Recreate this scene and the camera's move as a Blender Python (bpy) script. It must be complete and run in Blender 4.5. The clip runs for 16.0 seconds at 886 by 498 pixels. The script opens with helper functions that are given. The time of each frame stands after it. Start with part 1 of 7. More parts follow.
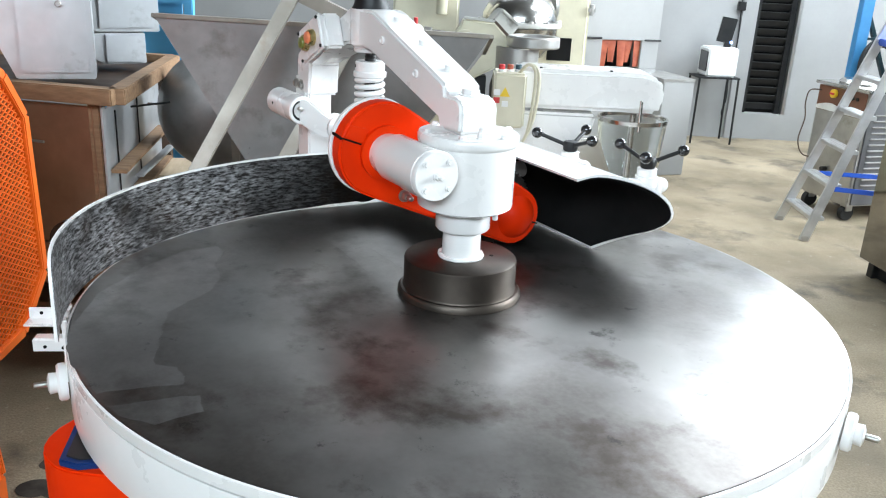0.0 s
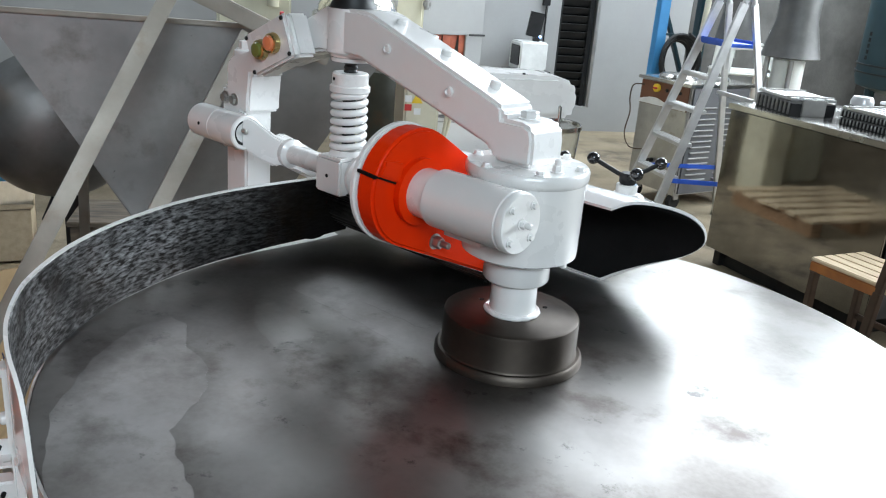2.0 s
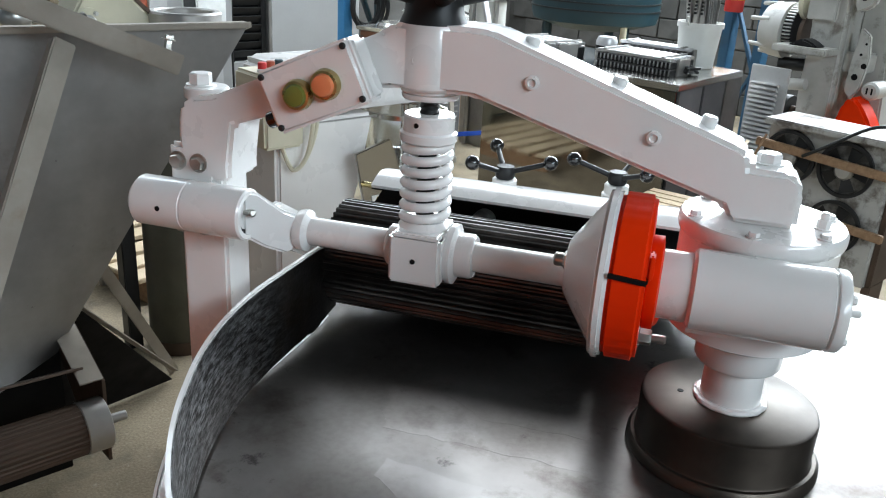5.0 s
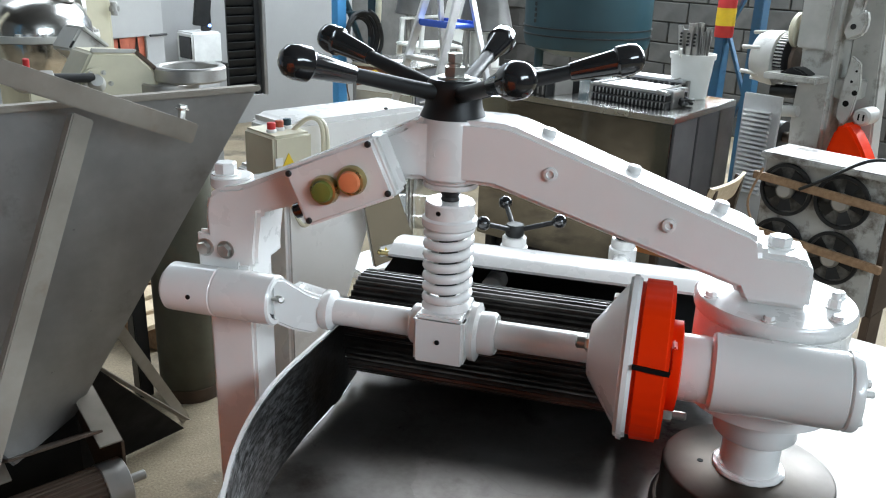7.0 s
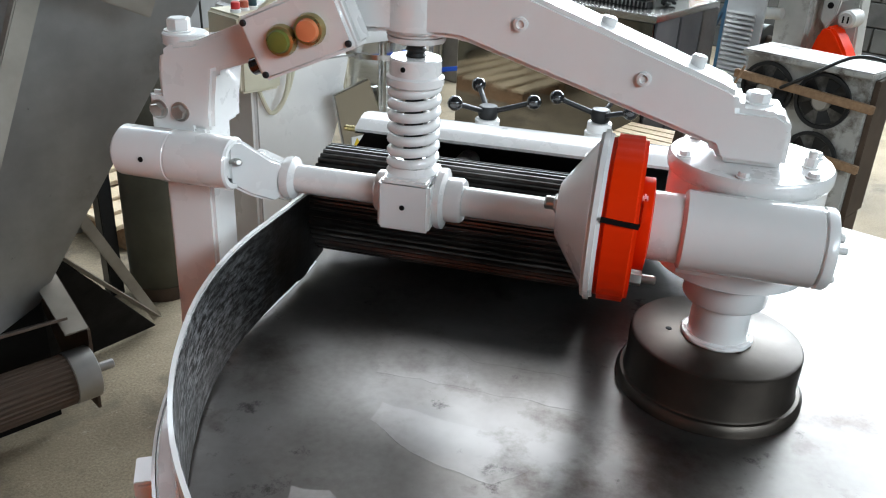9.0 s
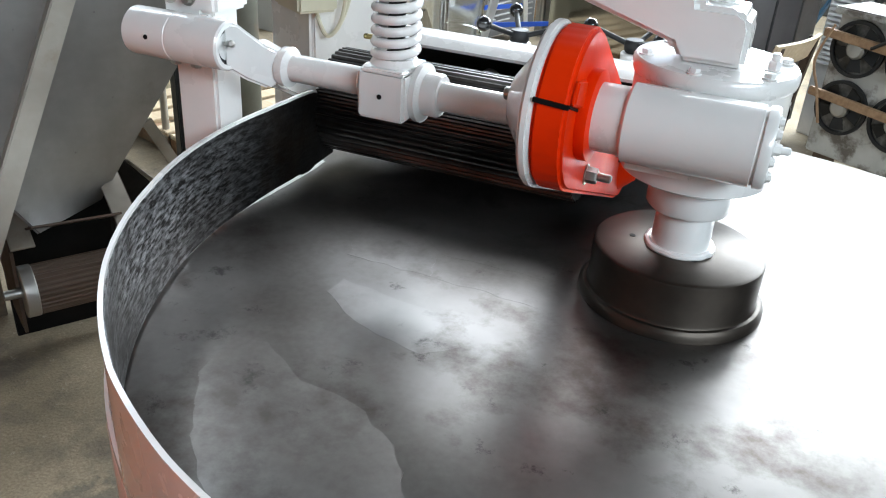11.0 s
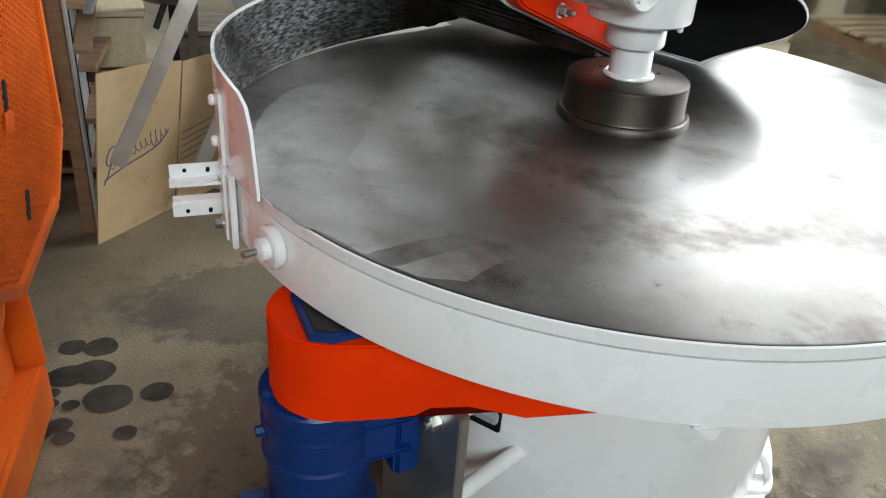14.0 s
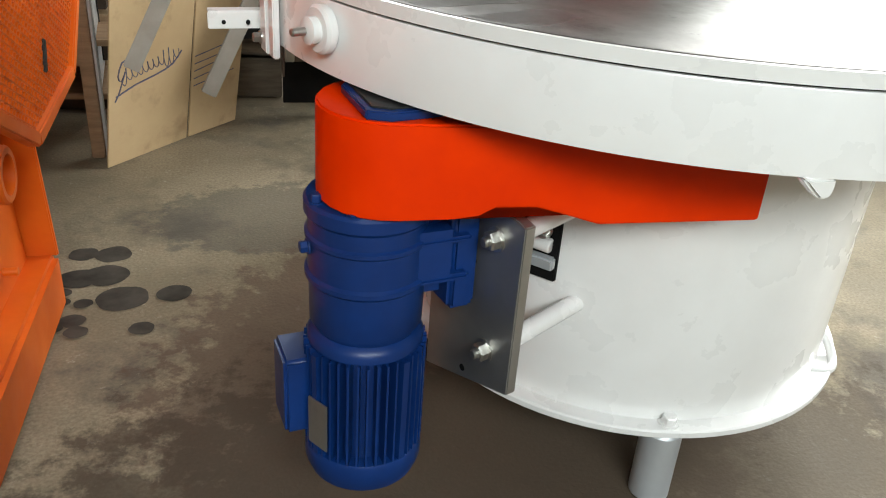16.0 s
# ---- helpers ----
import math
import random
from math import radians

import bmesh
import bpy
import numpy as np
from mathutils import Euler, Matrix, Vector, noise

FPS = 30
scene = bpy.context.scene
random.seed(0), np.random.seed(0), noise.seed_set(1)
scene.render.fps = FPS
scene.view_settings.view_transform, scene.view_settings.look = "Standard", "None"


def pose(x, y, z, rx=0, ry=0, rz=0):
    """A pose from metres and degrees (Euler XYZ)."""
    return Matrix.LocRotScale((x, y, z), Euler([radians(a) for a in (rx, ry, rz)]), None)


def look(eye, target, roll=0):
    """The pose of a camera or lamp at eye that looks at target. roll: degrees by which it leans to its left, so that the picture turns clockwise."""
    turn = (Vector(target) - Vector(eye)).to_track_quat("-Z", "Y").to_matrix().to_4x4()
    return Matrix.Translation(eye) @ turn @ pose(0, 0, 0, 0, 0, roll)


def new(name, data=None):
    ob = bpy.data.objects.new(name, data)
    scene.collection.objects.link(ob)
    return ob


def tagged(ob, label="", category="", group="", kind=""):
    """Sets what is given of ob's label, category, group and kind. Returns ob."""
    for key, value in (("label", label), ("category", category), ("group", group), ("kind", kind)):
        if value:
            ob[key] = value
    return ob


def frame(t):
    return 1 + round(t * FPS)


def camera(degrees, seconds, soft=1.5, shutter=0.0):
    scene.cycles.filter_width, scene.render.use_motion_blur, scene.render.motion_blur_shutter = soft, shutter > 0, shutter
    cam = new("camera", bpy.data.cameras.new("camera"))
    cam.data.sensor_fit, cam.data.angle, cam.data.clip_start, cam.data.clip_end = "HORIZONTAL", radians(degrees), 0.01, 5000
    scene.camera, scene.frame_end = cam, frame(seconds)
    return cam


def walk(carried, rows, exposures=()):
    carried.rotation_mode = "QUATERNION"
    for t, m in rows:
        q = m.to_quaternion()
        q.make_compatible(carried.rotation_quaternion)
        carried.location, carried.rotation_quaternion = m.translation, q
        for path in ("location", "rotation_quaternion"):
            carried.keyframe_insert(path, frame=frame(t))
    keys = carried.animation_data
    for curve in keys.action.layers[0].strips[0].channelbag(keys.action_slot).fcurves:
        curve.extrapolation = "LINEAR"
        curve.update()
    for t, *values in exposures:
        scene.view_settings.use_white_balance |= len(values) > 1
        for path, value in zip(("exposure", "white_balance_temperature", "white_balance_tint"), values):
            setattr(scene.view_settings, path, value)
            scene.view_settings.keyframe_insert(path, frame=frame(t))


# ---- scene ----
cam = camera(56.1, 16.0, 1.1)
PATH = [
    (0, -0.0320, -1.5590, 1.5040, 70.80, -2.74, 1.11),
    (0.5, -0.1240, -1.3920, 1.5030, 70.46, -2.73, 0.45),
    (1, -0.2230, -1.3060, 1.4890, 69.50, -3.84, -3.16),
    (1.5, -0.3700, -1.2570, 1.4940, 69.76, -2.91, -9.30),
    (2, -0.4750, -1.1800, 1.4790, 71.13, -4.35, -14.83),
    (2.5, -0.5600, -1.0190, 1.4740, 70.59, -2.55, -19.42),
    (3, -0.6920, -0.8840, 1.4700, 71.19, -4.17, -25.12),
    (3.5, -0.7680, -0.7580, 1.4520, 69.43, -2.90, -30.67),
    (4, -0.8120, -0.6160, 1.4540, 68.63, -2.79, -31.37),
    (4.5, -0.8650, -0.5080, 1.4640, 67.79, -2.96, -38.25),
    (5, -0.9330, -0.4320, 1.5050, 68.78, -3.08, -41.52),
    (5.2, -0.9590, -0.4200, 1.5310, 69.52, -2.34, -41.51),
    (7.3, -0.9670, -0.4050, 1.5980, 69.96, -1.50, -42.75),
    (7.5, -0.9630, -0.4030, 1.5940, 69.08, -1.40, -42.95),
    (8, -0.9570, -0.4050, 1.5680, 67.06, -1.57, -43.02),
    (8.5, -0.9490, -0.4070, 1.5430, 65.78, -2.55, -43.47),
    (9, -0.9440, -0.4150, 1.5150, 64.48, -2.53, -43.59),
    (9.5, -0.9440, -0.4260, 1.4850, 62.45, -2.39, -43.52),
    (10, -0.9150, -0.4610, 1.4700, 60.99, -2.80, -41.39),
    (10.2, -0.8893, -0.4844, 1.4433, 61.18, -2.93, -39.81),
    (12.3, -0.7556, -0.9146, 1.4669, 60.59, -5.34, -20.56),
    (12.5, -0.7153, -0.9794, 1.4710, 60.06, -5.28, -17.70),
    (13, -0.6937, -1.1540, 1.4613, 60.63, -3.05, -17.23),
    (13.5, -0.6824, -1.2876, 1.4345, 59.85, -2.64, -15.70),
    (14, -0.6542, -1.3765, 1.3964, 60.58, -3.61, -11.31),
    (14.5, -0.6888, -1.4245, 1.3149, 60.21, -3.24, -11.73),
    (15, -0.7599, -1.4585, 1.2581, 59.69, -2.39, -15.11),
    (15.5, -0.7545, -1.4417, 1.1582, 59.48, -3.71, -12.67),
    (16, -0.7354, -1.4162, 1.0743, 61.92, -3.68, -11.67),
]
# the film's camera darkens a little as it swings towards the bright side, and turns warmer near the floor
EXPOSURES = [(0, 0.97, 6500, 10), (1, 0.74, 6500, 10), (1.5, 0.56, 6500, 10), (2.5, 0.28, 6500, 10), (3.5, 0.29, 6500, 10), (5, 0.42, 6500, 10), (7.5, 0.44, 6500, 10), (9.5, 0.56, 6500, 10), (10.2, 0.74, 6500, 10), (12.5, 0.75, 6580, 10), (13.5, 0.62, 6750, 10), (14.5, 0.46, 7000, 10), (15.4, 0.5, 7050, 10), (16, 0.95, 7350, 10)]
walk(cam, [(t, pose(x, y, z, rx, ry, rz)) for t, x, y, z, rx, ry, rz in PATH], EXPOSURES)
# ---- end of path ----

# ---- light and exposure ----
world = bpy.data.worlds.new("sky")
scene.world = world
world.use_nodes = True
wn = world.node_tree
sky = wn.nodes.new("ShaderNodeTexSky")
sky.sky_type, sky.sun_disc, sky.sun_elevation, sky.sun_rotation = "NISHITA", False, radians(50), radians(60)
wn.links.new(sky.outputs["Color"], wn.nodes["Background"].inputs["Color"])
wn.nodes["Background"].inputs["Strength"].default_value = 0.12


def area_light(name, m, width, height, watts, colour=(0.862, 0.965, 1.032)):
    """A rectangular lamp of daylight colour, for the openings and the front fill."""
    lamp = bpy.data.lights.new(name, "AREA")
    lamp.shape, lamp.size, lamp.size_y, lamp.energy, lamp.color = "RECTANGLE", width, height, watts, colour
    ob = new(name, lamp)
    ob.matrix_world = m
    return ob


ROOF = 4.6
area_light("daylight_east", look((6.28, 2.2, 3.2), (0, 2.2, 2.6)), 5.6, 2.2, 660)
area_light("daylight_north", look((5.02, 6.48, 3.5), (5.02, 0, 3.0)), 1.6, 1.7, 160)
area_light("daylight_roof_north", look((0.0, 5.45, ROOF + 0.02), (0.0, 5.451, 0)), 2.9, 1.8, 72)
area_light("daylight_roof_east", look((4.2, 4.05, ROOF + 0.02), (4.2, 4.051, 0)), 3.95, 4.05, 275)
# added fill lamp behind the camera; the closed south wall has no gate
area_light("front_fill", look((-0.5, -5.42, 3.3), (-0.3, 0, 1.2)), 4.0, 2.0, 330, (0.81, 0.965, 1.075))

# ---- building helpers ----


def thing(name, at=(0, 0, 0), rz=0.0, label="", category="", group=""):
    ob = new(name)
    ob.empty_display_size = 0.1
    ob.matrix_world = pose(*at, 0, 0, rz)
    return tagged(ob, label, category, group)


def finish(bm, name, material, sharp=38):
    bmesh.ops.recalc_face_normals(bm, faces=bm.faces)
    me = bpy.data.meshes.new(name)
    bm.to_mesh(me)
    bm.free()
    for p in me.polygons:
        p.use_smooth = True
    me.set_sharp_from_angle(angle=radians(sharp))
    me.materials.append(material)
    return me


def part(name, bm, material, parent, label="", sharp=38):
    ob = new(name, finish(bm, name, material, sharp))
    ob.parent = parent
    return tagged(ob, label)


def solid(name, bm, material, label="", category="", kind="", sharp=38, group=""):
    return tagged(new(name, finish(bm, name, material, sharp)), label, category, group, kind)


def box(bm, c, s, turn=(0, 0, 0), bev=0.004, seg=2):
    m = pose(*c, *turn) @ Matrix.Diagonal((*s, 1))
    vs = bmesh.ops.create_cube(bm, size=1.0, matrix=m)["verts"]
    bev = min(bev, 0.45 * min(s))
    if bev > 0:
        es = list({e for v in vs for e in v.link_edges})
        bmesh.ops.bevel(bm, geom=es, offset=bev, segments=seg, affect="EDGES")
    return bm


def beam(bm, a, b, w, h, up=(0, 0, 1), bev=0.003):
    """A square bar from a to b, w wide and h high."""
    a, b = Vector(a), Vector(b)
    z = (b - a).normalized()
    x = Vector(up).cross(z)
    x = x.normalized() if x.length > 1e-4 else Vector((1, 0, 0))
    y = z.cross(x)
    m = Matrix((x, y, z)).transposed().to_4x4()
    m.translation = (a + b) / 2
    vs = bmesh.ops.create_cube(bm, size=1.0, matrix=m @ Matrix.Diagonal((w, h, (b - a).length, 1)))["verts"]
    if bev:
        bmesh.ops.bevel(bm, geom=list({e for v in vs for e in v.link_edges}), offset=min(bev, 0.4 * min(w, h)), segments=2, affect="EDGES")
    return bm


def lathe(bm, profile, a=(0, 0, 0), axis=(0, 0, 1), seg=40, closed=False, arc=1.0):
    """Turn (radius, height) points round an axis through a."""
    z = Vector(axis).normalized()
    x = z.orthogonal().normalized()
    y = z.cross(x)
    a = Vector(a)
    rings = []
    n = seg if arc >= 1 else seg + 1
    for r, h in profile:
        if r < 1e-6:
            rings.append([bm.verts.new(a + z * h)])
        else:
            rings.append([bm.verts.new(a + z * h + (x * math.cos(2 * math.pi * arc * i / seg) + y * math.sin(2 * math.pi * arc * i / seg)) * r) for i in range(n)])
    pairs = list(zip(rings, rings[1:])) + ([(rings[-1], rings[0])] if closed else [])
    for p, q in pairs:
        for i in range(seg):
            j = (i + 1) % n
            if len(p) == 1 and len(q) == 1:
                continue
            if len(p) == 1:
                bm.faces.new((p[0], q[i], q[j]))
            elif len(q) == 1:
                bm.faces.new((p[i], p[j], q[0]))
            else:
                bm.faces.new((p[i], p[j], q[j], q[i]))
    return bm


def rod(bm, a, b, r, r2=None, seg=24, bev=0.002):
    """A round bar from a to b with small chamfers."""
    a, b = Vector(a), Vector(b)
    r2 = r if r2 is None else r2
    n = (b - a).length
    k = min(bev, 0.4 * r, 0.4 * r2, 0.3 * n)
    return lathe(bm, [(0, 0), (r - k, 0), (r, k), (r2, n - k), (r2 - k, n), (0, n)], a, b - a, seg)


def ball(bm, c, r, seg=20, squash=1.0):
    bmesh.ops.create_uvsphere(bm, u_segments=seg, v_segments=seg // 2 + 2, radius=r, matrix=Matrix.Translation(c) @ Matrix.Diagonal((1, 1, squash, 1)))
    return bm


def hexbolt(bm, c, axis, r=0.011, h=0.009):
    """A hexagon head with its washer."""
    ax = Vector(axis).normalized()
    c = Vector(c)
    lathe(bm, [(0, -0.001), (r * 1.3, -0.001), (r * 1.3, 0.002), (0, 0.002)], c, ax, 20)
    lathe(bm, [(0, 0.002), (r, 0.002), (r, h - 0.002), (r * 0.86, h), (0, h)], c, ax, 6)
    return bm


def prism(bm, outline, lift, depth, bev=0.004, seg=2):
    """An outline in two coordinates, lifted to space by lift(p, q, d), given a depth."""
    lo = [bm.verts.new(lift(p, q, -depth / 2)) for p, q in outline]
    hi = [bm.verts.new(lift(p, q, depth / 2)) for p, q in outline]
    n = len(outline)
    fs = [bm.faces.new(lo[::-1]), bm.faces.new(hi)]
    for i in range(n):
        fs.append(bm.faces.new((lo[i], lo[(i + 1) % n], hi[(i + 1) % n], hi[i])))
    bmesh.ops.recalc_face_normals(bm, faces=fs)
    if bev:
        bmesh.ops.bevel(bm, geom=list({e for f in fs for e in f.edges}), offset=bev, segments=seg, affect="EDGES", clamp_overlap=True)
    return bm


def sheet(bm, rows, thick, closed=False):
    """A thin plate through a grid of points, thickened along its normals."""
    rows = [[Vector(p) for p in r] for r in rows]
    n, k = len(rows), len(rows[0])
    off = []
    for i in range(n):
        line = []
        for j in range(k):
            du = rows[min(i + 1, n - 1)][j] - rows[max(i - 1, 0)][j]
            dv = rows[i][min(j + 1, k - 1)] - rows[i][max(j - 1, 0)]
            line.append(du.cross(dv).normalized() * thick if du.cross(dv).length > 1e-12 else Vector((0, 0, thick)))
        off.append(line)
    A = [[bm.verts.new(rows[i][j]) for j in range(k)] for i in range(n)]
    B = [[bm.verts.new(rows[i][j] + off[i][j]) for j in range(k)] for i in range(n)]
    for i in range(n - 1):
        for j in range(k - 1):
            bm.faces.new((A[i][j], A[i + 1][j], A[i + 1][j + 1], A[i][j + 1]))
            bm.faces.new((B[i][j], B[i][j + 1], B[i + 1][j + 1], B[i + 1][j]))
    for i in range(n - 1):
        bm.faces.new((A[i][0], B[i][0], B[i + 1][0], A[i + 1][0]))
        bm.faces.new((A[i][-1], A[i + 1][-1], B[i + 1][-1], B[i][-1]))
    for j in range(k - 1):
        bm.faces.new((A[0][j], A[0][j + 1], B[0][j + 1], B[0][j]))
        bm.faces.new((A[-1][j], B[-1][j], B[-1][j + 1], A[-1][j + 1]))
    return bm


def hose(bm, points, r, seg=10, steps=6):
    """A round hose or wire through points, smoothed."""
    pts = [Vector(p) for p in points]
    path = []
    for i in range(len(pts) - 1):
        p0, p1, p2, p3 = pts[max(i - 1, 0)], pts[i], pts[i + 1], pts[min(i + 2, len(pts) - 1)]
        for s in range(steps):
            t = s / steps
            path.append(0.5 * (2 * p1 + (p2 - p0) * t + (2 * p0 - 5 * p1 + 4 * p2 - p3) * t * t + (3 * p1 - p0 - 3 * p2 + p3) * t ** 3))
    path.append(pts[-1])
    rings, ref = [], None
    for i, p in enumerate(path):
        d = (path[min(i + 1, len(path) - 1)] - path[max(i - 1, 0)]).normalized()
        ref = d.orthogonal().normalized() if ref is None else (ref - d * ref.dot(d)).normalized()
        s = d.cross(ref)
        rings.append([bm.verts.new(p + (ref * math.cos(2 * math.pi * k / seg) + s * math.sin(2 * math.pi * k / seg)) * r) for k in range(seg)])
    for a, b in zip(rings, rings[1:]):
        for k in range(seg):
            bm.faces.new((a[k], a[(k + 1) % seg], b[(k + 1) % seg], b[k]))
    bm.faces.new(rings[0][::-1])
    bm.faces.new(rings[-1])
    return bm


def B():
    return bmesh.new()


# ---- materials ----


def material(name, c1, c2=None, rough=0.5, rough2=None, metal=0.0, scale=8.0, fine=80.0, bump=0.1, depth=0.002, coat=0.0, spec=0.5, detail=6.0, contrast=(0.35, 0.65), stretch=(1, 1, 1), dirt=None, dirt_scale=2.0, dirt_at=(0.55, 0.7), per_piece=0.0, coat_rough=0.08, grain=0.35, mask=0.0, specks=None):
    """A surface with colour in two scales of patches, uneven gloss and fine relief."""
    m = bpy.data.materials.new(name)
    m.use_nodes = True
    nt = m.node_tree
    N, L = nt.nodes, nt.links
    bs = N["Principled BSDF"]
    co = N.new("ShaderNodeTexCoord")
    mp = N.new("ShaderNodeMapping")
    mp.inputs["Scale"].default_value = stretch
    L.new(co.outputs["Object"], mp.inputs["Vector"])

    def noise_at(s, d=detail, r=0.55):
        n = N.new("ShaderNodeTexNoise")
        n.inputs["Scale"].default_value, n.inputs["Detail"].default_value, n.inputs["Roughness"].default_value = s, d, r
        L.new(mp.outputs["Vector"], n.inputs["Vector"])
        return n.outputs["Fac"]

    def ramp(src, lo, hi, a=0.0, b=1.0):
        r = N.new("ShaderNodeMapRange")
        r.inputs["From Min"].default_value, r.inputs["From Max"].default_value = lo, hi
        r.inputs["To Min"].default_value, r.inputs["To Max"].default_value = a, b
        L.new(src, r.inputs["Value"])
        return r.outputs["Result"]

    def mix(fac, a, b, blend="MIX"):
        x = N.new("ShaderNodeMix")
        x.data_type, x.blend_type = "RGBA", blend
        for sock, val in ((x.inputs[0], fac), (x.inputs[6], a), (x.inputs[7], b)):
            if isinstance(val, (int, float)):
                sock.default_value = val
            elif isinstance(val, tuple):
                sock.default_value = (*val, 1.0)[:4]
            else:
                L.new(val, sock)
        return x.outputs[2]

    c2 = c2 or tuple(0.82 * v for v in c1)
    big, small = noise_at(scale), noise_at(fine, 3.0)
    spread = ramp(big, *contrast)
    if mask:
        both = N.new("ShaderNodeMath")
        both.operation = "MULTIPLY"
        L.new(spread, both.inputs[0])
        L.new(ramp(noise_at(mask, 4.0), 0.36, 0.62), both.inputs[1])
        spread = both.outputs["Value"]
    col = mix(spread, c1, c2)
    col = mix(ramp(small, 0.3, 0.7, 0.0, grain), col, mix(0.5, col, tuple(v * (1.0 - 0.45 * (grain > 0.5)) for v in c2)))
    if dirt:
        col = mix(ramp(noise_at(dirt_scale, 8.0, 0.65), *dirt_at, 0.0, 0.85), col, dirt)
    if specks:
        col = mix(ramp(noise_at(specks[1], 10.0, 0.75), specks[2], specks[3], 0.0, 0.8), col, specks[0])
    if per_piece:
        info = N.new("ShaderNodeObjectInfo")
        v = ramp(info.outputs["Random"], 0.0, 1.0, 1.0 - per_piece, 1.0 + per_piece)
        h = N.new("ShaderNodeHueSaturation")
        L.new(v, h.inputs["Value"])
        L.new(col, h.inputs["Color"])
        col = h.outputs["Color"]
    L.new(col, bs.inputs["Base Color"])
    r2 = rough + 0.12 if rough2 is None else rough2
    L.new(ramp(noise_at(scale * 1.7), 0.35, 0.68, rough, r2), bs.inputs["Roughness"])
    bs.inputs["Metallic"].default_value, bs.inputs["Coat Weight"].default_value, bs.inputs["Specular IOR Level"].default_value = metal, coat, spec
    bs.inputs["Coat Roughness"].default_value = coat_rough
    if bump:
        bp = N.new("ShaderNodeBump")
        bp.inputs["Strength"].default_value, bp.inputs["Distance"].default_value = bump, depth
        L.new(noise_at(fine * 0.8, 4.0), bp.inputs["Height"])
        L.new(bp.outputs["Normal"], bs.inputs["Normal"])
    return m


def glass(name, colour=(1, 1, 1), rough=0.05):
    m = bpy.data.materials.new(name)
    m.use_nodes = True
    bs = m.node_tree.nodes["Principled BSDF"]
    bs.inputs["Base Color"].default_value = (*colour, 1)
    bs.inputs["Transmission Weight"].default_value, bs.inputs["Roughness"].default_value, bs.inputs["IOR"].default_value = 1.0, rough, 1.3
    return m


def glow(name, colour, strength):
    m = bpy.data.materials.new(name)
    m.use_nodes = True
    bs = m.node_tree.nodes["Principled BSDF"]
    bs.inputs["Emission Color"].default_value = (*colour, 1)
    bs.inputs["Emission Strength"].default_value = strength
    return m


WHITE = material("white_enamel", (0.77, 0.755, 0.74), (0.71, 0.69, 0.67), 0.24, 0.36, scale=5, fine=38, bump=0.26, depth=0.0018, coat=0.65, coat_rough=0.05)
PLATE = material("blackened_steel", (0.124, 0.111, 0.102), (0.222, 0.21, 0.199), 0.31, 0.43, metal=0.92, scale=3.6, fine=110, grain=0.45, bump=0.05, depth=0.0002, detail=9.0, contrast=(0.40, 0.62), dirt=(0.062, 0.047, 0.039), dirt_scale=5.5, dirt_at=(0.52, 0.66), specks=((0.035, 0.03, 0.028), 13.0, 0.6, 0.68))
FILM = material("thin_dull_film", (0.13, 0.117, 0.109), (0.226, 0.214, 0.204), 0.295, 0.415, metal=0.92, scale=3.6, fine=110, grain=0.45, bump=0.05, depth=0.0002, detail=9.0, contrast=(0.40, 0.62), dirt=(0.08, 0.069, 0.062), dirt_scale=5.5, dirt_at=(0.52, 0.66), specks=((0.05, 0.046, 0.043), 13.0, 0.6, 0.68))


def scuffed_lining(name):
    """Blackened sheet whose short grey scuffs grow denser along the guard."""
    m = material(name, (0.012, 0.011, 0.011), (0.035, 0.03, 0.027), 0.34, 0.5, metal=0.75, scale=7, fine=180, bump=0.3, depth=0.0015, grain=0.4, dirt=(0.03, 0.018, 0.010), dirt_scale=9, dirt_at=(0.5, 0.68))
    N, L = m.node_tree.nodes, m.node_tree.links
    bs = N["Principled BSDF"]
    old = bs.inputs["Base Color"].links[0].from_socket
    co = N.new("ShaderNodeTexCoord")
    mp = N.new("ShaderNodeMapping")
    mp.inputs["Scale"].default_value = (0.42, 0.42, 1.7)
    L.new(co.outputs["Object"], mp.inputs["Vector"])

    def patches(scale, lo, hi, source):
        n = N.new("ShaderNodeTexNoise")
        n.inputs["Scale"].default_value, n.inputs["Detail"].default_value, n.inputs["Roughness"].default_value = scale, 7.0, 0.62
        L.new(source, n.inputs["Vector"])
        r = N.new("ShaderNodeMapRange")
        r.inputs["From Min"].default_value, r.inputs["From Max"].default_value = lo, hi
        L.new(n.outputs["Fac"], r.inputs["Value"])
        return r.outputs["Result"]

    xyz = N.new("ShaderNodeSeparateXYZ")
    L.new(co.outputs["Object"], xyz.inputs["Vector"])
    along = N.new("ShaderNodeMapRange")
    along.inputs["From Min"].default_value, along.inputs["From Max"].default_value = -0.02, 0.36
    along.inputs["To Min"].default_value, along.inputs["To Max"].default_value = 0.04, 1.0
    L.new(xyz.outputs["Y"], along.inputs["Value"])
    fac = along.outputs["Result"]
    for source in (patches(120, 0.41, 0.70, mp.outputs["Vector"]), patches(7.5, 0.28, 0.58, co.outputs["Object"])):
        mul = N.new("ShaderNodeMath")
        mul.operation = "MULTIPLY"
        L.new(fac, mul.inputs[0])
        L.new(source, mul.inputs[1])
        fac = mul.outputs["Value"]
    mx_ = N.new("ShaderNodeMix")
    mx_.data_type = "RGBA"
    mx_.inputs[7].default_value = (0.66, 0.66, 0.67, 1)
    L.new(fac, mx_.inputs[0])
    L.new(old, mx_.inputs[6])
    L.new(mx_.outputs[2], bs.inputs["Base Color"])
    return m


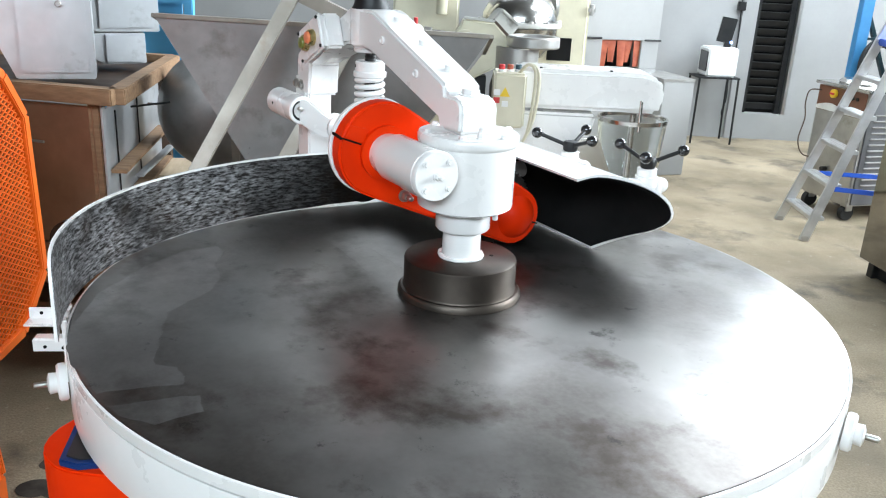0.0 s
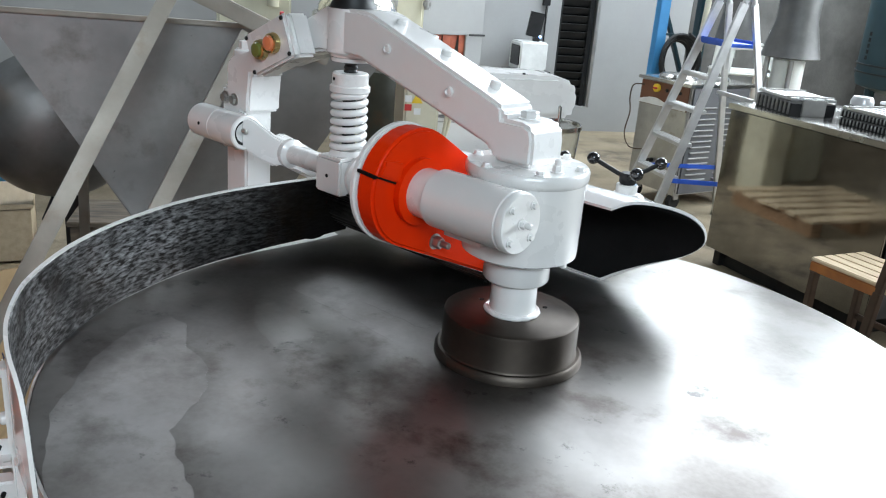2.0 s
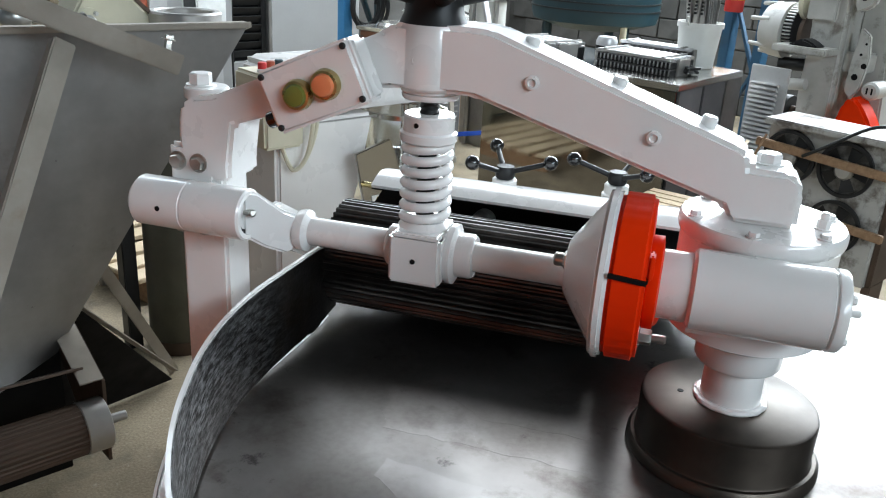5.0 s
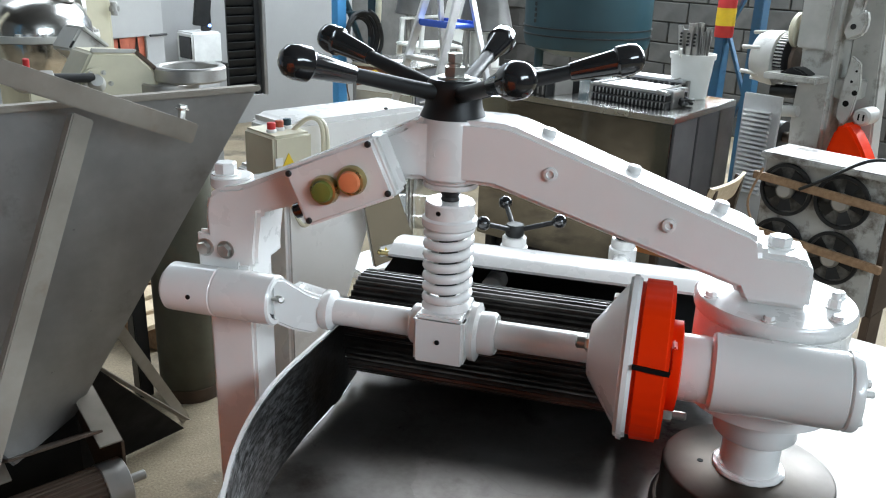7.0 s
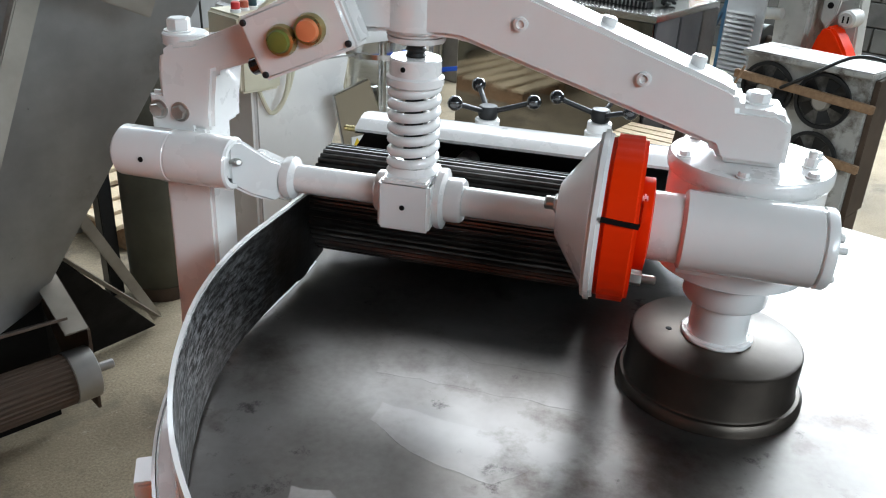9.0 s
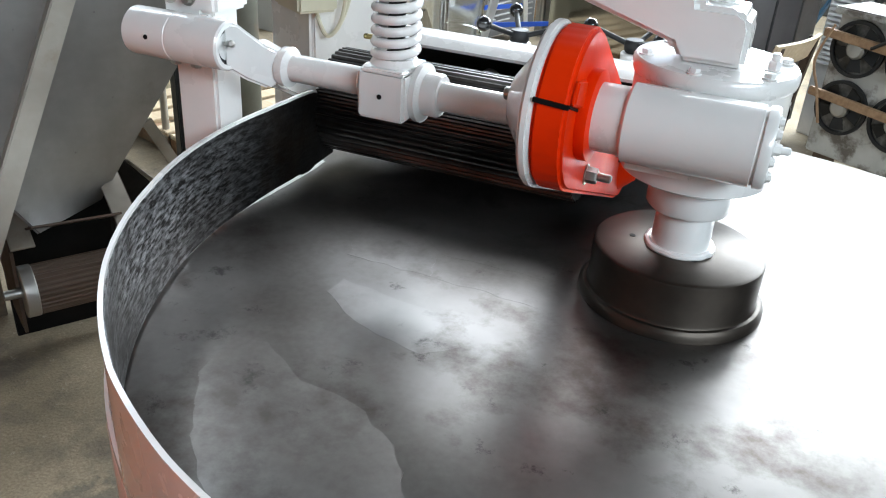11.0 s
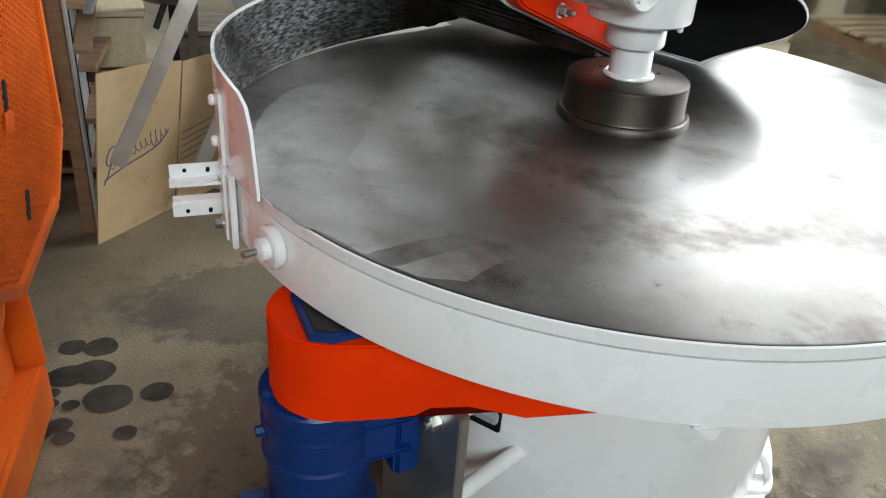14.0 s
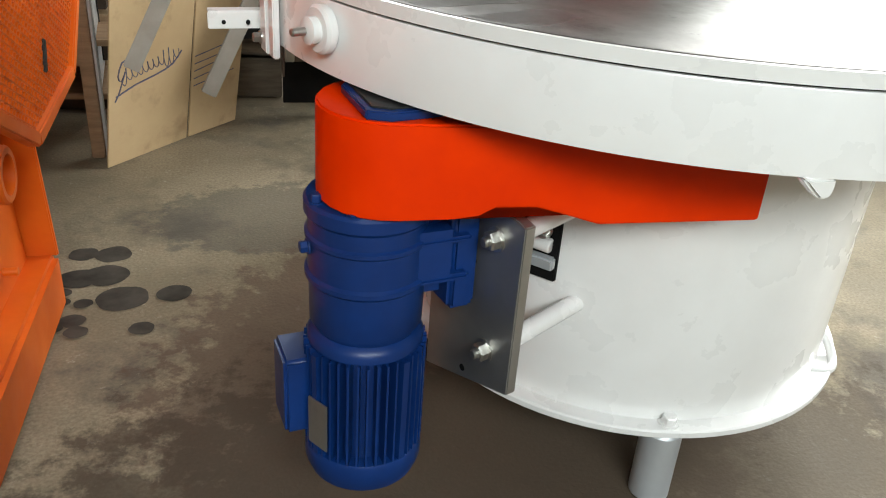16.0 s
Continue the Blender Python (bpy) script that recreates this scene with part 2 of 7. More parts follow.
GUARD_IN = scuffed_lining("scuffed_black_steel")
HUB = material("machined_dark_steel", (0.052, 0.042, 0.035), (0.085, 0.07, 0.058), 0.38, 0.5, metal=0.9, scale=9, fine=70, bump=0.06, depth=0.0006, dirt=(0.11, 0.07, 0.05), dirt_scale=7, dirt_at=(0.58, 0.75))
FLUTE = material("dark_cast_roller", (0.028, 0.026, 0.025), (0.085, 0.08, 0.076), 0.30, 0.42, metal=0.92, scale=12, fine=90, bump=0.1)
# real black linings; on holes and openings it paints the inner shade
BLACK_IN = material("black_lining_and_hole_shade", (0.004, 0.004, 0.004), (0.008, 0.0075, 0.0075), 0.6, 0.75, scale=9, fine=60, bump=0.1, spec=0.12)
RED = material("orange_red_paint", (0.82, 0.036, 0.001), (0.70, 0.026, 0.001), 0.38, 0.5, scale=7, fine=34, bump=0.2, depth=0.0014, coat=0.035, spec=0.1)
ORANGE = material("orange_paint", (0.82, 0.155, 0.012), (0.70, 0.112, 0.010), 0.38, 0.5, scale=6, fine=60, bump=0.1)
BLUE = material("blue_enamel", (0.002, 0.03, 0.15), (0.002, 0.021, 0.105), 0.3, 0.42, scale=8, fine=60, bump=0.15, depth=0.0012, coat=0.05, spec=0.3)
STEEL = material("bare_steel", (0.46, 0.45, 0.43), (0.36, 0.35, 0.335), 0.34, 0.5, metal=0.9, scale=7, fine=70, bump=0.08, depth=0.0008, dirt=(0.2, 0.17, 0.13), dirt_scale=5, dirt_at=(0.6, 0.8))
ZINC = material("zinc_bolt", (0.58, 0.57, 0.54), (0.4, 0.39, 0.36), 0.28, 0.4, metal=0.95, scale=30, fine=200, bump=0.05)
BLACK = material("black_plastic", (0.012, 0.012, 0.013), (0.018, 0.018, 0.019), 0.07, 0.12, scale=10, fine=80, bump=0.0, coat=0.4)
DULL_BLACK = material("dull_black", (0.010, 0.010, 0.011), (0.018, 0.018, 0.018), 0.42, 0.52, scale=10, fine=80, bump=0.1, spec=0.3)
GREEN_BTN = material("green_button", (0.17, 0.19, 0.035), (0.13, 0.145, 0.03), 0.3, scale=20, bump=0.0)
ORANGE_BTN = material("orange_button", (0.78, 0.25, 0.11), (0.7, 0.2, 0.08), 0.3, scale=20, bump=0.0)
BRASS = material("brass_ring", (0.55, 0.45, 0.2), (0.42, 0.34, 0.15), 0.25, metal=0.9, scale=30, bump=0.0)
CONCRETE = material("worn_concrete", (0.385, 0.315, 0.222), (0.20, 0.162, 0.11), 0.55, 0.8, scale=1.6, fine=130, bump=0.6, depth=0.003, dirt=(0.095, 0.08, 0.064), dirt_scale=2.3, dirt_at=(0.53, 0.66), grain=1.0, detail=10.0, specks=((0.42, 0.38, 0.31), 26.0, 0.60, 0.70), spec=0.15)


def stain_and_shade(m, at, radius, stretch, colour, amount, grain):
    """An irregular dark patch round one place: a stain, with painted shade under the table."""
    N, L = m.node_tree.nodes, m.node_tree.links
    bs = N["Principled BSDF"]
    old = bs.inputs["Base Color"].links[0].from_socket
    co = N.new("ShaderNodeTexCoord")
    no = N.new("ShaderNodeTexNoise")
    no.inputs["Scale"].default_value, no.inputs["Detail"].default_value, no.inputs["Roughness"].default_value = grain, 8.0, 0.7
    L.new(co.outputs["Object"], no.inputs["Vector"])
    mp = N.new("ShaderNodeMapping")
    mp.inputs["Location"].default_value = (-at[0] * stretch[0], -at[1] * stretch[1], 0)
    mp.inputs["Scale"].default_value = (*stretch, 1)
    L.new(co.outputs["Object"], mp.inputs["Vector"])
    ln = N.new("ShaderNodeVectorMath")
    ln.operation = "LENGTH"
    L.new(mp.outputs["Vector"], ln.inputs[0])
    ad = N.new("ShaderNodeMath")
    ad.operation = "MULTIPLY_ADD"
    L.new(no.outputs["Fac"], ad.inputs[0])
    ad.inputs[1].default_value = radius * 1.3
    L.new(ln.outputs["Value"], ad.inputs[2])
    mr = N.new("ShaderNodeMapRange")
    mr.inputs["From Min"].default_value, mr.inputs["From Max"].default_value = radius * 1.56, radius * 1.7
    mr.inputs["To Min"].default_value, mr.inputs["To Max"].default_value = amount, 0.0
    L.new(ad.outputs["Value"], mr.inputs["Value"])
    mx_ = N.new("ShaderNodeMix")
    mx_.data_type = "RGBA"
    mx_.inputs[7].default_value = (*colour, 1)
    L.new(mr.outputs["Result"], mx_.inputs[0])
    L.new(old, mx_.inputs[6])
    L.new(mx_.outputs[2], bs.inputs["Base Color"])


# the floor slab's own centre lies at the hall's origin
stain_and_shade(CONCRETE, (-0.68, 0.78), 0.30, (0.8, 1.3), (0.085, 0.078, 0.066), 0.6, 16.0)
stain_and_shade(CONCRETE, (-0.38, -0.04), 0.60, (1.0, 0.9), (0.115, 0.075, 0.054), 0.72, 16.0)
# broad brown stain, coloured darker to hold the shade below the table
stain_and_shade(CONCRETE, (-0.25, -0.65), 0.85, (0.8, 1.1), (0.065, 0.047, 0.034), 0.7, 12.0)
STAIN = material("oil_stain", (0.028, 0.024, 0.02), (0.07, 0.06, 0.05), 0.5, 0.65, spec=0.2, scale=12, fine=50, bump=0.3)
# white paint lowered to grey: the shade on it is in this colour
WALL = material("shaded_wall_paint", (0.34, 0.337, 0.332), (0.285, 0.282, 0.277), 0.7, scale=1.2, fine=30, bump=0.15, dirt=(0.4, 0.37, 0.33), dirt_scale=0.8, dirt_at=(0.66, 0.85))
BLOCK = material("concrete_block", (0.095, 0.091, 0.084), (0.062, 0.06, 0.056), 0.8, scale=5, fine=50, bump=0.6, depth=0.004, per_piece=0.18)
BLOCK_WALL = material("bare_block_wall", (0.12, 0.115, 0.107), (0.07, 0.067, 0.062), 0.85, scale=3, fine=30, bump=0.6, depth=0.006)
GREY_WALL = material("unseen_wall_grey", (0.095, 0.092, 0.087), (0.06, 0.058, 0.055), 0.8, scale=1.5, fine=30, bump=0.3)
MORTAR = material("mortar", (0.06, 0.057, 0.053), None, 0.9, scale=8, bump=0.4)
ROOFING = material("roof_sheet", (0.13, 0.128, 0.125), (0.085, 0.084, 0.082), 0.7, scale=2, fine=20)
HOPPER = material("grey_steel_sheet", (0.33, 0.322, 0.315), (0.19, 0.184, 0.179), 0.44, 0.58, metal=0.92, scale=2.6, fine=40, bump=0.06, dirt=(0.1, 0.085, 0.07), dirt_scale=3.5, dirt_at=(0.58, 0.75), specks=((0.06, 0.055, 0.05), 24.0, 0.66, 0.72))
STAINLESS = material("stainless_sheet", (0.55, 0.54, 0.52), (0.45, 0.44, 0.42), 0.16, 0.28, metal=1.0, scale=2.5, fine=30, bump=0.05)
MIRROR_SHEET = material("polished_stainless", (0.31, 0.30, 0.28), (0.17, 0.164, 0.154), 0.03, 0.10, metal=1.0, scale=2.0, fine=5, bump=0.12, depth=0.004)
LIGHT_SHEET = material("pale_stainless", (0.68, 0.68, 0.68), (0.52, 0.52, 0.52), 0.3, 0.42, metal=0.35, scale=3, fine=40, bump=0.06, dirt=(0.4, 0.38, 0.36), dirt_scale=6, dirt_at=(0.6, 0.75))
WOOD = material("raw_wood", (0.36, 0.22, 0.125), (0.24, 0.14, 0.075), 0.6, 0.75, scale=9, fine=60, bump=0.25, stretch=(1, 6, 6))
PALE_WOOD = material("pale_slat_wood", (0.62, 0.5, 0.34), (0.52, 0.4, 0.26), 0.5, scale=8, fine=60, bump=0.15, stretch=(6, 1, 6))
GREY_BOARD = material("weathered_board", (0.19, 0.15, 0.108), (0.10, 0.078, 0.056), 0.65, 0.8, scale=7, fine=60, bump=0.3, stretch=(1, 6, 6), dirt=(0.06, 0.05, 0.04), dirt_scale=5, dirt_at=(0.52, 0.68))
ORANGE_WOOD = material("varnished_wood", (0.36, 0.13, 0.03), (0.24, 0.08, 0.02), 0.4, 0.55, scale=9, fine=60, bump=0.1)
DARK_WOOD = material("dark_stained_wood", (0.05, 0.026, 0.016), (0.03, 0.016, 0.01), 0.4, scale=9, fine=60, bump=0.1)
CARD = material("brown_cardboard", (0.55, 0.39, 0.22), (0.45, 0.31, 0.17), 0.75, 0.85, scale=3, fine=70, bump=0.12, dirt=(0.26, 0.165, 0.085), dirt_scale=5, dirt_at=(0.54, 0.74))
INK = material("blue_print", (0.07, 0.075, 0.13), (0.1, 0.1, 0.15), 0.7, bump=0.0)
CREAM = material("cream_enamel", (0.62, 0.58, 0.44), (0.52, 0.48, 0.36), 0.35, 0.5, scale=5, fine=50, bump=0.12)
ALU = material("aluminium", (0.62, 0.62, 0.62), (0.5, 0.5, 0.5), 0.35, 0.5, metal=0.9, scale=10, fine=90, bump=0.05)
TEAL = material("teal_paint", (0.010, 0.042, 0.056), (0.007, 0.031, 0.042), 0.45, scale=3, fine=40)
LIGHT_BLUE = material("light_blue_paint", (0.11, 0.43, 0.72), (0.085, 0.35, 0.62), 0.5, scale=4, fine=40, dirt=(0.07, 0.2, 0.32), dirt_scale=5, dirt_at=(0.58, 0.74))
SKYBLUE = material("sky_blue_paint", (0.05, 0.26, 0.52), (0.04, 0.2, 0.42), 0.5, scale=4, fine=40)
DEEP_BLUE = material("worn_blue_paint", (0.012, 0.075, 0.15), (0.008, 0.05, 0.10), 0.5, scale=4, fine=40, dirt=(0.03, 0.06, 0.09), dirt_scale=4, dirt_at=(0.58, 0.72))
OLD_WHITE = material("old_white_enamel", (0.5, 0.49, 0.46), (0.4, 0.39, 0.36), 0.35, 0.5, scale=6, fine=50, bump=0.2, dirt=(0.16, 0.14, 0.115), dirt_scale=7, dirt_at=(0.55, 0.68))
BLUE_PLASTIC = material("blue_plastic", (0.02, 0.1, 0.55), (0.016, 0.08, 0.45), 0.35, bump=0.0)
RED_RUBBER = material("red_strip_curtain", (0.42, 0.105, 0.05), (0.28, 0.06, 0.03), 0.4, scale=15)
BUCKET = material("white_plastic", (0.72, 0.72, 0.69), (0.64, 0.64, 0.6), 0.4, scale=6, bump=0.03)
CLEAR = glass("clear_plastic", (0.93, 0.95, 0.95), 0.06)
OLIVE = material("old_olive_paint", (0.085, 0.085, 0.06), (0.055, 0.05, 0.036), 0.5, 0.65, scale=5, fine=40, dirt=(0.13, 0.07, 0.035), dirt_scale=4, dirt_at=(0.55, 0.7))
FUNNEL = material("dull_grey_cone", (0.17, 0.165, 0.16), (0.1, 0.097, 0.094), 0.45, 0.6, metal=0.6, scale=4, fine=40, bump=0.06)
GRIME = material("grimy_fin_block", (0.2, 0.19, 0.175), (0.06, 0.055, 0.05), 0.6, 0.8, metal=0.3, scale=22, fine=90, bump=0.3, dirt=(0.03, 0.025, 0.02), dirt_scale=14, dirt_at=(0.45, 0.6))
FAN_WHITE = material("grimy_white_casing", (0.5, 0.49, 0.46), (0.36, 0.345, 0.32), 0.45, 0.6, scale=6, fine=50, bump=0.3, dirt=(0.07, 0.05, 0.035), dirt_scale=9, dirt_at=(0.48, 0.6))
RUST = material("rusty_brown_steel", (0.10, 0.066, 0.046), (0.055, 0.036, 0.025), 0.5, 0.65, metal=0.3, scale=4, fine=40)
BROWN_MET = material("brown_tinted_steel", (0.48, 0.29, 0.19), (0.29, 0.165, 0.105), 0.35, 0.5, metal=0.6, scale=3, fine=40)
BRACE = material("weathered_tube_steel", (0.315, 0.285, 0.245), (0.21, 0.184, 0.152), 0.42, 0.6, metal=0.45, scale=5, fine=50, bump=0.08, dirt=(0.2, 0.14, 0.09), dirt_scale=6, dirt_at=(0.58, 0.75))
GALV = material("dull_galvanised_sheet", (0.60, 0.62, 0.64), (0.46, 0.475, 0.49), 0.3, 0.46, metal=0.5, scale=4, fine=30, bump=0.1, depth=0.003, dirt=(0.17, 0.155, 0.14), dirt_scale=5, dirt_at=(0.6, 0.78))
PANEL_GREY = material("dark_grey_panel", (0.10, 0.10, 0.105), (0.075, 0.075, 0.08), 0.45, scale=4, fine=40, bump=0.05)
PANEL_BROWN = material("printed_brown_panel", (0.17, 0.065, 0.032), (0.13, 0.05, 0.026), 0.3, 0.4, scale=3, fine=40, bump=0.03)
YELLOW = material("yellow_sign", (0.75, 0.5, 0.02), None, 0.5, bump=0.0)
WHITE_LABEL = material("white_label", (0.75, 0.75, 0.73), None, 0.5, bump=0.0)
RED_LABEL = material("red_label", (0.55, 0.03, 0.03), None, 0.5, bump=0.0)
SCREEN = glow("blue_lamp", (0.1, 0.3, 1.0), 4.0)

# ---- the hall ----


bm = B()
box(bm, (0.8, 1.2, -0.1), (12.6, 14.0, 0.2), bev=0)
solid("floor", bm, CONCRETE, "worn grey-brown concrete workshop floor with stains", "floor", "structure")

# white wall with the shutter doorway
DX0, DX1, DZ0, DZ1, WY = 2.75, 3.16, 0.245, 2.3, 6.5
bm = B()
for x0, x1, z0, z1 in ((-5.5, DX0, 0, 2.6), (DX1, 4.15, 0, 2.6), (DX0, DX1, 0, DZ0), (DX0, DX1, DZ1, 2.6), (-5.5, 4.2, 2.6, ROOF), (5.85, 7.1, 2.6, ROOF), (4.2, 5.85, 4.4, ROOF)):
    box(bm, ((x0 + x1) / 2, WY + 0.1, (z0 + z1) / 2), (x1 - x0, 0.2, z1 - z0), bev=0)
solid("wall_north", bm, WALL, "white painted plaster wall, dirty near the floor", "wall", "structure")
solid("wall_north_blocks", box(B(), (5.63, WY + 0.1, 1.3), (2.95, 0.2, 2.6), bev=0), BLOCK_WALL, "bare dark grey block wall", "wall", "structure")
# south and west walls are unseen, kept dark to cut bounced fill
bm = B()
box(bm, (0.8, -5.6, 2.3), (12.6, 0.2, ROOF), bev=0)
solid("wall_south", bm, GREY_WALL, "unseen dark grey wall, added to limit bounced light", "wall", "structure")
bm = B()
box(bm, (-5.6, 0.8, 2.3), (0.2, 12.6, ROOF), bev=0)
solid("wall_west", bm, GREY_WALL, "unseen dark grey wall, added to limit bounced light", "wall", "structure")
wall_east = solid("wall_east", box(B(), (6.4, 0.8, 0.95), (0.2, 12.6, 1.9), bev=0), MORTAR, "dark grey concrete block wall", "wall", "structure")
bm = B()
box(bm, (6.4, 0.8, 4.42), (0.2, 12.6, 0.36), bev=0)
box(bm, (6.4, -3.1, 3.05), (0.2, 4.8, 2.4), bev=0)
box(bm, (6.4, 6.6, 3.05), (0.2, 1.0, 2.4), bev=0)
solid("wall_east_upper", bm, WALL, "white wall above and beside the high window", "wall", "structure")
# unseen roof, dark so that little light bounces down; gaps are the skylights
bm = B()
for x0, x1, y0, y1 in ((-5.6, -1.5, -5.6, 7.2), (-1.5, 1.5, -5.6, 4.5), (-1.5, 1.5, 6.4, 7.2), (1.5, 2.0, -5.6, 7.2), (2.0, 2.2, 2.0, 6.1), (2.0, 6.2, -5.6, 2.0), (2.0, 6.2, 6.1, 7.2), (6.2, 6.5, -5.6, 7.2)):
    box(bm, ((x0 + x1) / 2, (y0 + y1) / 2, ROOF + 0.05), (x1 - x0, y1 - y0, 0.1), bev=0)
solid("ceiling", bm, ROOFING, "unseen dark grey roof, added to limit bounced light, with skylights", "ceiling", "structure")

# ---- the kneading table ----
table = thing("kneading_table", (0, 0.004, 0), 121.8, "white enamelled rotary kneading table with dark steel top and fluted roller", "kneading machine")
CA, SA = math.cos(radians(121.8)), math.sin(radians(121.8))


def loc(x, y, z):
    """A place of the hall in the table's own directions."""
    y -= 0.004
    return (x * CA + y * SA, -x * SA + y * CA, z)


TOP, RIM = 0.87, 0.728
bm = lathe(B(), [(0, TOP - 0.018), (RIM - 0.004, TOP - 0.018), (RIM - 0.004, TOP - 0.001), (RIM - 0.007, TOP), (0.3, TOP), (0, TOP)], seg=160)
table_top = part("table_top", bm, PLATE, table, "dark mottled steel plate, polished by use")
FILMS = (
    ((-0.549, 0.205), (-0.522, 0.172), (-0.520, 0.085), (-0.490, 0.03), (-0.486, -0.06), (-0.534, -0.165), (-0.516, -0.26), (-0.488, -0.375), (-0.448, -0.372), (-0.42, -0.43), (-0.54, -0.468), (-0.624, -0.372), (-0.67, -0.28), (-0.69, -0.1), (-0.655, 0.06), (-0.61, 0.16)),
    ((-0.403, 0.244), (-0.370, 0.260), (-0.310, 0.132), (-0.326, 0.045), (-0.376, 0.062), (-0.410, 0.16)),
    ((-0.331, 0.318), (-0.250, 0.405), (-0.207, 0.345), (-0.218, 0.26), (-0.262, 0.205)),
    ((-0.205, 0.340), (-0.158, 0.372), (-0.094, 0.27), (-0.064, 0.150), (-0.118, 0.112), (-0.168, 0.188), (-0.21, 0.25)),
    ((-0.255, 0.198), (-0.240, 0.214), (-0.170, 0.092), (-0.188, 0.070)),
    ((-0.513, -0.505), (-0.388, -0.458), (-0.368, -0.505), (-0.424, -0.546), (-0.483, -0.530)),
)
for n_, line in enumerate(FILMS):
    ring = []
    for (x0, y0), (x1, y1) in zip(line, line[1:] + line[:1]):
        steps = max(2, int(math.hypot(x1 - x0, y1 - y0) / 0.012))
        for k in range(steps):
            x, y = x0 + (x1 - x0) * k / steps, y0 + (y1 - y0) * k / steps
            ring.append((x + 0.007 * noise.noise(Vector((x * 38, y * 38, n_))), y + 0.007 * noise.noise(Vector((x * 38, y * 38, n_ + 9.5)))))
    bm = B()
    lo = [bm.verts.new(loc(x, y, TOP - 0.0006)) for x, y in ring]
    hi = [bm.verts.new(loc(x, y, TOP + 0.0002)) for x, y in ring]
    bm.faces.new(hi)
    for k in range(len(ring)):
        j = (k + 1) % len(ring)
        bm.faces.new((lo[k], lo[j], hi[j], hi[k]))
    part("film_patch", bm, FILM, table_top, "thin dull film with torn edges")
bm = lathe(B(), [(RIM - 0.003, TOP - 0.019), (RIM + 0.001, TOP - 0.019), (RIM + 0.001, TOP - 0.0025), (RIM - 0.003, TOP - 0.0015)], seg=160, closed=True)
part("top_edge", bm, WHITE, table, "white painted plate edge")
bm = lathe(B(), [(RIM - 0.006, TOP - 0.022), (RIM + 0.001, TOP - 0.022), (RIM + 0.002, TOP - 0.024), (RIM + 0.002, 0.753), (RIM - 0.004, 0.751), (RIM - 0.006, 0.756)], seg=160, closed=True)
part("skirt", bm, WHITE, table, "white enamelled ring below the plate")
bm = lathe(B(), [(0.2, TOP - 0.03), (RIM - 0.01, TOP - 0.03), (RIM - 0.01, TOP - 0.02), (0.2, TOP - 0.02)], seg=80, closed=True)
part("under_plate", bm, DULL_BLACK, table)

# base
bm = lathe(B(), [(0.395, 0.165), (0.412, 0.165), (0.412, 0.775), (0.395, 0.775)], seg=96, closed=True)
part("base_drum", bm, WHITE, table, "white enamelled round base")
bm = lathe(B(), [(0.30, 0.149), (0.441, 0.149), (0.444, 0.152), (0.444, 0.162), (0.441, 0.165), (0.30, 0.165)], seg=96, closed=True)
part("base_flange", bm, WHITE, table)
for wx, wy in ((-0.073, -0.398), (-0.35, 0.2), (0.34, 0.2)):
    bm = rod(B(), loc(wx, wy, 0.0), loc(wx, wy, 0.149), 0.036, seg=32, bev=0.004)
    part("foot", bm, GALV, table, "bare steel foot")
    bm = hexbolt(B(), loc(wx * 0.98, wy * 1.03, 0.166), (0, 0, 1), 0.014, 0.016)
    part("foot_bolt", bm, WHITE, table)
bm = hose(B(), [loc(0.262, -0.281, 0.175), loc(0.285, -0.295, 0.164), loc(0.318, -0.297, 0.162), loc(0.342, -0.272, 0.166), loc(0.345, -0.238, 0.19), loc(0.335, -0.225, 0.2)], 0.0095)
part("lifting_lug", bm, WHITE, table)
bm = B()
prism(bm, [(-0.022, 0.757), (0.020, 0.757), (0.020, 0.740), (0.016, 0.733), (0.004, 0.733), (-0.004, 0.74)], lambda p, q, d: loc(-0.160 + p, -0.700 + d, q - 0.004), 0.022, 0.003)
part("scraper_stub", bm, WHITE, table)
# no hole is cut: a black plate paints the shade inside the opening
bm = B()
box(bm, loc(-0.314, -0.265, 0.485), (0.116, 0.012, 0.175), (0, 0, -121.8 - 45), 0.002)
opening = part("access_opening", bm, BLACK_IN, table, "black plate painting the shade of the drum's opening, fittings set on it")
part("inner_flange", box(B(), loc(-0.305, -0.285, 0.432), (0.07, 0.02, 0.022), (8, 0, -121.8 - 45), 0.003), GALV, opening)
part("inner_pipe", rod(B(), loc(-0.325, -0.272, 0.466), loc(-0.288, -0.306, 0.463), 0.0125, seg=18), WHITE, opening)
part("inner_nut", hexbolt(B(), loc(-0.300, -0.297, 0.487), Vector(loc(-0.5, -0.6, 0.6)) - Vector(loc(0, 0, 0)), 0.0105, 0.012), ZINC, opening)

# hub
HU, HV = 0.004, -0.002
bm = lathe(B(), [(0, TOP + 0.078), (0.108, TOP + 0.078), (0.1115, TOP + 0.0755), (0.1125, TOP + 0.072), (0.1125, TOP + 0.02), (0.1145, TOP + 0.016), (0.119, TOP + 0.0155), (0.1235, TOP + 0.010), (0.124, TOP + 0.0005), (0, TOP + 0.0005)], (HU, HV, 0), seg=96)
hub = part("hub_drum", bm, HUB, table, "dark machined steel hub drum")
for a, r_ in ((246, 0.045), (6, 0.062), (126, 0.062)):
    q = radians(a - 121.8)
    part("hub_hole", rod(B(), (HU + r_ * math.cos(q), HV + r_ * math.sin(q), TOP + 0.075), (HU + r_ * math.cos(q), HV + r_ * math.sin(q), TOP + 0.0786), 0.0042, seg=14, bev=0), BLACK_IN, hub)
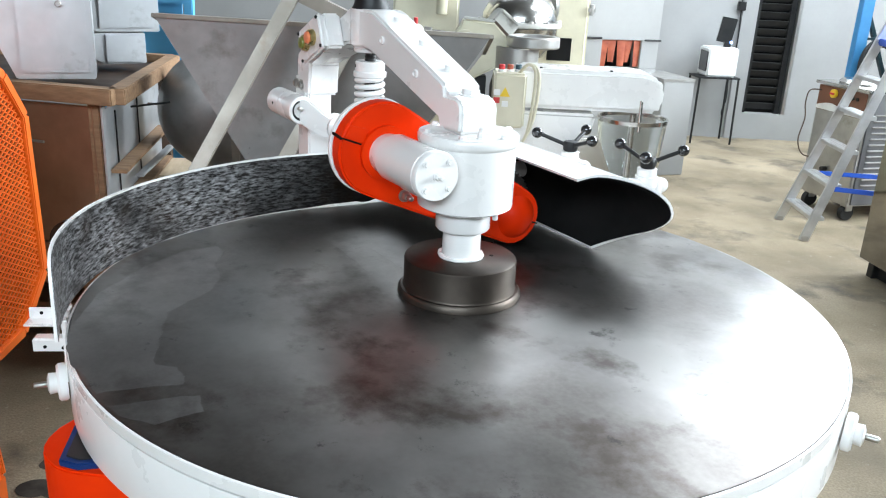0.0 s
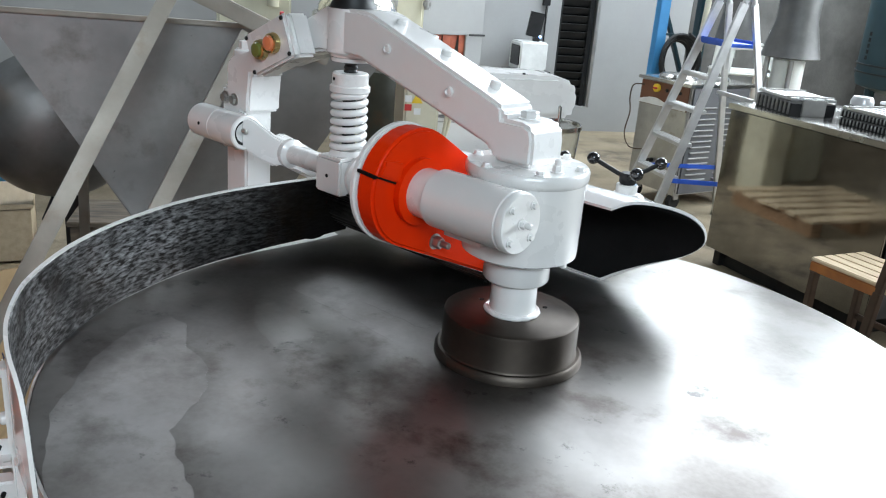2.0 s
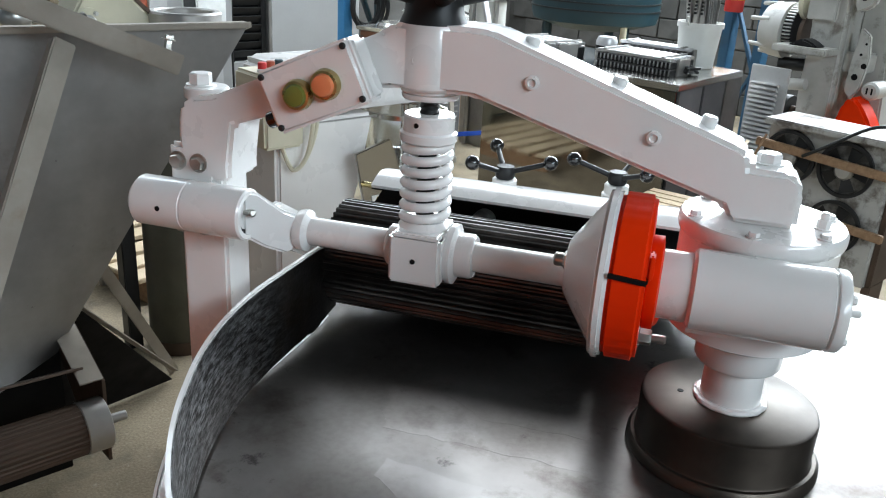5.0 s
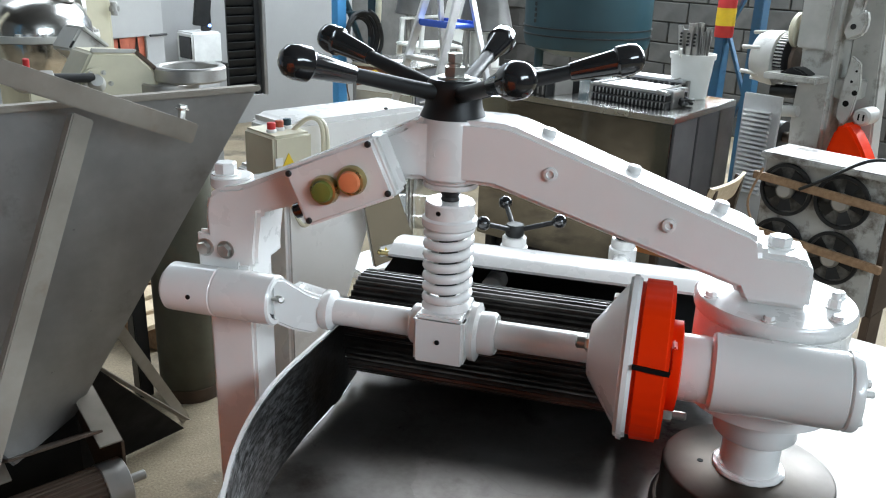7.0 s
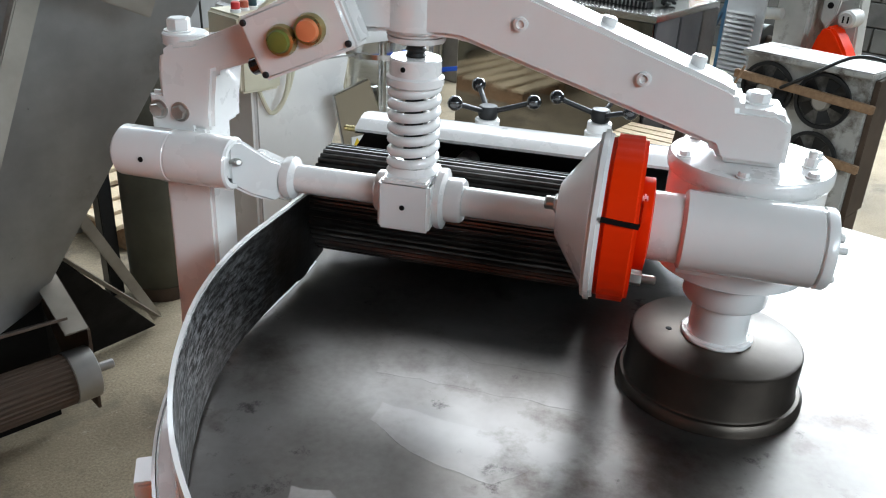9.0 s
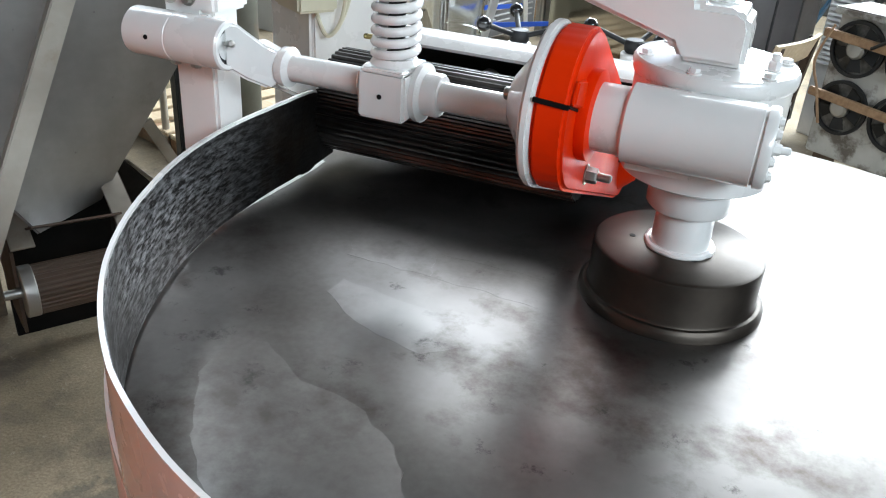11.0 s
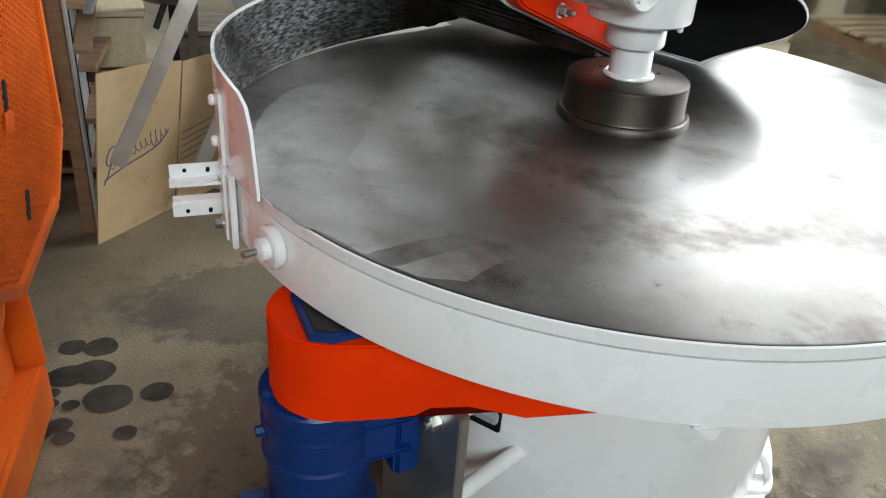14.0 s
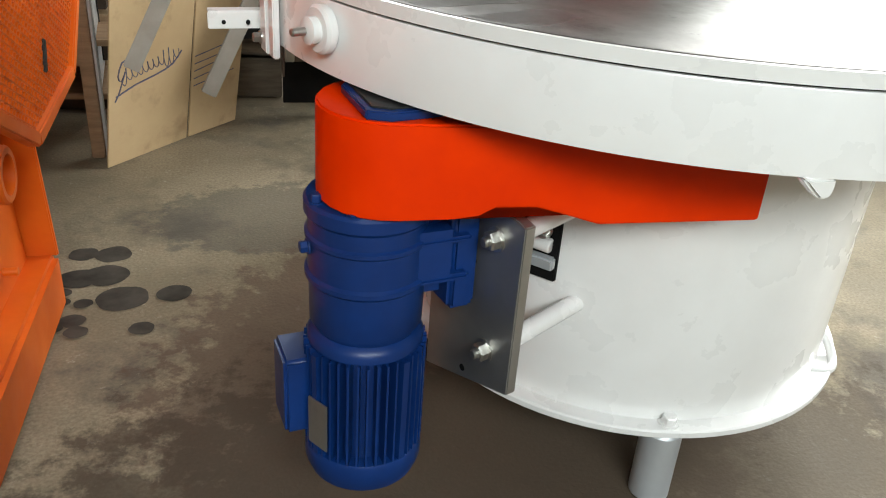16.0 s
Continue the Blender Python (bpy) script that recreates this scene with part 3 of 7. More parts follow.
bm = lathe(B(), [(0, TOP + 0.078), (0.044, TOP + 0.078), (0.0385, TOP + 0.0845), (0.0375, TOP + 0.145), (0, TOP + 0.145)], (HU, HV, 0), seg=40)
stem = part("stem", bm, WHITE, table, "white painted stem with weld bead")
bead = []
for i in range(48):
    q = 2 * math.pi * i / 48
    k = 0.0425 + 0.0022 * noise.noise(Vector((4 * math.cos(q), 4 * math.sin(q), 3.1)))
    bead.append((HU + k * math.cos(q), HV + k * math.sin(q), TOP + 0.0805 + 0.0015 * noise.noise(Vector((5 * math.cos(q), 5 * math.sin(q), 8.7)))))
part("weld_bead", hose(B(), bead + bead[:1], 0.0046, 8, 2), WHITE, stem, "lumpy painted weld bead")
bm = lathe(B(), [(0, 1.006), (0.051, 1.006), (0.054, 1.010), (0.054, 1.062), (0, 1.062)], (HU, HV, 0), seg=40)
part("stem_collar", bm, WHITE, table)

# gearbox on the hub
GU, GV = 0.007, -0.006
bm = lathe(B(), [(0, 1.05), (0.084, 1.05), (0.0925, 1.055), (0.0935, 1.062), (0.0935, 1.176), (0, 1.176)], (GU, GV, 0), seg=56)
gearbox = part("gear_housing", bm, WHITE, table)
bm = lathe(B(), [(0, 1.1755), (0.094, 1.1755), (0.0965, 1.178), (0.098, 1.183), (0.098, 1.193), (0.095, 1.197), (0, 1.198)], (GU, GV, 0), seg=64)
lid = part("housing_lid", bm, WHITE, table)
for a in (20, 80, 140, 200, 260, 320):
    q = radians(a)
    part("lid_bolt", hexbolt(B(), (GU + 0.084 * math.cos(q), GV + 0.084 * math.sin(q), 1.197), (0, 0, 1), 0.0068, 0.007), WHITE, lid)
part("lid_plug", rod(hexbolt(B(), (GU - 0.066, GV + 0.014, 1.197), (0, 0, 1), 0.008, 0.012), (GU - 0.066, GV + 0.014, 1.206), (GU - 0.066, GV + 0.014, 1.218), 0.0055, seg=14), WHITE, lid, "painted oil plug")
part("housing_screw", rod(hexbolt(B(), (-0.066, -0.03, 1.058), (0, 0, -1), 0.008, 0.008), (-0.066, -0.03, 1.05), (-0.066, -0.03, 1.038), 0.0055, seg=12), WHITE, gearbox)
AV, AZ = 0.111, 1.139
bm = lathe(B(), [(0, 0.0), (0.038, 0.0), (0.040, 0.003), (0.040, 0.057), (0.0435, 0.0585), (0.046, 0.061), (0.046, 0.202), (0.0435, 0.2035), (0.0435, 0.205), (0.0462, 0.2065), (0.0462, 0.215), (0.044, 0.218), (0, 0.218)], (0.139, AV, AZ), (-1, 0, 0), 56)
bevel_gear = part("bevel_gear_case", bm, WHITE, table, "white horizontal gear case with round end cover")
for a in (45, 135, 225, 315):
    q = radians(a)
    part("cover_bolt", hexbolt(B(), (-0.079, AV + 0.034 * math.cos(q), AZ + 0.034 * math.sin(q)), (-1, 0, 0), 0.0052, 0.006), WHITE, bevel_gear)
part("grease_pin", rod(hexbolt(B(), (-0.079, AV, AZ), (-1, 0, 0), 0.0068, 0.009), (-0.086, AV, AZ), (-0.098, AV, AZ), 0.0045, seg=12), WHITE, bevel_gear)
bm = B()
box(bm, (0.04, 0.06, 1.12), (0.10, 0.1, 0.085), bev=0.012, seg=3)
part("case_bridge", bm, WHITE, table)


ARM_V = -0.006


def arm_lift(p, q, d):
    return (p, ARM_V + d, q)


# swan-neck arm from the column to the hub
outline = [(-0.027, 1.1985), (0.048, 1.1985), (0.058, 1.2165), (0.367, 1.311), (0.388, 1.312), (0.478, 1.312), (0.495, 1.308), (0.70, 1.238), (0.708, 1.18), (0.708, 1.155), (0.785, 1.155), (0.787, 1.228), (0.782, 1.257), (0.763, 1.270), (0.73, 1.275), (0.49, 1.380), (0.475, 1.392), (0.381, 1.394), (0.35, 1.3925), (0.05, 1.2875), (0.038, 1.281), (0.035, 1.2645), (-0.008, 1.2645), (-0.022, 1.257), (-0.027, 1.243)]
bm = prism(B(), outline, arm_lift, 0.083, 0.006)
arm = part("arm", bm, WHITE, table, "white cast swan-neck arm")
for p, z in ((0.441, 1.350), (0.296, 1.337), (0.147, 1.288)):
    part("side_screw", lathe(B(), [(0, 0), (0.0085, 0), (0.0085, 0.005), (0.005, 0.006), (0.004, 0.003), (0, 0.003)], (p, 0.035, z), (0, 1, 0), 16), WHITE, arm)
for p, z in ((0.309, 1.374), (0.199, 1.3365), (0.089, 1.3015)):
    part("top_screw", rod(B(), (p, ARM_V, z - 0.004), (p - 0.003, ARM_V, z + 0.0115), 0.0095, seg=16), WHITE, arm)
part("end_bolt", hexbolt(B(), (0.013, ARM_V, 1.2645), (0, 0, 1), 0.0145, 0.013), WHITE, arm)
bm = rod(B(), (0.763, ARM_V, 1.262), (0.763, ARM_V, 1.279), 0.031, seg=28)
part("column_cap", bm, WHITE, table)
part("cap_bolt", hexbolt(B(), (0.772, ARM_V, 1.279), (0, 0, 1), 0.016, 0.018), WHITE, table)
bm = lathe(B(), [(0.0, 1.311), (0.042, 1.311), (0.046, 1.315), (0.046, 1.388), (0.044, 1.392), (0, 1.392)], (0.434, -0.004, 0), seg=40)
part("screw_boss", bm, WHITE, table)
bm = lathe(B(), [(0, 1.298), (0.036, 1.298), (0.0375, 1.3005), (0.0375, 1.305), (0.034, 1.3055), (0.034, 1.3065), (0.0385, 1.307), (0.0385, 1.312), (0, 1.312)], (0.434, -0.004, 0), seg=36)
part("lock_ring", bm, WHITE, table)

# column
bm = B()
box(bm, (0.755, 0.0, 0.585), (0.074, 0.066, 1.15), bev=0.005)
part("column", bm, WHITE, table, "white square steel column")
bm = B()
box(bm, (0.78, 0.0, 0.01), (0.2, 0.2, 0.02), bev=0.003)
part("column_foot", bm, WHITE, table)
bm = B()
box(bm, (0.768, 0.027, 1.168), (0.072, 0.016, 0.07), bev=0.006)
box(bm, (0.766, 0.027, 1.093), (0.080, 0.046, 0.018), bev=0.004)
clamp = part("pivot_clamp", bm, WHITE, table)
for p in (0.789, 0.756):
    part("clamp_bolt", hexbolt(B(), (p, 0.0352, 1.178), (0, 1, 0), 0.0105, 0.009), ZINC, clamp)
for p in (0.790, 0.752):
    part("clamp_bolt", hexbolt(B(), (p, 0.030, 1.084), (0, 0, -1), 0.0105, 0.012), ZINC, clamp)
PV, PZ = 0.073, 1.128
bm = lathe(B(), [(0, 0), (0.028, 0), (0.035, 0.007), (0.0355, 0.080), (0.0345, 0.081), (0.0345, 0.083), (0.0355, 0.084), (0.0355, 0.168), (0.033, 0.171), (0.027, 0.171), (0.0265, 0.164), (0, 0.164)], (0.828, PV, PZ), (-1, 0, 0), 48)
pivot = part("pivot_cylinder", bm, WHITE, table)
# black ring paints the dark crescent of shade in the end recess
part("end_gap", lathe(B(), [(0.0205, 0.1642), (0.0262, 0.1642), (0.0262, 0.166), (0.0205, 0.166)], (0.828, PV, PZ), (-1, 0, 0), 40, closed=True), DULL_BLACK, pivot)
part("set_hole", rod(B(), (0.777, PV + 0.0335, PZ + 0.002), (0.777, PV + 0.0362, PZ + 0.002), 0.0036, seg=12, bev=0), BLACK_IN, pivot)
part("grease_nipple", rod(rod(B(), (0.666, PV + 0.002, PZ + 0.003), (0.650, PV + 0.004, PZ + 0.006), 0.0042, seg=10), (0.652, PV + 0.003, PZ + 0.004), (0.644, PV + 0.016, PZ + 0.009), 0.005, seg=10), ZINC, pivot)

# swing frame: lug, shaft, spring yoke
SV, SZ = -0.006, 1.087
bm = prism(B(), [(-0.002, 1.100), (-0.002, 1.156), (0.006, 1.161), (0.022, 1.157), (0.062, 1.124), (0.092, 1.108), (0.094, 1.070), (0.066, 1.058), (0.03, 1.076), (0.006, 1.093)], lambda p, q, d: (0.662 - 0.52 * p - 0.85 * (d - 0.014), 0.080 - 0.85 * p + 0.52 * (d - 0.014), q), 0.03, 0.004, 3)
part("swing_lug", bm, WHITE, table)
bm = rod(B(), (0.665, SV, SZ), (0.21, SV, SZ), 0.0205, seg=32)
lathe(bm, [(0.0205, 0), (0.028, 0), (0.03, 0.003), (0.03, 0.014), (0.0205, 0.02)], (0.622, SV, SZ), (-1, 0, 0), 32)
part("swing_shaft", bm, WHITE, table)
bm = B()
prism(bm, [(-0.036, 1.053), (-0.036, 1.122), (0.036, 1.122), (0.036, 1.053)], lambda p, q, d: (0.432 + p, 0.033 + d, q), 0.026, 0.004)
box(bm, (0.432, 0.0, 1.113), (0.07, 0.09, 0.022), bev=0.006)
box(bm, (0.432, -0.035, 1.09), (0.07, 0.022, 0.06), bev=0.006)
yoke = part("spring_yoke", bm, WHITE, table)
part("yoke_hole", rod(B(), (0.433, 0.0455, 1.087), (0.433, 0.0472, 1.087), 0.0036, seg=12, bev=0), BLACK_IN, yoke)
part("shaft_collar", rod(B(), (0.484, SV, SZ), (0.466, SV, SZ), 0.029, seg=30, bev=0.003), WHITE, table)
bm = lathe(B(), [(0.02, 0), (0.041, 0), (0.042, 0.002), (0.042, 0.009), (0.031, 0.013), (0.031, 0.032), (0.028, 0.036), (0.02, 0.036)], (0.396, SV, SZ), (-1, 0, 0), 36, closed=True)
part("shaft_collar", bm, WHITE, table)
bm = lathe(B(), [(0, 1.12), (0.033, 1.12), (0.036, 1.124), (0.03, 1.133), (0, 1.133)], (0.434, -0.004, 0), seg=32)
part("spring_seat", bm, WHITE, table)
turns = 6.6
pts = [(0.434 + 0.0295 * math.cos(2 * math.pi * turns * i / 160), -0.004 + 0.0295 * math.sin(2 * math.pi * turns * i / 160), 1.136 + 0.104 * i / 160) for i in range(161)]
bm = hose(B(), pts, 0.0065, 10, 1)
part("coil_spring", bm, WHITE, table, "white painted coil spring")
bm = lathe(B(), [(0, 1.241), (0.036, 1.241), (0.038, 1.2435), (0.038, 1.253), (0.036, 1.2545), (0.034, 1.2555), (0.034, 1.275), (0.032, 1.2775), (0.014, 1.2775), (0, 1.2775)], (0.434, -0.004, 0), seg=44)
collar = part("spring_collar", bm, WHITE, table)
part("collar_hole", rod(B(), (0.4405, 0.0275, 1.2665), (0.4412, 0.0302, 1.2665), 0.0034, seg=12, bev=0), BLACK_IN, collar)
bm = B()
prof = [(0, 1.13)]
for i in range(44):
    prof.append((0.0135 if i % 2 else 0.0115, 1.135 + 0.0039 * i))
prof += [(0, 1.32)]
lathe(bm, prof, (0.434, -0.004, 0), seg=20)
part("spindle_thread", bm, DULL_BLACK, table, "black greased screw spindle")

# chain case
CU = 0.149


def case_outline(grow=0.0, n=20):
    big, small = (AV, AZ + 0.003, 0.0965 + grow), (-0.226, 0.966, 0.064 + grow)
    d = math.hypot(small[0] - big[0], small[1] - big[1])
    base = math.atan2(small[1] - big[1], small[0] - big[0])
    off = math.acos((big[2] - small[2]) / d)
    pts = [(big[0] + big[2] * math.cos(base + off + (2 * math.pi - 2 * off) * i / n), big[1] + big[2] * math.sin(base + off + (2 * math.pi - 2 * off) * i / n)) for i in range(n + 1)]
    pts += [(small[0] + small[2] * math.cos(base - off + 2 * off * i / (n // 2)), small[1] + small[2] * math.sin(base - off + 2 * off * i / (n // 2))) for i in range(n // 2 + 1)]
    return pts


bm = prism(B(), case_outline(0.0), lambda p, q, d: (CU + d, p, q), 0.039, 0.005, 3)
case = part("chain_case", bm, RED, table, "glossy orange-red chain case")
bm = prism(B(), case_outline(0.003), lambda p, q, d: (0.1755 + d, p, q), 0.014, 0.004)
part("case_plate", bm, WHITE, case, "white back plate")
bm = lathe(B(), [(0.05, 0), (0.044, 0.006), (0.03, 0.022), (0, 0.03)], (0.130, -0.226, 0.966), (-1, 0, 0), 36)
part("case_bulge", bm, RED, case)
part("case_joint", beam(B(), (0.1285, 0.2035, 1.172), (0.169, 0.2035, 1.175), 0.005, 0.0035, (0, 1, 0), bev=0), BLACK_IN, case)
for a, b in (((0.2005, 1.172), (0.157, 1.156)), ((-0.165, 0.984), (-0.286, 0.944))):
    part("case_joint", beam(B(), (0.1292, *a), (0.1292, *b), 0.003, 0.003, (1, 0, 0), bev=0), BLACK_IN, case)
part("case_lip", prism(B(), [(0.199, 1.174), (0.155, 1.158), (0.150, 1.19), (0.188, 1.198)], lambda p, q, d: (0.126 + d, p, q), 0.006, 0.002), RED, case)
part("case_collar", lathe(B(), [(0.040, 0), (0.052, 0), (0.054, 0.003), (0.054, 0.014), (0.040, 0.016)], (0.1305, AV, AZ), (-1, 0, 0), 40, closed=True), RED, case)
bm = lathe(B(), [(0.0, 0.0), (0.032, 0.0), (0.037, 0.003), (0.09, 0.040), (0.09, 0.044), (0.0, 0.044)], (0.2235, 0.092, 1.135), (-1, 0, 0), 14)
box(bm, (0.203, 0.02, 1.095), (0.036, 0.09, 0.05), bev=0.01, seg=3)
part("bearing_cone", bm, WHITE, table, "white cast bearing support", 30)
part("support_bolt", rod(rod(B(), (0.242, 0.078, 1.136), (0.218, 0.078, 1.136), 0.0085, seg=14), (0.230, 0.078, 1.136), (0.222, 0.078, 1.136), 0.012, seg=6), ZINC, table)
part("support_bolt", hexbolt(B(), (0.19, 0.045, 1.185), (1, 0, 0), 0.009, 0.012), ZINC, table)
part("case_nut", rod(hexbolt(B(), (0.130, 0.062, 1.045), (-1, 0, 0), 0.0105, 0.016), (0.130, 0.062, 1.045), (0.096, 0.062, 1.045), 0.0055, seg=10), ZINC, case)

# fluted roller
RV, RZ, RR, FL = -0.215, 0.976, 0.0905, 46
bm = B()
prof = []
for i in range(FL * 4):
    a = 2 * math.pi * i / (FL * 4)
    r = RR if i % 4 in (0, 1) else RR - 0.0055
    prof.append((RV + r * math.cos(a), RZ + r * math.sin(a)))
prism(bm, prof, lambda p, q, d: (0.4165 + d, p, q), 0.453, 0)
roller = part("fluted_roller", bm, FLUTE, table, "dark fluted steel roller", 25)
bm = rod(B(), (0.685, RV, RZ), (0.19, RV, RZ), 0.025, seg=24)
part("roller_axle", bm, STEEL, roller)
bm = B()
prism(bm, [(SV + 0.02, SZ + 0.02), (SV - 0.02, SZ + 0.03), (RV - 0.035, RZ + 0.02), (RV - 0.03, RZ - 0.012), (RV + 0.03, RZ - 0.012), (SV + 0.02, SZ - 0.02)], lambda p, q, d: (0.670 + d, p, q), 0.018, 0.005)
part("roller_link", bm, WHITE, table)

# plough behind the roller
ends = [(-0.300, 1.066, 0.02), (-0.336, 1.079, -0.005), (-0.38, 1.075, -0.045), (-0.425, 1.058, -0.078), (-0.46, 1.03, -0.094), (-0.477, 0.995, -0.09), (-0.477, 0.96, -0.05), (-0.467, 0.925, 0.02), (-0.45, 0.898, 0.07), (-0.43, 0.878, 0.1)]
fine = []
for i in range(len(ends) - 1):
    p0, p1, p2, p3 = (Vector(ends[max(0, min(len(ends) - 1, i + k))]) for k in (-1, 0, 1, 2))
    for k in range(3):
        w = k / 3
        fine.append(tuple(0.5 * (2 * p1 + (p2 - p0) * w + (2 * p0 - 5 * p1 + 4 * p2 - p3) * w * w + (3 * p1 - p0 - 3 * p2 + p3) * w ** 3)))
fine.append(ends[-1])
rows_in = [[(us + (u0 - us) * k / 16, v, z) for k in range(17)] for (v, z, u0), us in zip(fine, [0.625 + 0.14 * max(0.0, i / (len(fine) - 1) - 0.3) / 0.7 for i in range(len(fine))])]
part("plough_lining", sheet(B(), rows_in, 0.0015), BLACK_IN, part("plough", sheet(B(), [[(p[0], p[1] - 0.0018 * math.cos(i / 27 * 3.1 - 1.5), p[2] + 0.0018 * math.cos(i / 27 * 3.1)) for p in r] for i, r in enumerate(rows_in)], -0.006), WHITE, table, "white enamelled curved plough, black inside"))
part("plough_rod", rod(B(), (0.652, -0.318, 1.066), (0.60, -0.318, 1.066), 0.005, seg=12), BRASS, table)


def star_knob(u, v, z, turns_deg):
    bm = lathe(B(), [(0, 0), (0.017, 0), (0.02, 0.004), (0.022, 0.02), (0.018, 0.027), (0, 0.028)], (u, v, z), seg=24)
    k = part("star_knob", bm, DULL_BLACK, table, "black star knob with three ball arms")
    for t in turns_deg:
        q = radians(t - 121.8)
        d = Vector((math.cos(q), math.sin(q), 0.36))
        a = Vector((u, v, z + 0.012))
        part("knob_arm", rod(B(), a + d * 0.012, a + d * 0.088, 0.0055, seg=12), DULL_BLACK, k)
        part("knob_ball", ball(B(), a + d * 0.095, 0.0155), BLACK, k)
    bm = rod(B(), (u, v, z - 0.028), (u, v, z), 0.026, seg=28)
    rod(bm, (u, v + 0.0, z - 0.05), (u, v, z - 0.02), 0.03, seg=28)
    rod(bm, (u, v - 0.055, z - 0.052), (u, v + 0.22, z - 0.035), 0.021, seg=24)
    ball(bm, (u, v - 0.055, z - 0.052), 0.021)
    part("knob_clamp", bm, WHITE, table)
    bm = rod(B(), (u, v - 0.03, 0.0), (u, v - 0.03, z - 0.03), 0.024, seg=24)
    part("knob_post", bm, WHITE, table)


star_knob(0.228, -0.712, 1.016, (12, 132, 252))
star_knob(0.455, -0.637, 1.018, (178, 57, 297))

# hand wheel with five grips
wheel = part("hand_wheel", lathe(B(), [(0, 1.388), (0.043, 1.388), (0.044, 1.391), (0.038, 1.404), (0.035, 1.428), (0.035, 1.436), (0.032, 1.44), (0, 1.44)], (0.434, -0.004, 0), seg=32), DULL_BLACK, table, "black five-armed hand wheel with glossy grips")
for t in (50, 122, 194, 266, 338):
    q = radians(t)
    d = Vector((math.cos(q), math.sin(q), 0.25))
    a = Vector((0.434, -0.004, 1.416))
    part("wheel_arm", rod(B(), a + d * 0.022, a + d * 0.155, 0.0105, 0.009, seg=16), DULL_BLACK, wheel)
    part("grip", lathe(B(), [(0, 0), (0.010, 0), (0.0115, 0.002), (0.0165, 0.058), (0.0175, 0.06), (0.0205, 0.062), (0.0205, 0.078), (0.0175, 0.088), (0.011, 0.094), (0, 0.096)], a + d * 0.146, d, 24), BLACK, wheel)
bm = rod(B(), (0.434, -0.004, 1.439), (0.434, -0.004, 1.443), 0.022, seg=24)
lathe(bm, [(0, 1.443), (0.0145, 1.443), (0.0145, 1.455), (0, 1.455)], (0.434, -0.004, 0), seg=6)
rod(bm, (0.434, -0.004, 1.453), (0.434, -0.004, 1.461), 0.008, seg=12)
lathe(bm, [(0, 1.461), (0.0105, 1.461), (0.0105, 1.472), (0, 1.473)], (0.434, -0.004, 0), seg=6)
part("wheel_nut", bm, ZINC, wheel)

# control box on the arm
SL = radians(24.0)


def tilt(p, q, v):
    """p along the sloping arm away from the wheel, q across it."""
    return (0.556 + p * math.cos(SL) + q * math.sin(SL), v, 1.313 - p * math.sin(SL) + q * math.cos(SL))


bm = prism(B(), [(-0.067, -0.041), (0.067, -0.041), (0.067, 0.041), (-0.067, 0.041)], lambda p, q, d: tilt(p, q, 0.06 + d), 0.044, 0.006, 3)
cbox = part("control_box", bm, WHITE, table, "white box with a green and an orange push button")
bm = prism(B(), [(-0.067, -0.041), (0.067, -0.041), (0.067, 0.041), (-0.067, 0.041)], lambda p, q, d: tilt(p, q, 0.0885 + d), 0.012, 0.005, 3)
part("box_lid", bm, WHITE, cbox)
for p, m, n in ((0.018, GREEN_BTN, "green_button"), (-0.022, ORANGE_BTN, "orange_button")):
    part("button_ring", lathe(B(), [(0.0145, 0), (0.0185, 0), (0.0195, 0.004), (0.0175, 0.012), (0.0145, 0.013)], tilt(p, -0.002, 0.0943), (0, 1, 0), 28, closed=True), BRASS, cbox)
    part(n, lathe(B(), [(0, 0), (0.0148, 0), (0.0148, 0.012), (0.0125, 0.018), (0, 0.021)], tilt(p, -0.002, 0.0943), (0, 1, 0), 28), m, cbox)
for p, q in ((0.059, 0.033), (0.059, -0.033), (-0.059, 0.033), (-0.059, -0.033)):
    part("lid_screw", rod(B(), tilt(p, q, 0.093), tilt(p, q, 0.098), 0.0042, seg=12), DULL_BLACK, cbox)
part("cable_gland", rod(B(), tilt(0.07, -0.02, 0.06), tilt(0.092, -0.02, 0.06), 0.011, seg=18), BLACK, cbox)

# guard along the back of the plate


def spline(table_, x):
    for (a, p), (b, q) in zip(table_, table_[1:]):
        if x <= b:
            s = max(0.0, (x - a) / (b - a))
            return p + (q - p) * s
    return table_[-1][1]


G_R = [(104, 0.682), (107, 0.670), (110, 0.659), (113, 0.653), (117, 0.649), (122, 0.650), (135, 0.665), (150, 0.683), (165, 0.708), (180, 0.729), (190, 0.735), (206, 0.738)]
G_TOP = [(105.2, 0.955), (106.2, 0.985), (108, 1.006), (111, 1.016), (114, 1.018), (150, 1.018), (197, 1.017), (201, 1.013), (203, 1.002), (204.2, 0.97), (205, 0.93), (205.3, 0.885)]
G_BOT = [(105, 0.8815), (111, 0.8815), (112, 0.8765), (114, 0.8765), (115, 0.8805), (122, 0.8790), (128, 0.8745), (206, 0.8725)]



def guard_rows(dr, drop, n=90, k=7):
    rows = []
    for i in range(n + 1):
        a = 105.2 + 100.1 * (i / n if i < n - 12 else 1 - (1 - i / n) * 1.0)
        r, lo, hi = spline(G_R, a) + dr, spline(G_BOT, a), spline(G_TOP, a) - drop
        q = radians(a)
        rows.append([loc(r * math.cos(q), r * math.sin(q), lo + (hi - lo) * j / k) for j in range(k + 1)])
    return rows


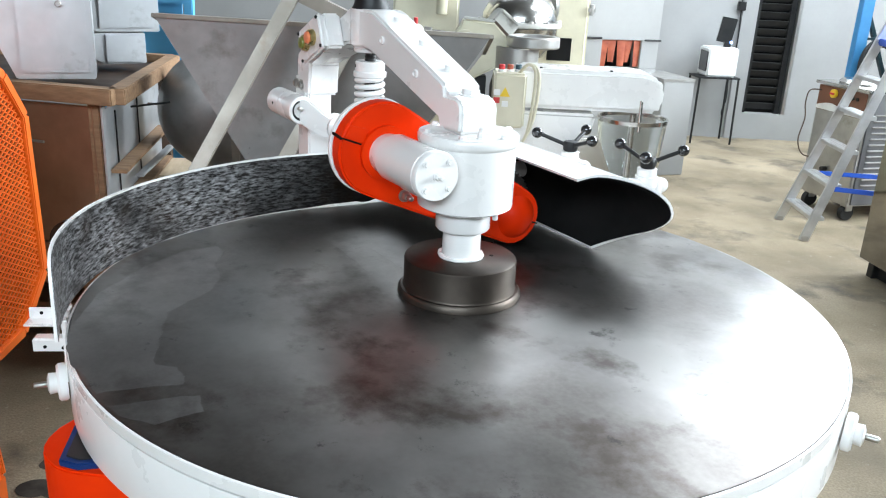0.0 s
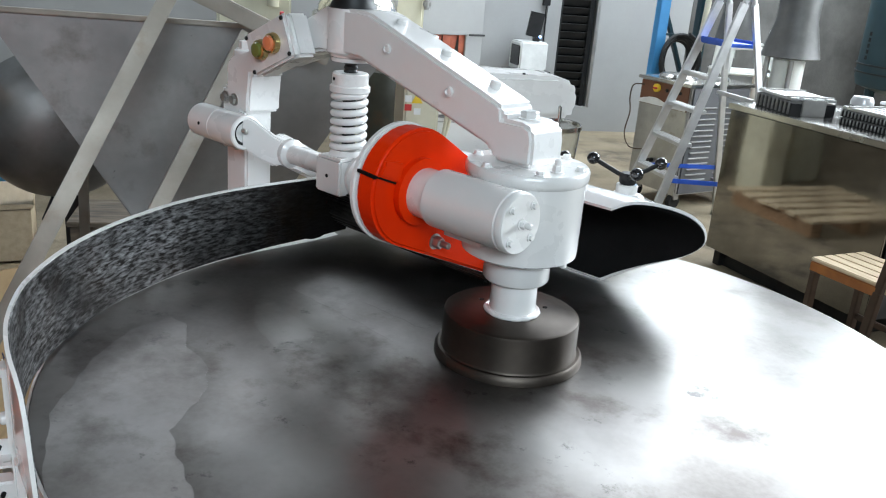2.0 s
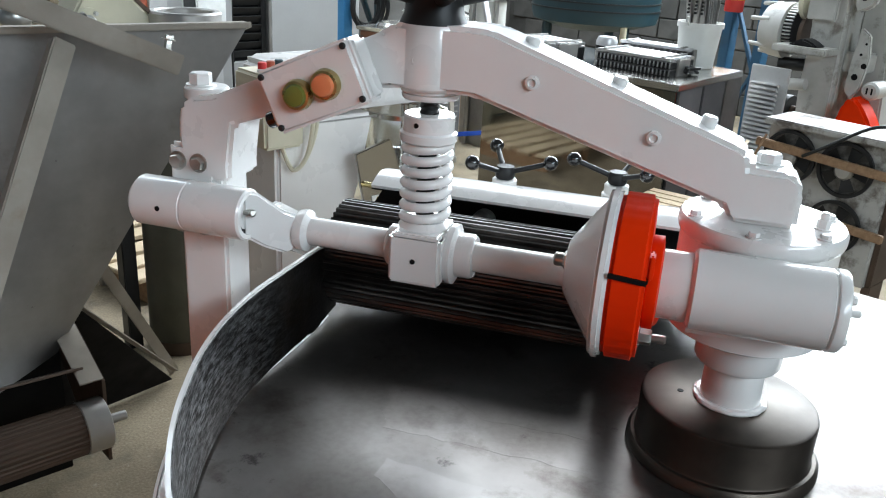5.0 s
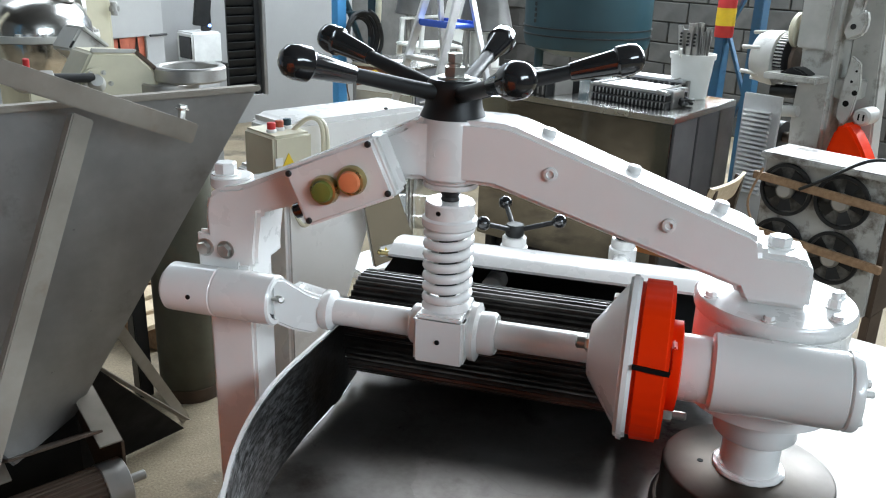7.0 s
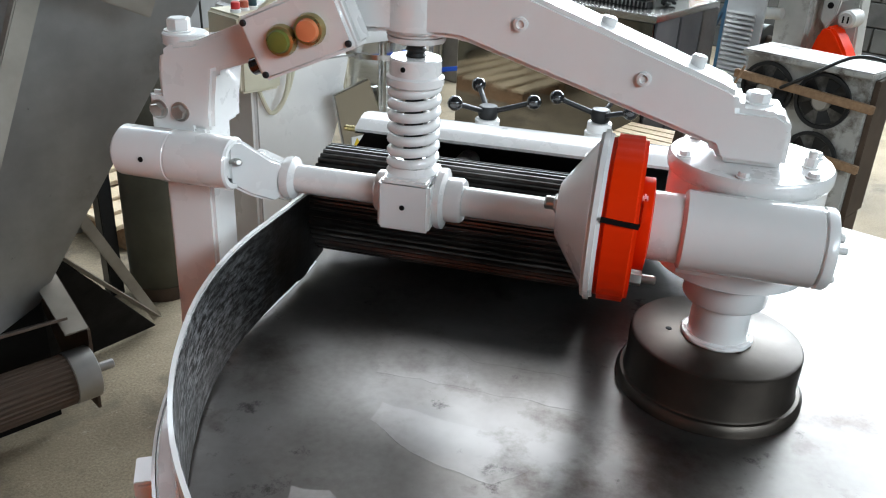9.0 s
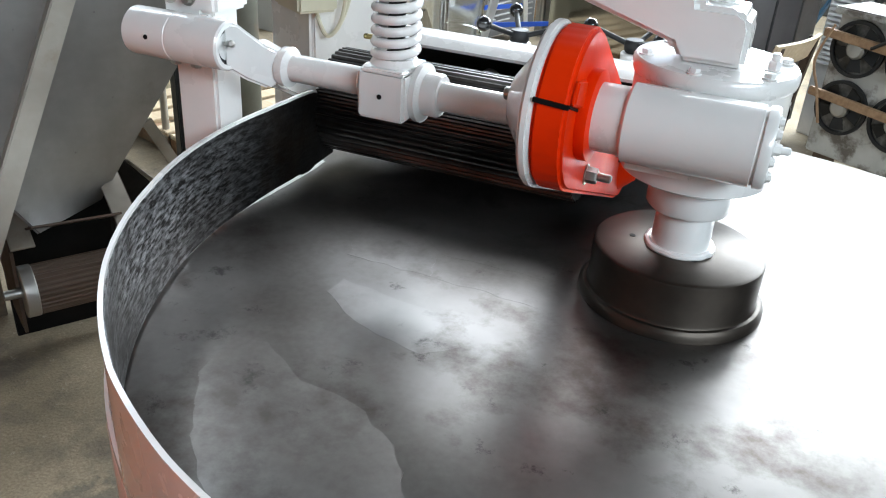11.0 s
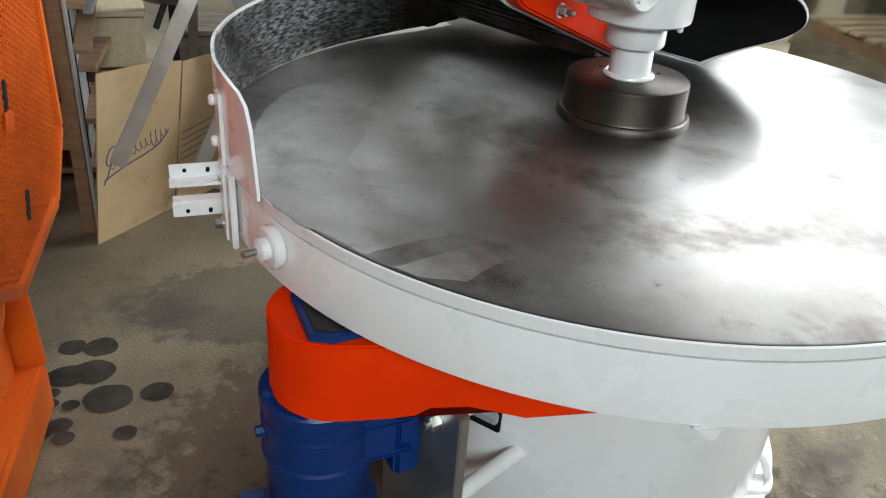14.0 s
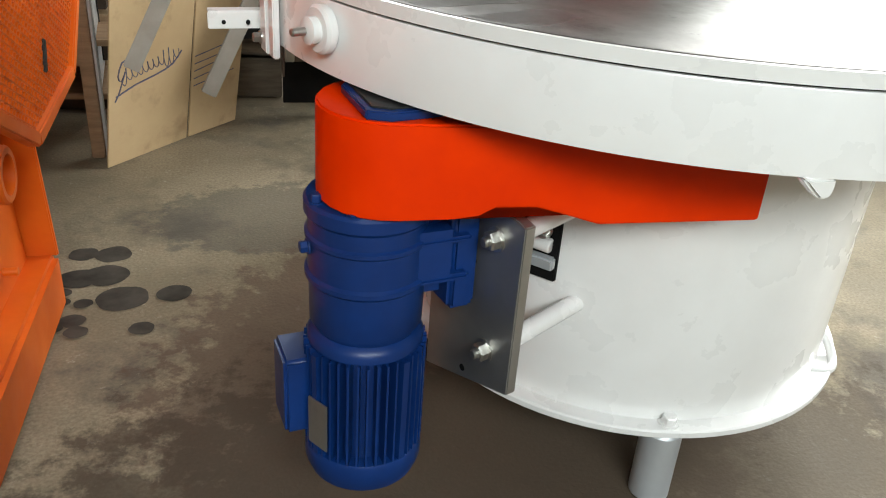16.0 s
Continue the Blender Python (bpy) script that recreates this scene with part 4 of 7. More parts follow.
guard = part("guard", sheet(B(), guard_rows(0.0, 0.0), 0.005), WHITE, table, "white painted sheet guard, scuffed dark inside")
# added white strip: the skylit gleam under the guard is put into its colour
ledge = []
for i in range(41):
    q = radians(107 + 55 * i / 40)
    r = spline(G_R, 107 + 55 * i / 40) + 0.004
    ledge.append([loc((r + (0.7235 - r) * j / 3) * math.cos(q), (r + (0.7235 - r) * j / 3) * math.sin(q), 0.8706) for j in range(4)])
part("outer_ledge", sheet(B(), ledge, 0.0015), WHITE, table, "white strip added behind the guard, painting the bright gap below it")
part("guard_lining", sheet(B(), guard_rows(-0.0012, 0.004), 0.0008), GUARD_IN, guard)


def polar(a, r, z):
    return loc(r * math.cos(radians(a)), r * math.sin(radians(a)), z)


def out(a):
    return Vector(polar(a, 1.0, 0)) - Vector(polar(a, 0.0, 0))


# clamp plate that holds the guard to the skirt, with its two angle brackets
bm = B()
for z0, z1 in ((0.735, 0.868),):
    beam(bm, polar(192.6, 0.739, z0), polar(192.6, 0.739, z1), 0.034, 0.012, out(192.6), 0.002)
beam(bm, polar(195.4, 0.738, 0.735), polar(195.4, 0.738, 0.86), 0.022, 0.01, out(195.4), 0.002)
beam(bm, polar(194.0, 0.744, 0.87), polar(194.0, 0.744, 0.985), 0.03, 0.006, out(194.0), 0.002)
clampplate = part("guard_clamp", bm, WHITE, table)
for z in (0.753, 0.823):
    part("clamp_nut", hexbolt(B(), polar(191.5, 0.745, z), out(191.5), 0.008, 0.012), ZINC, clampplate)
for z in (0.90, 0.965):
    part("guard_bolt", rod(B(), polar(192.4, 0.744, z), polar(192.4, 0.755, z), 0.0085, seg=14, bev=0.003), WHITE, clampplate)
for z, up in ((0.828, 1), (0.786, -1)):
    y0, y1 = (-0.134, -0.165) if up > 0 else (-0.112, -0.136)
    yv = y0 if up > 0 else y1
    bm = B()
    beam(bm, loc(-0.806, (y0 + y1) / 2 - 0.004, z), loc(-0.722, (y0 + y1) / 2 + 0.006, z), abs(y1 - y0), 0.004, (0, 0, 1), 0.001)
    beam(bm, loc(-0.806, yv - 0.004, z + up * 0.012), loc(-0.722, yv + 0.006, z + up * 0.012), 0.004, 0.024, (0, 0, 1), 0.001)
    br = part("angle_bracket", bm, WHITE, table)
    for x in (-0.783, -0.748):
        p, n = Vector(loc(x, yv - 0.002, z + up * 0.014)), (Vector(loc(0, 1, 0)) - Vector(loc(0, 0, 0)))
        part("bracket_hole", rod(B(), p - n * 0.0032, p + n * 0.0032, 0.0032, seg=12, bev=0), BLACK_IN, br)
# square bracket on the back of the guard
q = out(150.5)
bm = B()
beam(bm, polar(150.5, 0.688, 0.843), polar(150.5, 0.752, 0.843), 0.046, 0.005, (0, 0, 1), 0.001)
beam(bm, polar(150.5, 0.750, 0.845), polar(150.5, 0.750, 0.70), 0.046, 0.005, q, 0.001)
for da in (-1.7, 1.7):
    beam(bm, polar(150.5 + da, 0.72, 0.84), polar(150.5 + da, 0.72, 0.70), 0.005, 0.055, q, 0.001)
part("guard_bracket", bm, WHITE, table)
# support rollers on the skirt
for a, z in ((207.3, 0.812), (328.5, 0.822)):
    o = out(a)
    c = Vector(polar(a, 0.73, z))
    bm = lathe(B(), [(0, 0), (0.030, 0), (0.032, 0.003), (0.032, 0.012), (0.028, 0.016), (0, 0.016)], c, o, 28)
    sr = part("support_roller", bm, WHITE, table)
    bm = lathe(B(), [(0, 0.016), (0.017, 0.016), (0.018, 0.028), (0.010, 0.031), (0, 0.031)], c, o, 20)
    part("roller_cap", bm, WHITE, sr)
    part("roller_pin", rod(B(), c + o * 0.03, c + o * 0.052, 0.0055, seg=10), ZINC, sr)

# drive below: belt cover, gear motor, bracket plate
bm = B()
cover = []
for i in range(13):
    a = radians(270 - 15 * i)
    cover.append((-0.568 + 0.099 * math.cos(a), -0.38 + 0.099 * math.sin(a)))
cover = [(-0.073, -0.506), (-0.305, -0.5015), (-0.35, -0.4977), (-0.39, -0.4942), (-0.445, -0.4895), (-0.466, -0.4877), (-0.50, -0.4848)] + cover + [(-0.3, -0.2), (-0.1, -0.25)]
prism(bm, cover, lambda p, q, d: loc(p, q, 0.668 + d), 0.132, 0.003)
# the lower edge is cut away towards the bracket
CUT = [(-0.7, 0.0), (-0.52, 0.001), (-0.467, 0.008), (-0.445, 0.021), (-0.39, 0.022), (-0.35, 0.011), (-0.305, -0.002), (-0.06, -0.002)]
for v in bm.verts:
    if v.co.z < 0.62:
        v.co.z += spline(CUT, v.co.x * CA - v.co.y * SA)
belt = part("belt_cover", bm, RED, table, "bright red-orange sheet belt cover")
part("cover_bolt", hexbolt(B(), loc(-0.085, -0.507, 0.712), (Vector(loc(0, -1, 0)) - Vector(loc(0, 0, 0))), 0.007, 0.008), ZINC, belt)
MX, MY = -0.594, -0.378
bm = B()
prism(bm, [(-0.632, -0.36), (-0.612, -0.464), (-0.58, -0.474), (-0.48, -0.447), (-0.45, -0.30), (-0.6, -0.29)], lambda p, q, d: loc(p, q, 0.7405 + d), 0.012, 0.002)
slide = part("motor_slide", bm, BLUE, table, "blue steel slide plate")
part("slide_grease", prism(B(), [(-0.622, -0.362), (-0.604, -0.455), (-0.58, -0.464), (-0.485, -0.438), (-0.46, -0.31), (-0.592, -0.30)], lambda p, q, d: loc(p, q, 0.7475 + d), 0.003, 0.001), DULL_BLACK, slide, "dark greasy top")
bm = lathe(B(), [(0, 0.60), (0.086, 0.60), (0.09, 0.595), (0.09, 0.578), (0.085, 0.572), (0.085, 0.55), (0.089, 0.547), (0.089, 0.541), (0.085, 0.537), (0.085, 0.49), (0.0895, 0.486), (0.0895, 0.479), (0.084, 0.473), (0.083, 0.405), (0.074, 0.39), (0.066, 0.375), (0.066, 0.36), (0, 0.36)], loc(MX, MY, 0), seg=48)
box(bm, loc(-0.532, -0.36, 0.52), (0.14, 0.145, 0.15), (0, 0, -121.8 + 12), 0.034, 5)
box(bm, loc(-0.53, -0.36, 0.483), (0.13, 0.152, 0.012), (0, 0, -121.8 + 12), 0.005, 2)
box(bm, loc(-0.53, -0.36, 0.544), (0.13, 0.152, 0.010), (0, 0, -121.8 + 12), 0.004, 2)
box(bm, loc(-0.478, -0.328, 0.507), (0.045, 0.165, 0.175), (0, 0, -121.8 + 15), 0.008, 3)
gear = part("gear_case", bm, BLUE, table, "glossy blue painted gear case")
for a in (200, 250, 300):
    q = radians(a - 0)
    part("gear_bolt", hexbolt(B(), loc(MX + 0.078 * math.cos(q), MY + 0.078 * math.sin(q), 0.6), (0, 0, 1), 0.009, 0.012), BLUE, gear)
part("drain_plug", hexbolt(B(), loc(MX - 0.085, MY - 0.02, 0.53), (Vector(loc(-1, -0.2, 0)) - Vector(loc(0, 0, 0))), 0.009, 0.012), BLUE, gear)
bm = lathe(B(), [(0, 0.398), (0.068, 0.398), (0.082, 0.388), (0.087, 0.380), (0.087, 0.370), (0.071, 0.364), (0.071, 0.186), (0.090, 0.184), (0.0925, 0.180), (0.0925, 0.150), (0.086, 0.132), (0.064, 0.125), (0, 0.125)], loc(MX, MY, 0), seg=56)
motor = part("motor", bm, BLUE, table, "blue finned electric motor hanging upright")
for i in range(40):
    q = 2 * math.pi * i / 40
    d = Vector((math.cos(q), math.sin(q), 0))
    c = Vector(loc(MX, MY, 0.282))
    part("cooling_fin", beam(B(), c + d * 0.0805 + Vector((0, 0, -0.097)), c + d * (0.0805 if i % 10 else 0.0825) + Vector((0, 0, 0.085 + 0.003 * (i % 2))), 0.024 if i % 10 else 0.026, 0.0034 if i % 10 else 0.011, (-d.y, d.x, 0), 0), BLUE, motor)
bm = box(B(), loc(MX - 0.099, MY + 0.015, 0.275), (0.062, 0.08, 0.135), (0, 0, -121.8 + 10), 0.006, 3)
part("terminal_box", bm, BLUE, motor)
d = Vector(loc(-0.8, -0.6, 0)) - Vector(loc(0, 0, 0))
d.normalize()
bm = beam(B(), Vector(loc(MX, MY, 0.205)) + d * 0.0950, Vector(loc(MX, MY, 0.290)) + d * 0.0950, 0.003, 0.04, (d.y, -d.x, 0), 0.0005)
part("rating_plate", bm, STEEL, motor, "worn metal rating plate")
# the bracket plate stands at an angle to the drum
PN = Vector((-0.9074, -0.4202))
PD = Vector((-0.4202, 0.9074))


def plate_at(s_, z, d):
    """s_ along the plate from its front edge, d out of its face."""
    p = Vector((-0.395, -0.475)) + PD * s_ + PN * d
    return loc(p.x, p.y, z)


bm = prism(B(), [(0, 0.305), (0.012, 0.301), (0.2, 0.245), (0.2, 0.590), (0.02, 0.588), (0, 0.584)], lambda p, q, d: plate_at(p, q, d - 0.0095), 0.019, 0.002)
bracket_plate = part("motor_plate", bm, STEEL, table, "bare steel bracket plate")
pn = Vector(plate_at(0, 0, 1)) - Vector(plate_at(0, 0, 0))
for z in (0.543, 0.354):
    part("plate_bolt", rod(hexbolt(B(), plate_at(0.057, z, 0), pn, 0.0145, 0.016), plate_at(0.057, z, 0), plate_at(0.057, z, 0.024), 0.008, seg=12), ZINC, bracket_plate)
    end = loc(-0.235, -0.322, z + 0.012)
    part("plate_rod", rod(rod(B(), plate_at(0.052, z, -0.019), end, 0.0155, seg=20), plate_at(0.052, z, -0.019), Vector(plate_at(0.052, z, -0.019)).lerp(Vector(end), 0.16), 0.0185, seg=6), WHITE, table)
for s_, z in ((0.100, 0.489), (0.105, 0.292)):
    part("plate_hole", rod(B(), plate_at(s_, z, -0.002), plate_at(s_, z, 0.0006), 0.006, seg=12, bev=0), BLACK_IN, bracket_plate)

# ---- oil stains on the concrete ----
rng = random.Random(4)


def blot(x, y, r, z, stretch=1.0, turn=0.0):
    bm = B()
    n = 28
    ring = []
    for i in range(n):
        a = 2 * math.pi * i / n
        k = r * (1 + 0.12 * noise.noise(Vector((math.cos(a) * 1.3 + x * 7, math.sin(a) * 1.3 + y * 7, 0))))
        px, py = k * math.cos(a) * stretch, k * math.sin(a)
        c, s = math.cos(turn), math.sin(turn)
        ring.append(bm.verts.new((x + px * c - py * s, y + px * s + py * c, z)))
    bm.faces.new(ring)
    solid("oil_stain", bm, STAIN, "dark dried oil stain on the concrete", "stain", "structure")


for i, (x, y, r) in enumerate(((-1.192, 0.594, 0.034), (-1.12, 0.587, 0.042), (-1.185, 0.468, 0.046), (-1.125, 0.478, 0.052), (-1.071, 0.363, 0.056), (-0.955, 0.375, 0.038), (-1.014, 0.23, 0.026), (-1.166, 0.274, 0.027), (-1.151, 0.227, 0.024), (-1.202, 0.356, 0.018), (-1.154, 0.345, 0.02), (-1.206, 0.397, 0.018), (-1.2, 0.246, 0.02))):
    blot(x, y, r, 0.001 + 0.0004 * i, 1.08)

# ---- cardboard sheets leaning on the pallets ----


def card(name, a, b, ha, hb, lean, label, marks):
    ob = thing(name, (*a, 0), math.degrees(math.atan2(b[1] - a[1], b[0] - a[0])), label, "cardboard")
    w = math.hypot(b[0] - a[0], b[1] - a[1])
    part("board", prism(B(), [(0, 0.004), (w, 0.004), (w, hb), (w * 0.45, (ha + hb) / 2 + 0.01), (0, ha)], lambda p, q, d: (p, d + q * lean, q), 0.006, 0.001), CARD, ob)
    for pts, r in marks(w):
        part("print", hose(B(), [(p, q * lean - 0.0031, q) for p, q in pts], r, 6, 2), INK, ob, "blue printed marking")
    return ob


def swash(w):
    # a cursive flourish drawn as plain loops
    line = []
    for i in range(121):
        s = i / 120
        tall = 0.016 + (0.014 if 0.7 < s < 0.88 else 0.0) + (0.012 if s < 0.08 else 0.0)
        line.append((w * (0.16 + 0.66 * s) + 0.007 * math.sin(21 * math.pi * s), 0.292 + 0.034 * s + tall * math.cos(21 * math.pi * s + 2.4)))
    yield line, 0.0016
    yield [(w * 0.08, 0.235), (w * 0.3, 0.258), (w * 0.55, 0.272), (w * 0.75, 0.292), (w * 0.86, 0.33)], 0.0028
    yield [(w * 0.2, 0.345), (w * 0.14, 0.34), (w * 0.10, 0.30), (w * 0.14, 0.28), (w * 0.18, 0.31), (w * 0.12, 0.25), (w * 0.07, 0.22)], 0.0026


def bars(w):
    for i in range(5):
        yield [(w * 0.04, 0.19 + 0.026 * i), (w * (0.85 - 0.1 * (i % 3)), 0.212 + 0.026 * i)], 0.0018


card("cardboard_sheet", (-1.212, 1.158), (-0.992, 1.42), 0.60, 0.56, -0.18, "brown cardboard sheet with blue script print, leaning", swash)
card("cardboard_sheet", (-0.986, 1.428), (-0.83, 1.60), 0.555, 0.535, -0.18, "brown cardboard flap with lines of small print", bars)

# ---- orange machine with a mesh guard ----
om = thing("orange_machine", (-1.22, 0.1, 0), 0, "orange painted machine with an expanded-metal guard", "machine")
bm = B()
box(bm, (-0.14, -0.055, 0.07), (0.34, 0.62, 0.139), bev=0.012)
part("base", bm, ORANGE, om)
part("foot", rod(B(), (0.0, -0.4, 0.075), (-0.3, -0.4, 0.075), 0.075, seg=28), ORANGE, om)
bm = B()
prism(bm, [(-0.3, 0.137), (0.225, 0.137), (0.175, 0.52), (-0.3, 0.52)], lambda p, q, d: (-0.035 + d, p, q), 0.012, 0.003)
ped = part("pedestal", bm, ORANGE, om)
part("side_wall", beam(B(), (-0.005, 0.243, 0.137), (-0.005, 0.193, 0.52), 0.012, 0.075, (1, 0, 0), 0.003), ORANGE, ped)
part("stay_bolt", rod(B(), (-0.03, 0.06, 0.2), (0.0, 0.06, 0.2), 0.009, seg=12), ORANGE, ped)
part("bore", lathe(B(), [(0.04, 0), (0.054, 0), (0.056, 0.003), (0.056, 0.045), (0.052, 0.05), (0.04, 0.05)], (-0.03, 0.05, 0.413), (1, 0, 0), 28, closed=True), ORANGE, ped)
# front panel with expanded metal, in a folded frame
frame_line = [(-0.45, 1.30), (0.16, 1.30), (0.34, 1.19), (0.42, 1.08), (0.43, 0.66), (0.29, 0.54), (-0.05, 0.52), (-0.45, 0.74)]
bm = B()
for (a, b), (c, d) in zip(frame_line, frame_line[1:] + frame_line[:1]):
    beam(bm, (0.10, a, b), (0.10, c, d), 0.026, 0.024, (1, 0, 0), 0.003)
om_guard = part("mesh_guard", bm, ORANGE, om, "orange frame with expanded metal")


def inside(p, q):
    hit = False
    for (a, b), (c, d) in zip(frame_line, frame_line[1:] + frame_line[:1]):
        if (b > q) != (d > q) and p < a + (c - a) * (q - b) / (d - b):
            hit = not hit
    return hit


bm = B()
for i in range(-60, 90):
    for s in (1, -1):
        run = []
        for k in range(121):
            p = -0.47 + k * 0.009
            q = 0.5 + i * 0.0155 + s * p * 0.55
            if k < 120 and inside(p, q):
                run.append(Vector((0.1, p, q)))
                continue
            if len(run) > 2:
                beam(bm, run[0], run[-1], 0.0035, 0.0045, (1, 0, 0), 0)
            run = []
tagged(part("wire_mesh", bm, ORANGE, om_guard), kind="stuff")
for y, z, h in ((0.09, 0.842, 0.07), (0.098, 0.626, 0.055)):
    part("guard_slot", beam(B(), (0.104, y - 0.012, z - h / 2), (0.104, y + 0.012, z + h / 2), 0.014, 0.006, (1, 0, 0), 0.002), DULL_BLACK, om_guard)
part("guard_lever", beam(B(), (0.112, 0.06, 0.79), (0.112, 0.07, 0.83), 0.018, 0.012, (1, 0, 0), 0.004), ORANGE, om_guard)
bm = B()
box(bm, (-0.35, -0.12, 0.95), (0.7, 0.86, 0.86), bev=0.01)
part("cabinet", bm, ORANGE, om, "orange inner housing")

# ---- hopper on its conveyor ----
hop = thing("steel_hopper", (-0.45, 1.45, 0), 0, "dull grey sheet-steel hopper on a tilted frame with a bottom roller", "hopper")


def H(x, y, z):
    return (x + 0.45, y - 1.45, z)


front = [(-1.07, 1.385, 1.277), (0.085, 1.41, 1.26), (-0.41, 1.50, 0.49), (-0.585, 1.37, 0.49)]
back = [(-1.055, 1.655, 1.19), (0.07, 1.68, 1.175), (-0.41, 1.64, 0.49), (-0.585, 1.52, 0.49)]


def quad_sheet(a, b, c, d, t):
    """A flat plate with corners a b (top) and c d (bottom)."""
    rows = []
    for i in range(9):
        s = i / 8
        l, r_ = Vector(a).lerp(Vector(d), s), Vector(b).lerp(Vector(c), s)
        rows.append([H(*l.lerp(r_, k / 8)) for k in range(9)])
    return sheet(B(), rows, t)


body = part("front_sheet", quad_sheet(*front, 0.004), HOPPER, hop)
part("back_sheet", quad_sheet(*back, 0.004), HOPPER, hop)
part("side_sheet", quad_sheet(back[0], front[0], front[3], back[3], 0.004), HOPPER, hop)
part("side_sheet", quad_sheet(front[1], back[1], back[2], front[2], 0.004), HOPPER, hop)
bm = B()
for a, b in ((front[0], front[1]), (front[1], back[1]), (back[1], back[0]), (back[0], front[0])):
    beam(bm, H(*a), H(*b), 0.03, 0.014, bev=0.002)
part("rim", bm, BRACE, hop, "bare steel rim")
part("brace", beam(B(), H(-0.556, 1.261, 1.395), H(-1.074, 0.918, 0.39), 0.045, 0.03, (0, 1, 0)), BRACE, hop, "leaning steel tube")
part("brace", beam(B(), H(-0.372, 1.318, 1.252), H(-0.882, 1.011, 0.29), 0.045, 0.03, (0, 1, 0)), BRACE, hop, "leaning steel tube")
bar = part("cross_bar", beam(B(), H(-0.63, 1.28, 1.408), H(-0.145, 1.30, 1.196), 0.045, 0.045, (0, 1, 0)), BRACE, hop)
part("bar_bolt", hexbolt(B(), H(-0.168, 1.295, 1.228), (0.2, 0, 1), 0.008, 0.03), ZINC, bar)
part("bar_nut", hexbolt(B(), H(-0.164, 1.295, 1.25), (0.2, 0, 1), 0.011, 0.01), ZINC, bar)
for x, sx in ((-0.655, 1), (-0.355, -1)):
    bm = prism(B(), [(1.35, 0.24), (1.345, 0.465), (1.64, 0.60), (1.66, 0.40), (1.50, 0.24)], lambda p, q, d: H(x + d, p, q), 0.008, 0.001)
    plate = part("end_plate", bm, RUST, hop)
    part("plate_lip", beam(B(), H(x + 0.027 * sx, 1.345, 0.47), H(x + 0.027 * sx, 1.60, 0.586), 0.054, 0.006, bev=0.001), BRACE, plate)
part("cover_flap", beam(B(), H(-0.61, 1.385, 0.50), H(-0.40, 1.40, 0.485), 0.11, 0.006, (0, 0.5, 1), 0.001), RUST, hop)
bm = B()
prof = []
for i in range(120):
    a = 2 * math.pi * i / 120
    r_ = 0.062 if i % 4 < 2 else 0.059
    prof.append((1.34 + r_ * math.cos(a), 0.36 + r_ * math.sin(a)))
prism(bm, prof, lambda p, q, d: H(-0.52 + d, p, q), 0.2, 0)
rl = part("conveyor_roller", bm, RUST, hop, "brown ribbed roller", 25)
for x0, x1 in ((-0.42, -0.362), (-0.65, -0.62)):
    part("roller_end", rod(B(), H(x0, 1.34, 0.36), H(x1, 1.34, 0.36), 0.064, seg=36), STEEL, rl)
part("roller_shaft", rod(B(), H(-0.69, 1.34, 0.36), H(-0.312, 1.34, 0.36), 0.012, seg=16), STEEL, rl)
part("rear_strut", beam(B(), H(-0.20, 1.76, 0.59), H(0.117, 2.052, 0.006), 0.034, 0.008, (0, 1, 0)), BRACE, hop, "galvanised flat strut")
part("rear_strut", beam(B(), H(-0.88, 1.66, 0.8), H(-0.95, 2.0, 0.01), 0.034, 0.008, (0, 1, 0)), BRACE, hop)
# flat black panel between the hopper and its rear strut
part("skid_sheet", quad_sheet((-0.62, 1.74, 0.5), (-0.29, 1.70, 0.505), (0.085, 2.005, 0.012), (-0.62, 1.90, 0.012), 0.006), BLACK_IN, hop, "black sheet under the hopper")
part("skid_flange", beam(B(), H(-0.29, 1.70, 0.508), H(0.098, 2.0, 0.04), 0.03, 0.004, (0, 0, 1), 0.001), BRACE, hop)
part("frame_rail", beam(B(), H(-0.95, 1.72, 0.3), H(-0.45, 1.72, 0.3), 0.03, 0.05), DULL_BLACK, hop)
# added black board stands in for the shade behind the roller
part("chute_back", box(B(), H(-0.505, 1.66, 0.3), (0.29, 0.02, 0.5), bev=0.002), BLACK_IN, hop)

# dark round pan hanging beside the hopper
pan = thing("round_pan", (-0.984, 1.86, 0.864), 0, "dark grey steel pan with a rounded bottom, hung on a peg", "pan")
prof = [(0.0, 0.18), (0.072, 0.175), (0.156, 0.148), (0.222, 0.09), (0.254, 0.02), (0.258, 0.0)]
part("bowl", lathe(B(), prof + [(r_ - 0.005, h - 0.004) for r_, h in reversed(prof[1:])] + [(0, 0.152)], (0, 0, 0), (0.12, -1, -0.12), 56), HOPPER, pan)
part("pan_rod", rod(B(), (-0.27, -0.1, 0.04), (-0.02, -0.17, 0.035), 0.004, seg=8), STEEL, pan)
part("handle", rod(B(), (0.0, 0.0, -0.2), (-0.055, -0.03, -0.33), 0.012, seg=14), DULL_BLACK, pan)
bm = B()
box(bm, (0.0, 0.24, -0.432), (0.06, 0.06, 0.864), bev=0.003)
box(bm, (0.0, 0.12, 0.05), (0.04, 0.25, 0.04), bev=0.003)
part("stand", bm, DULL_BLACK, pan)

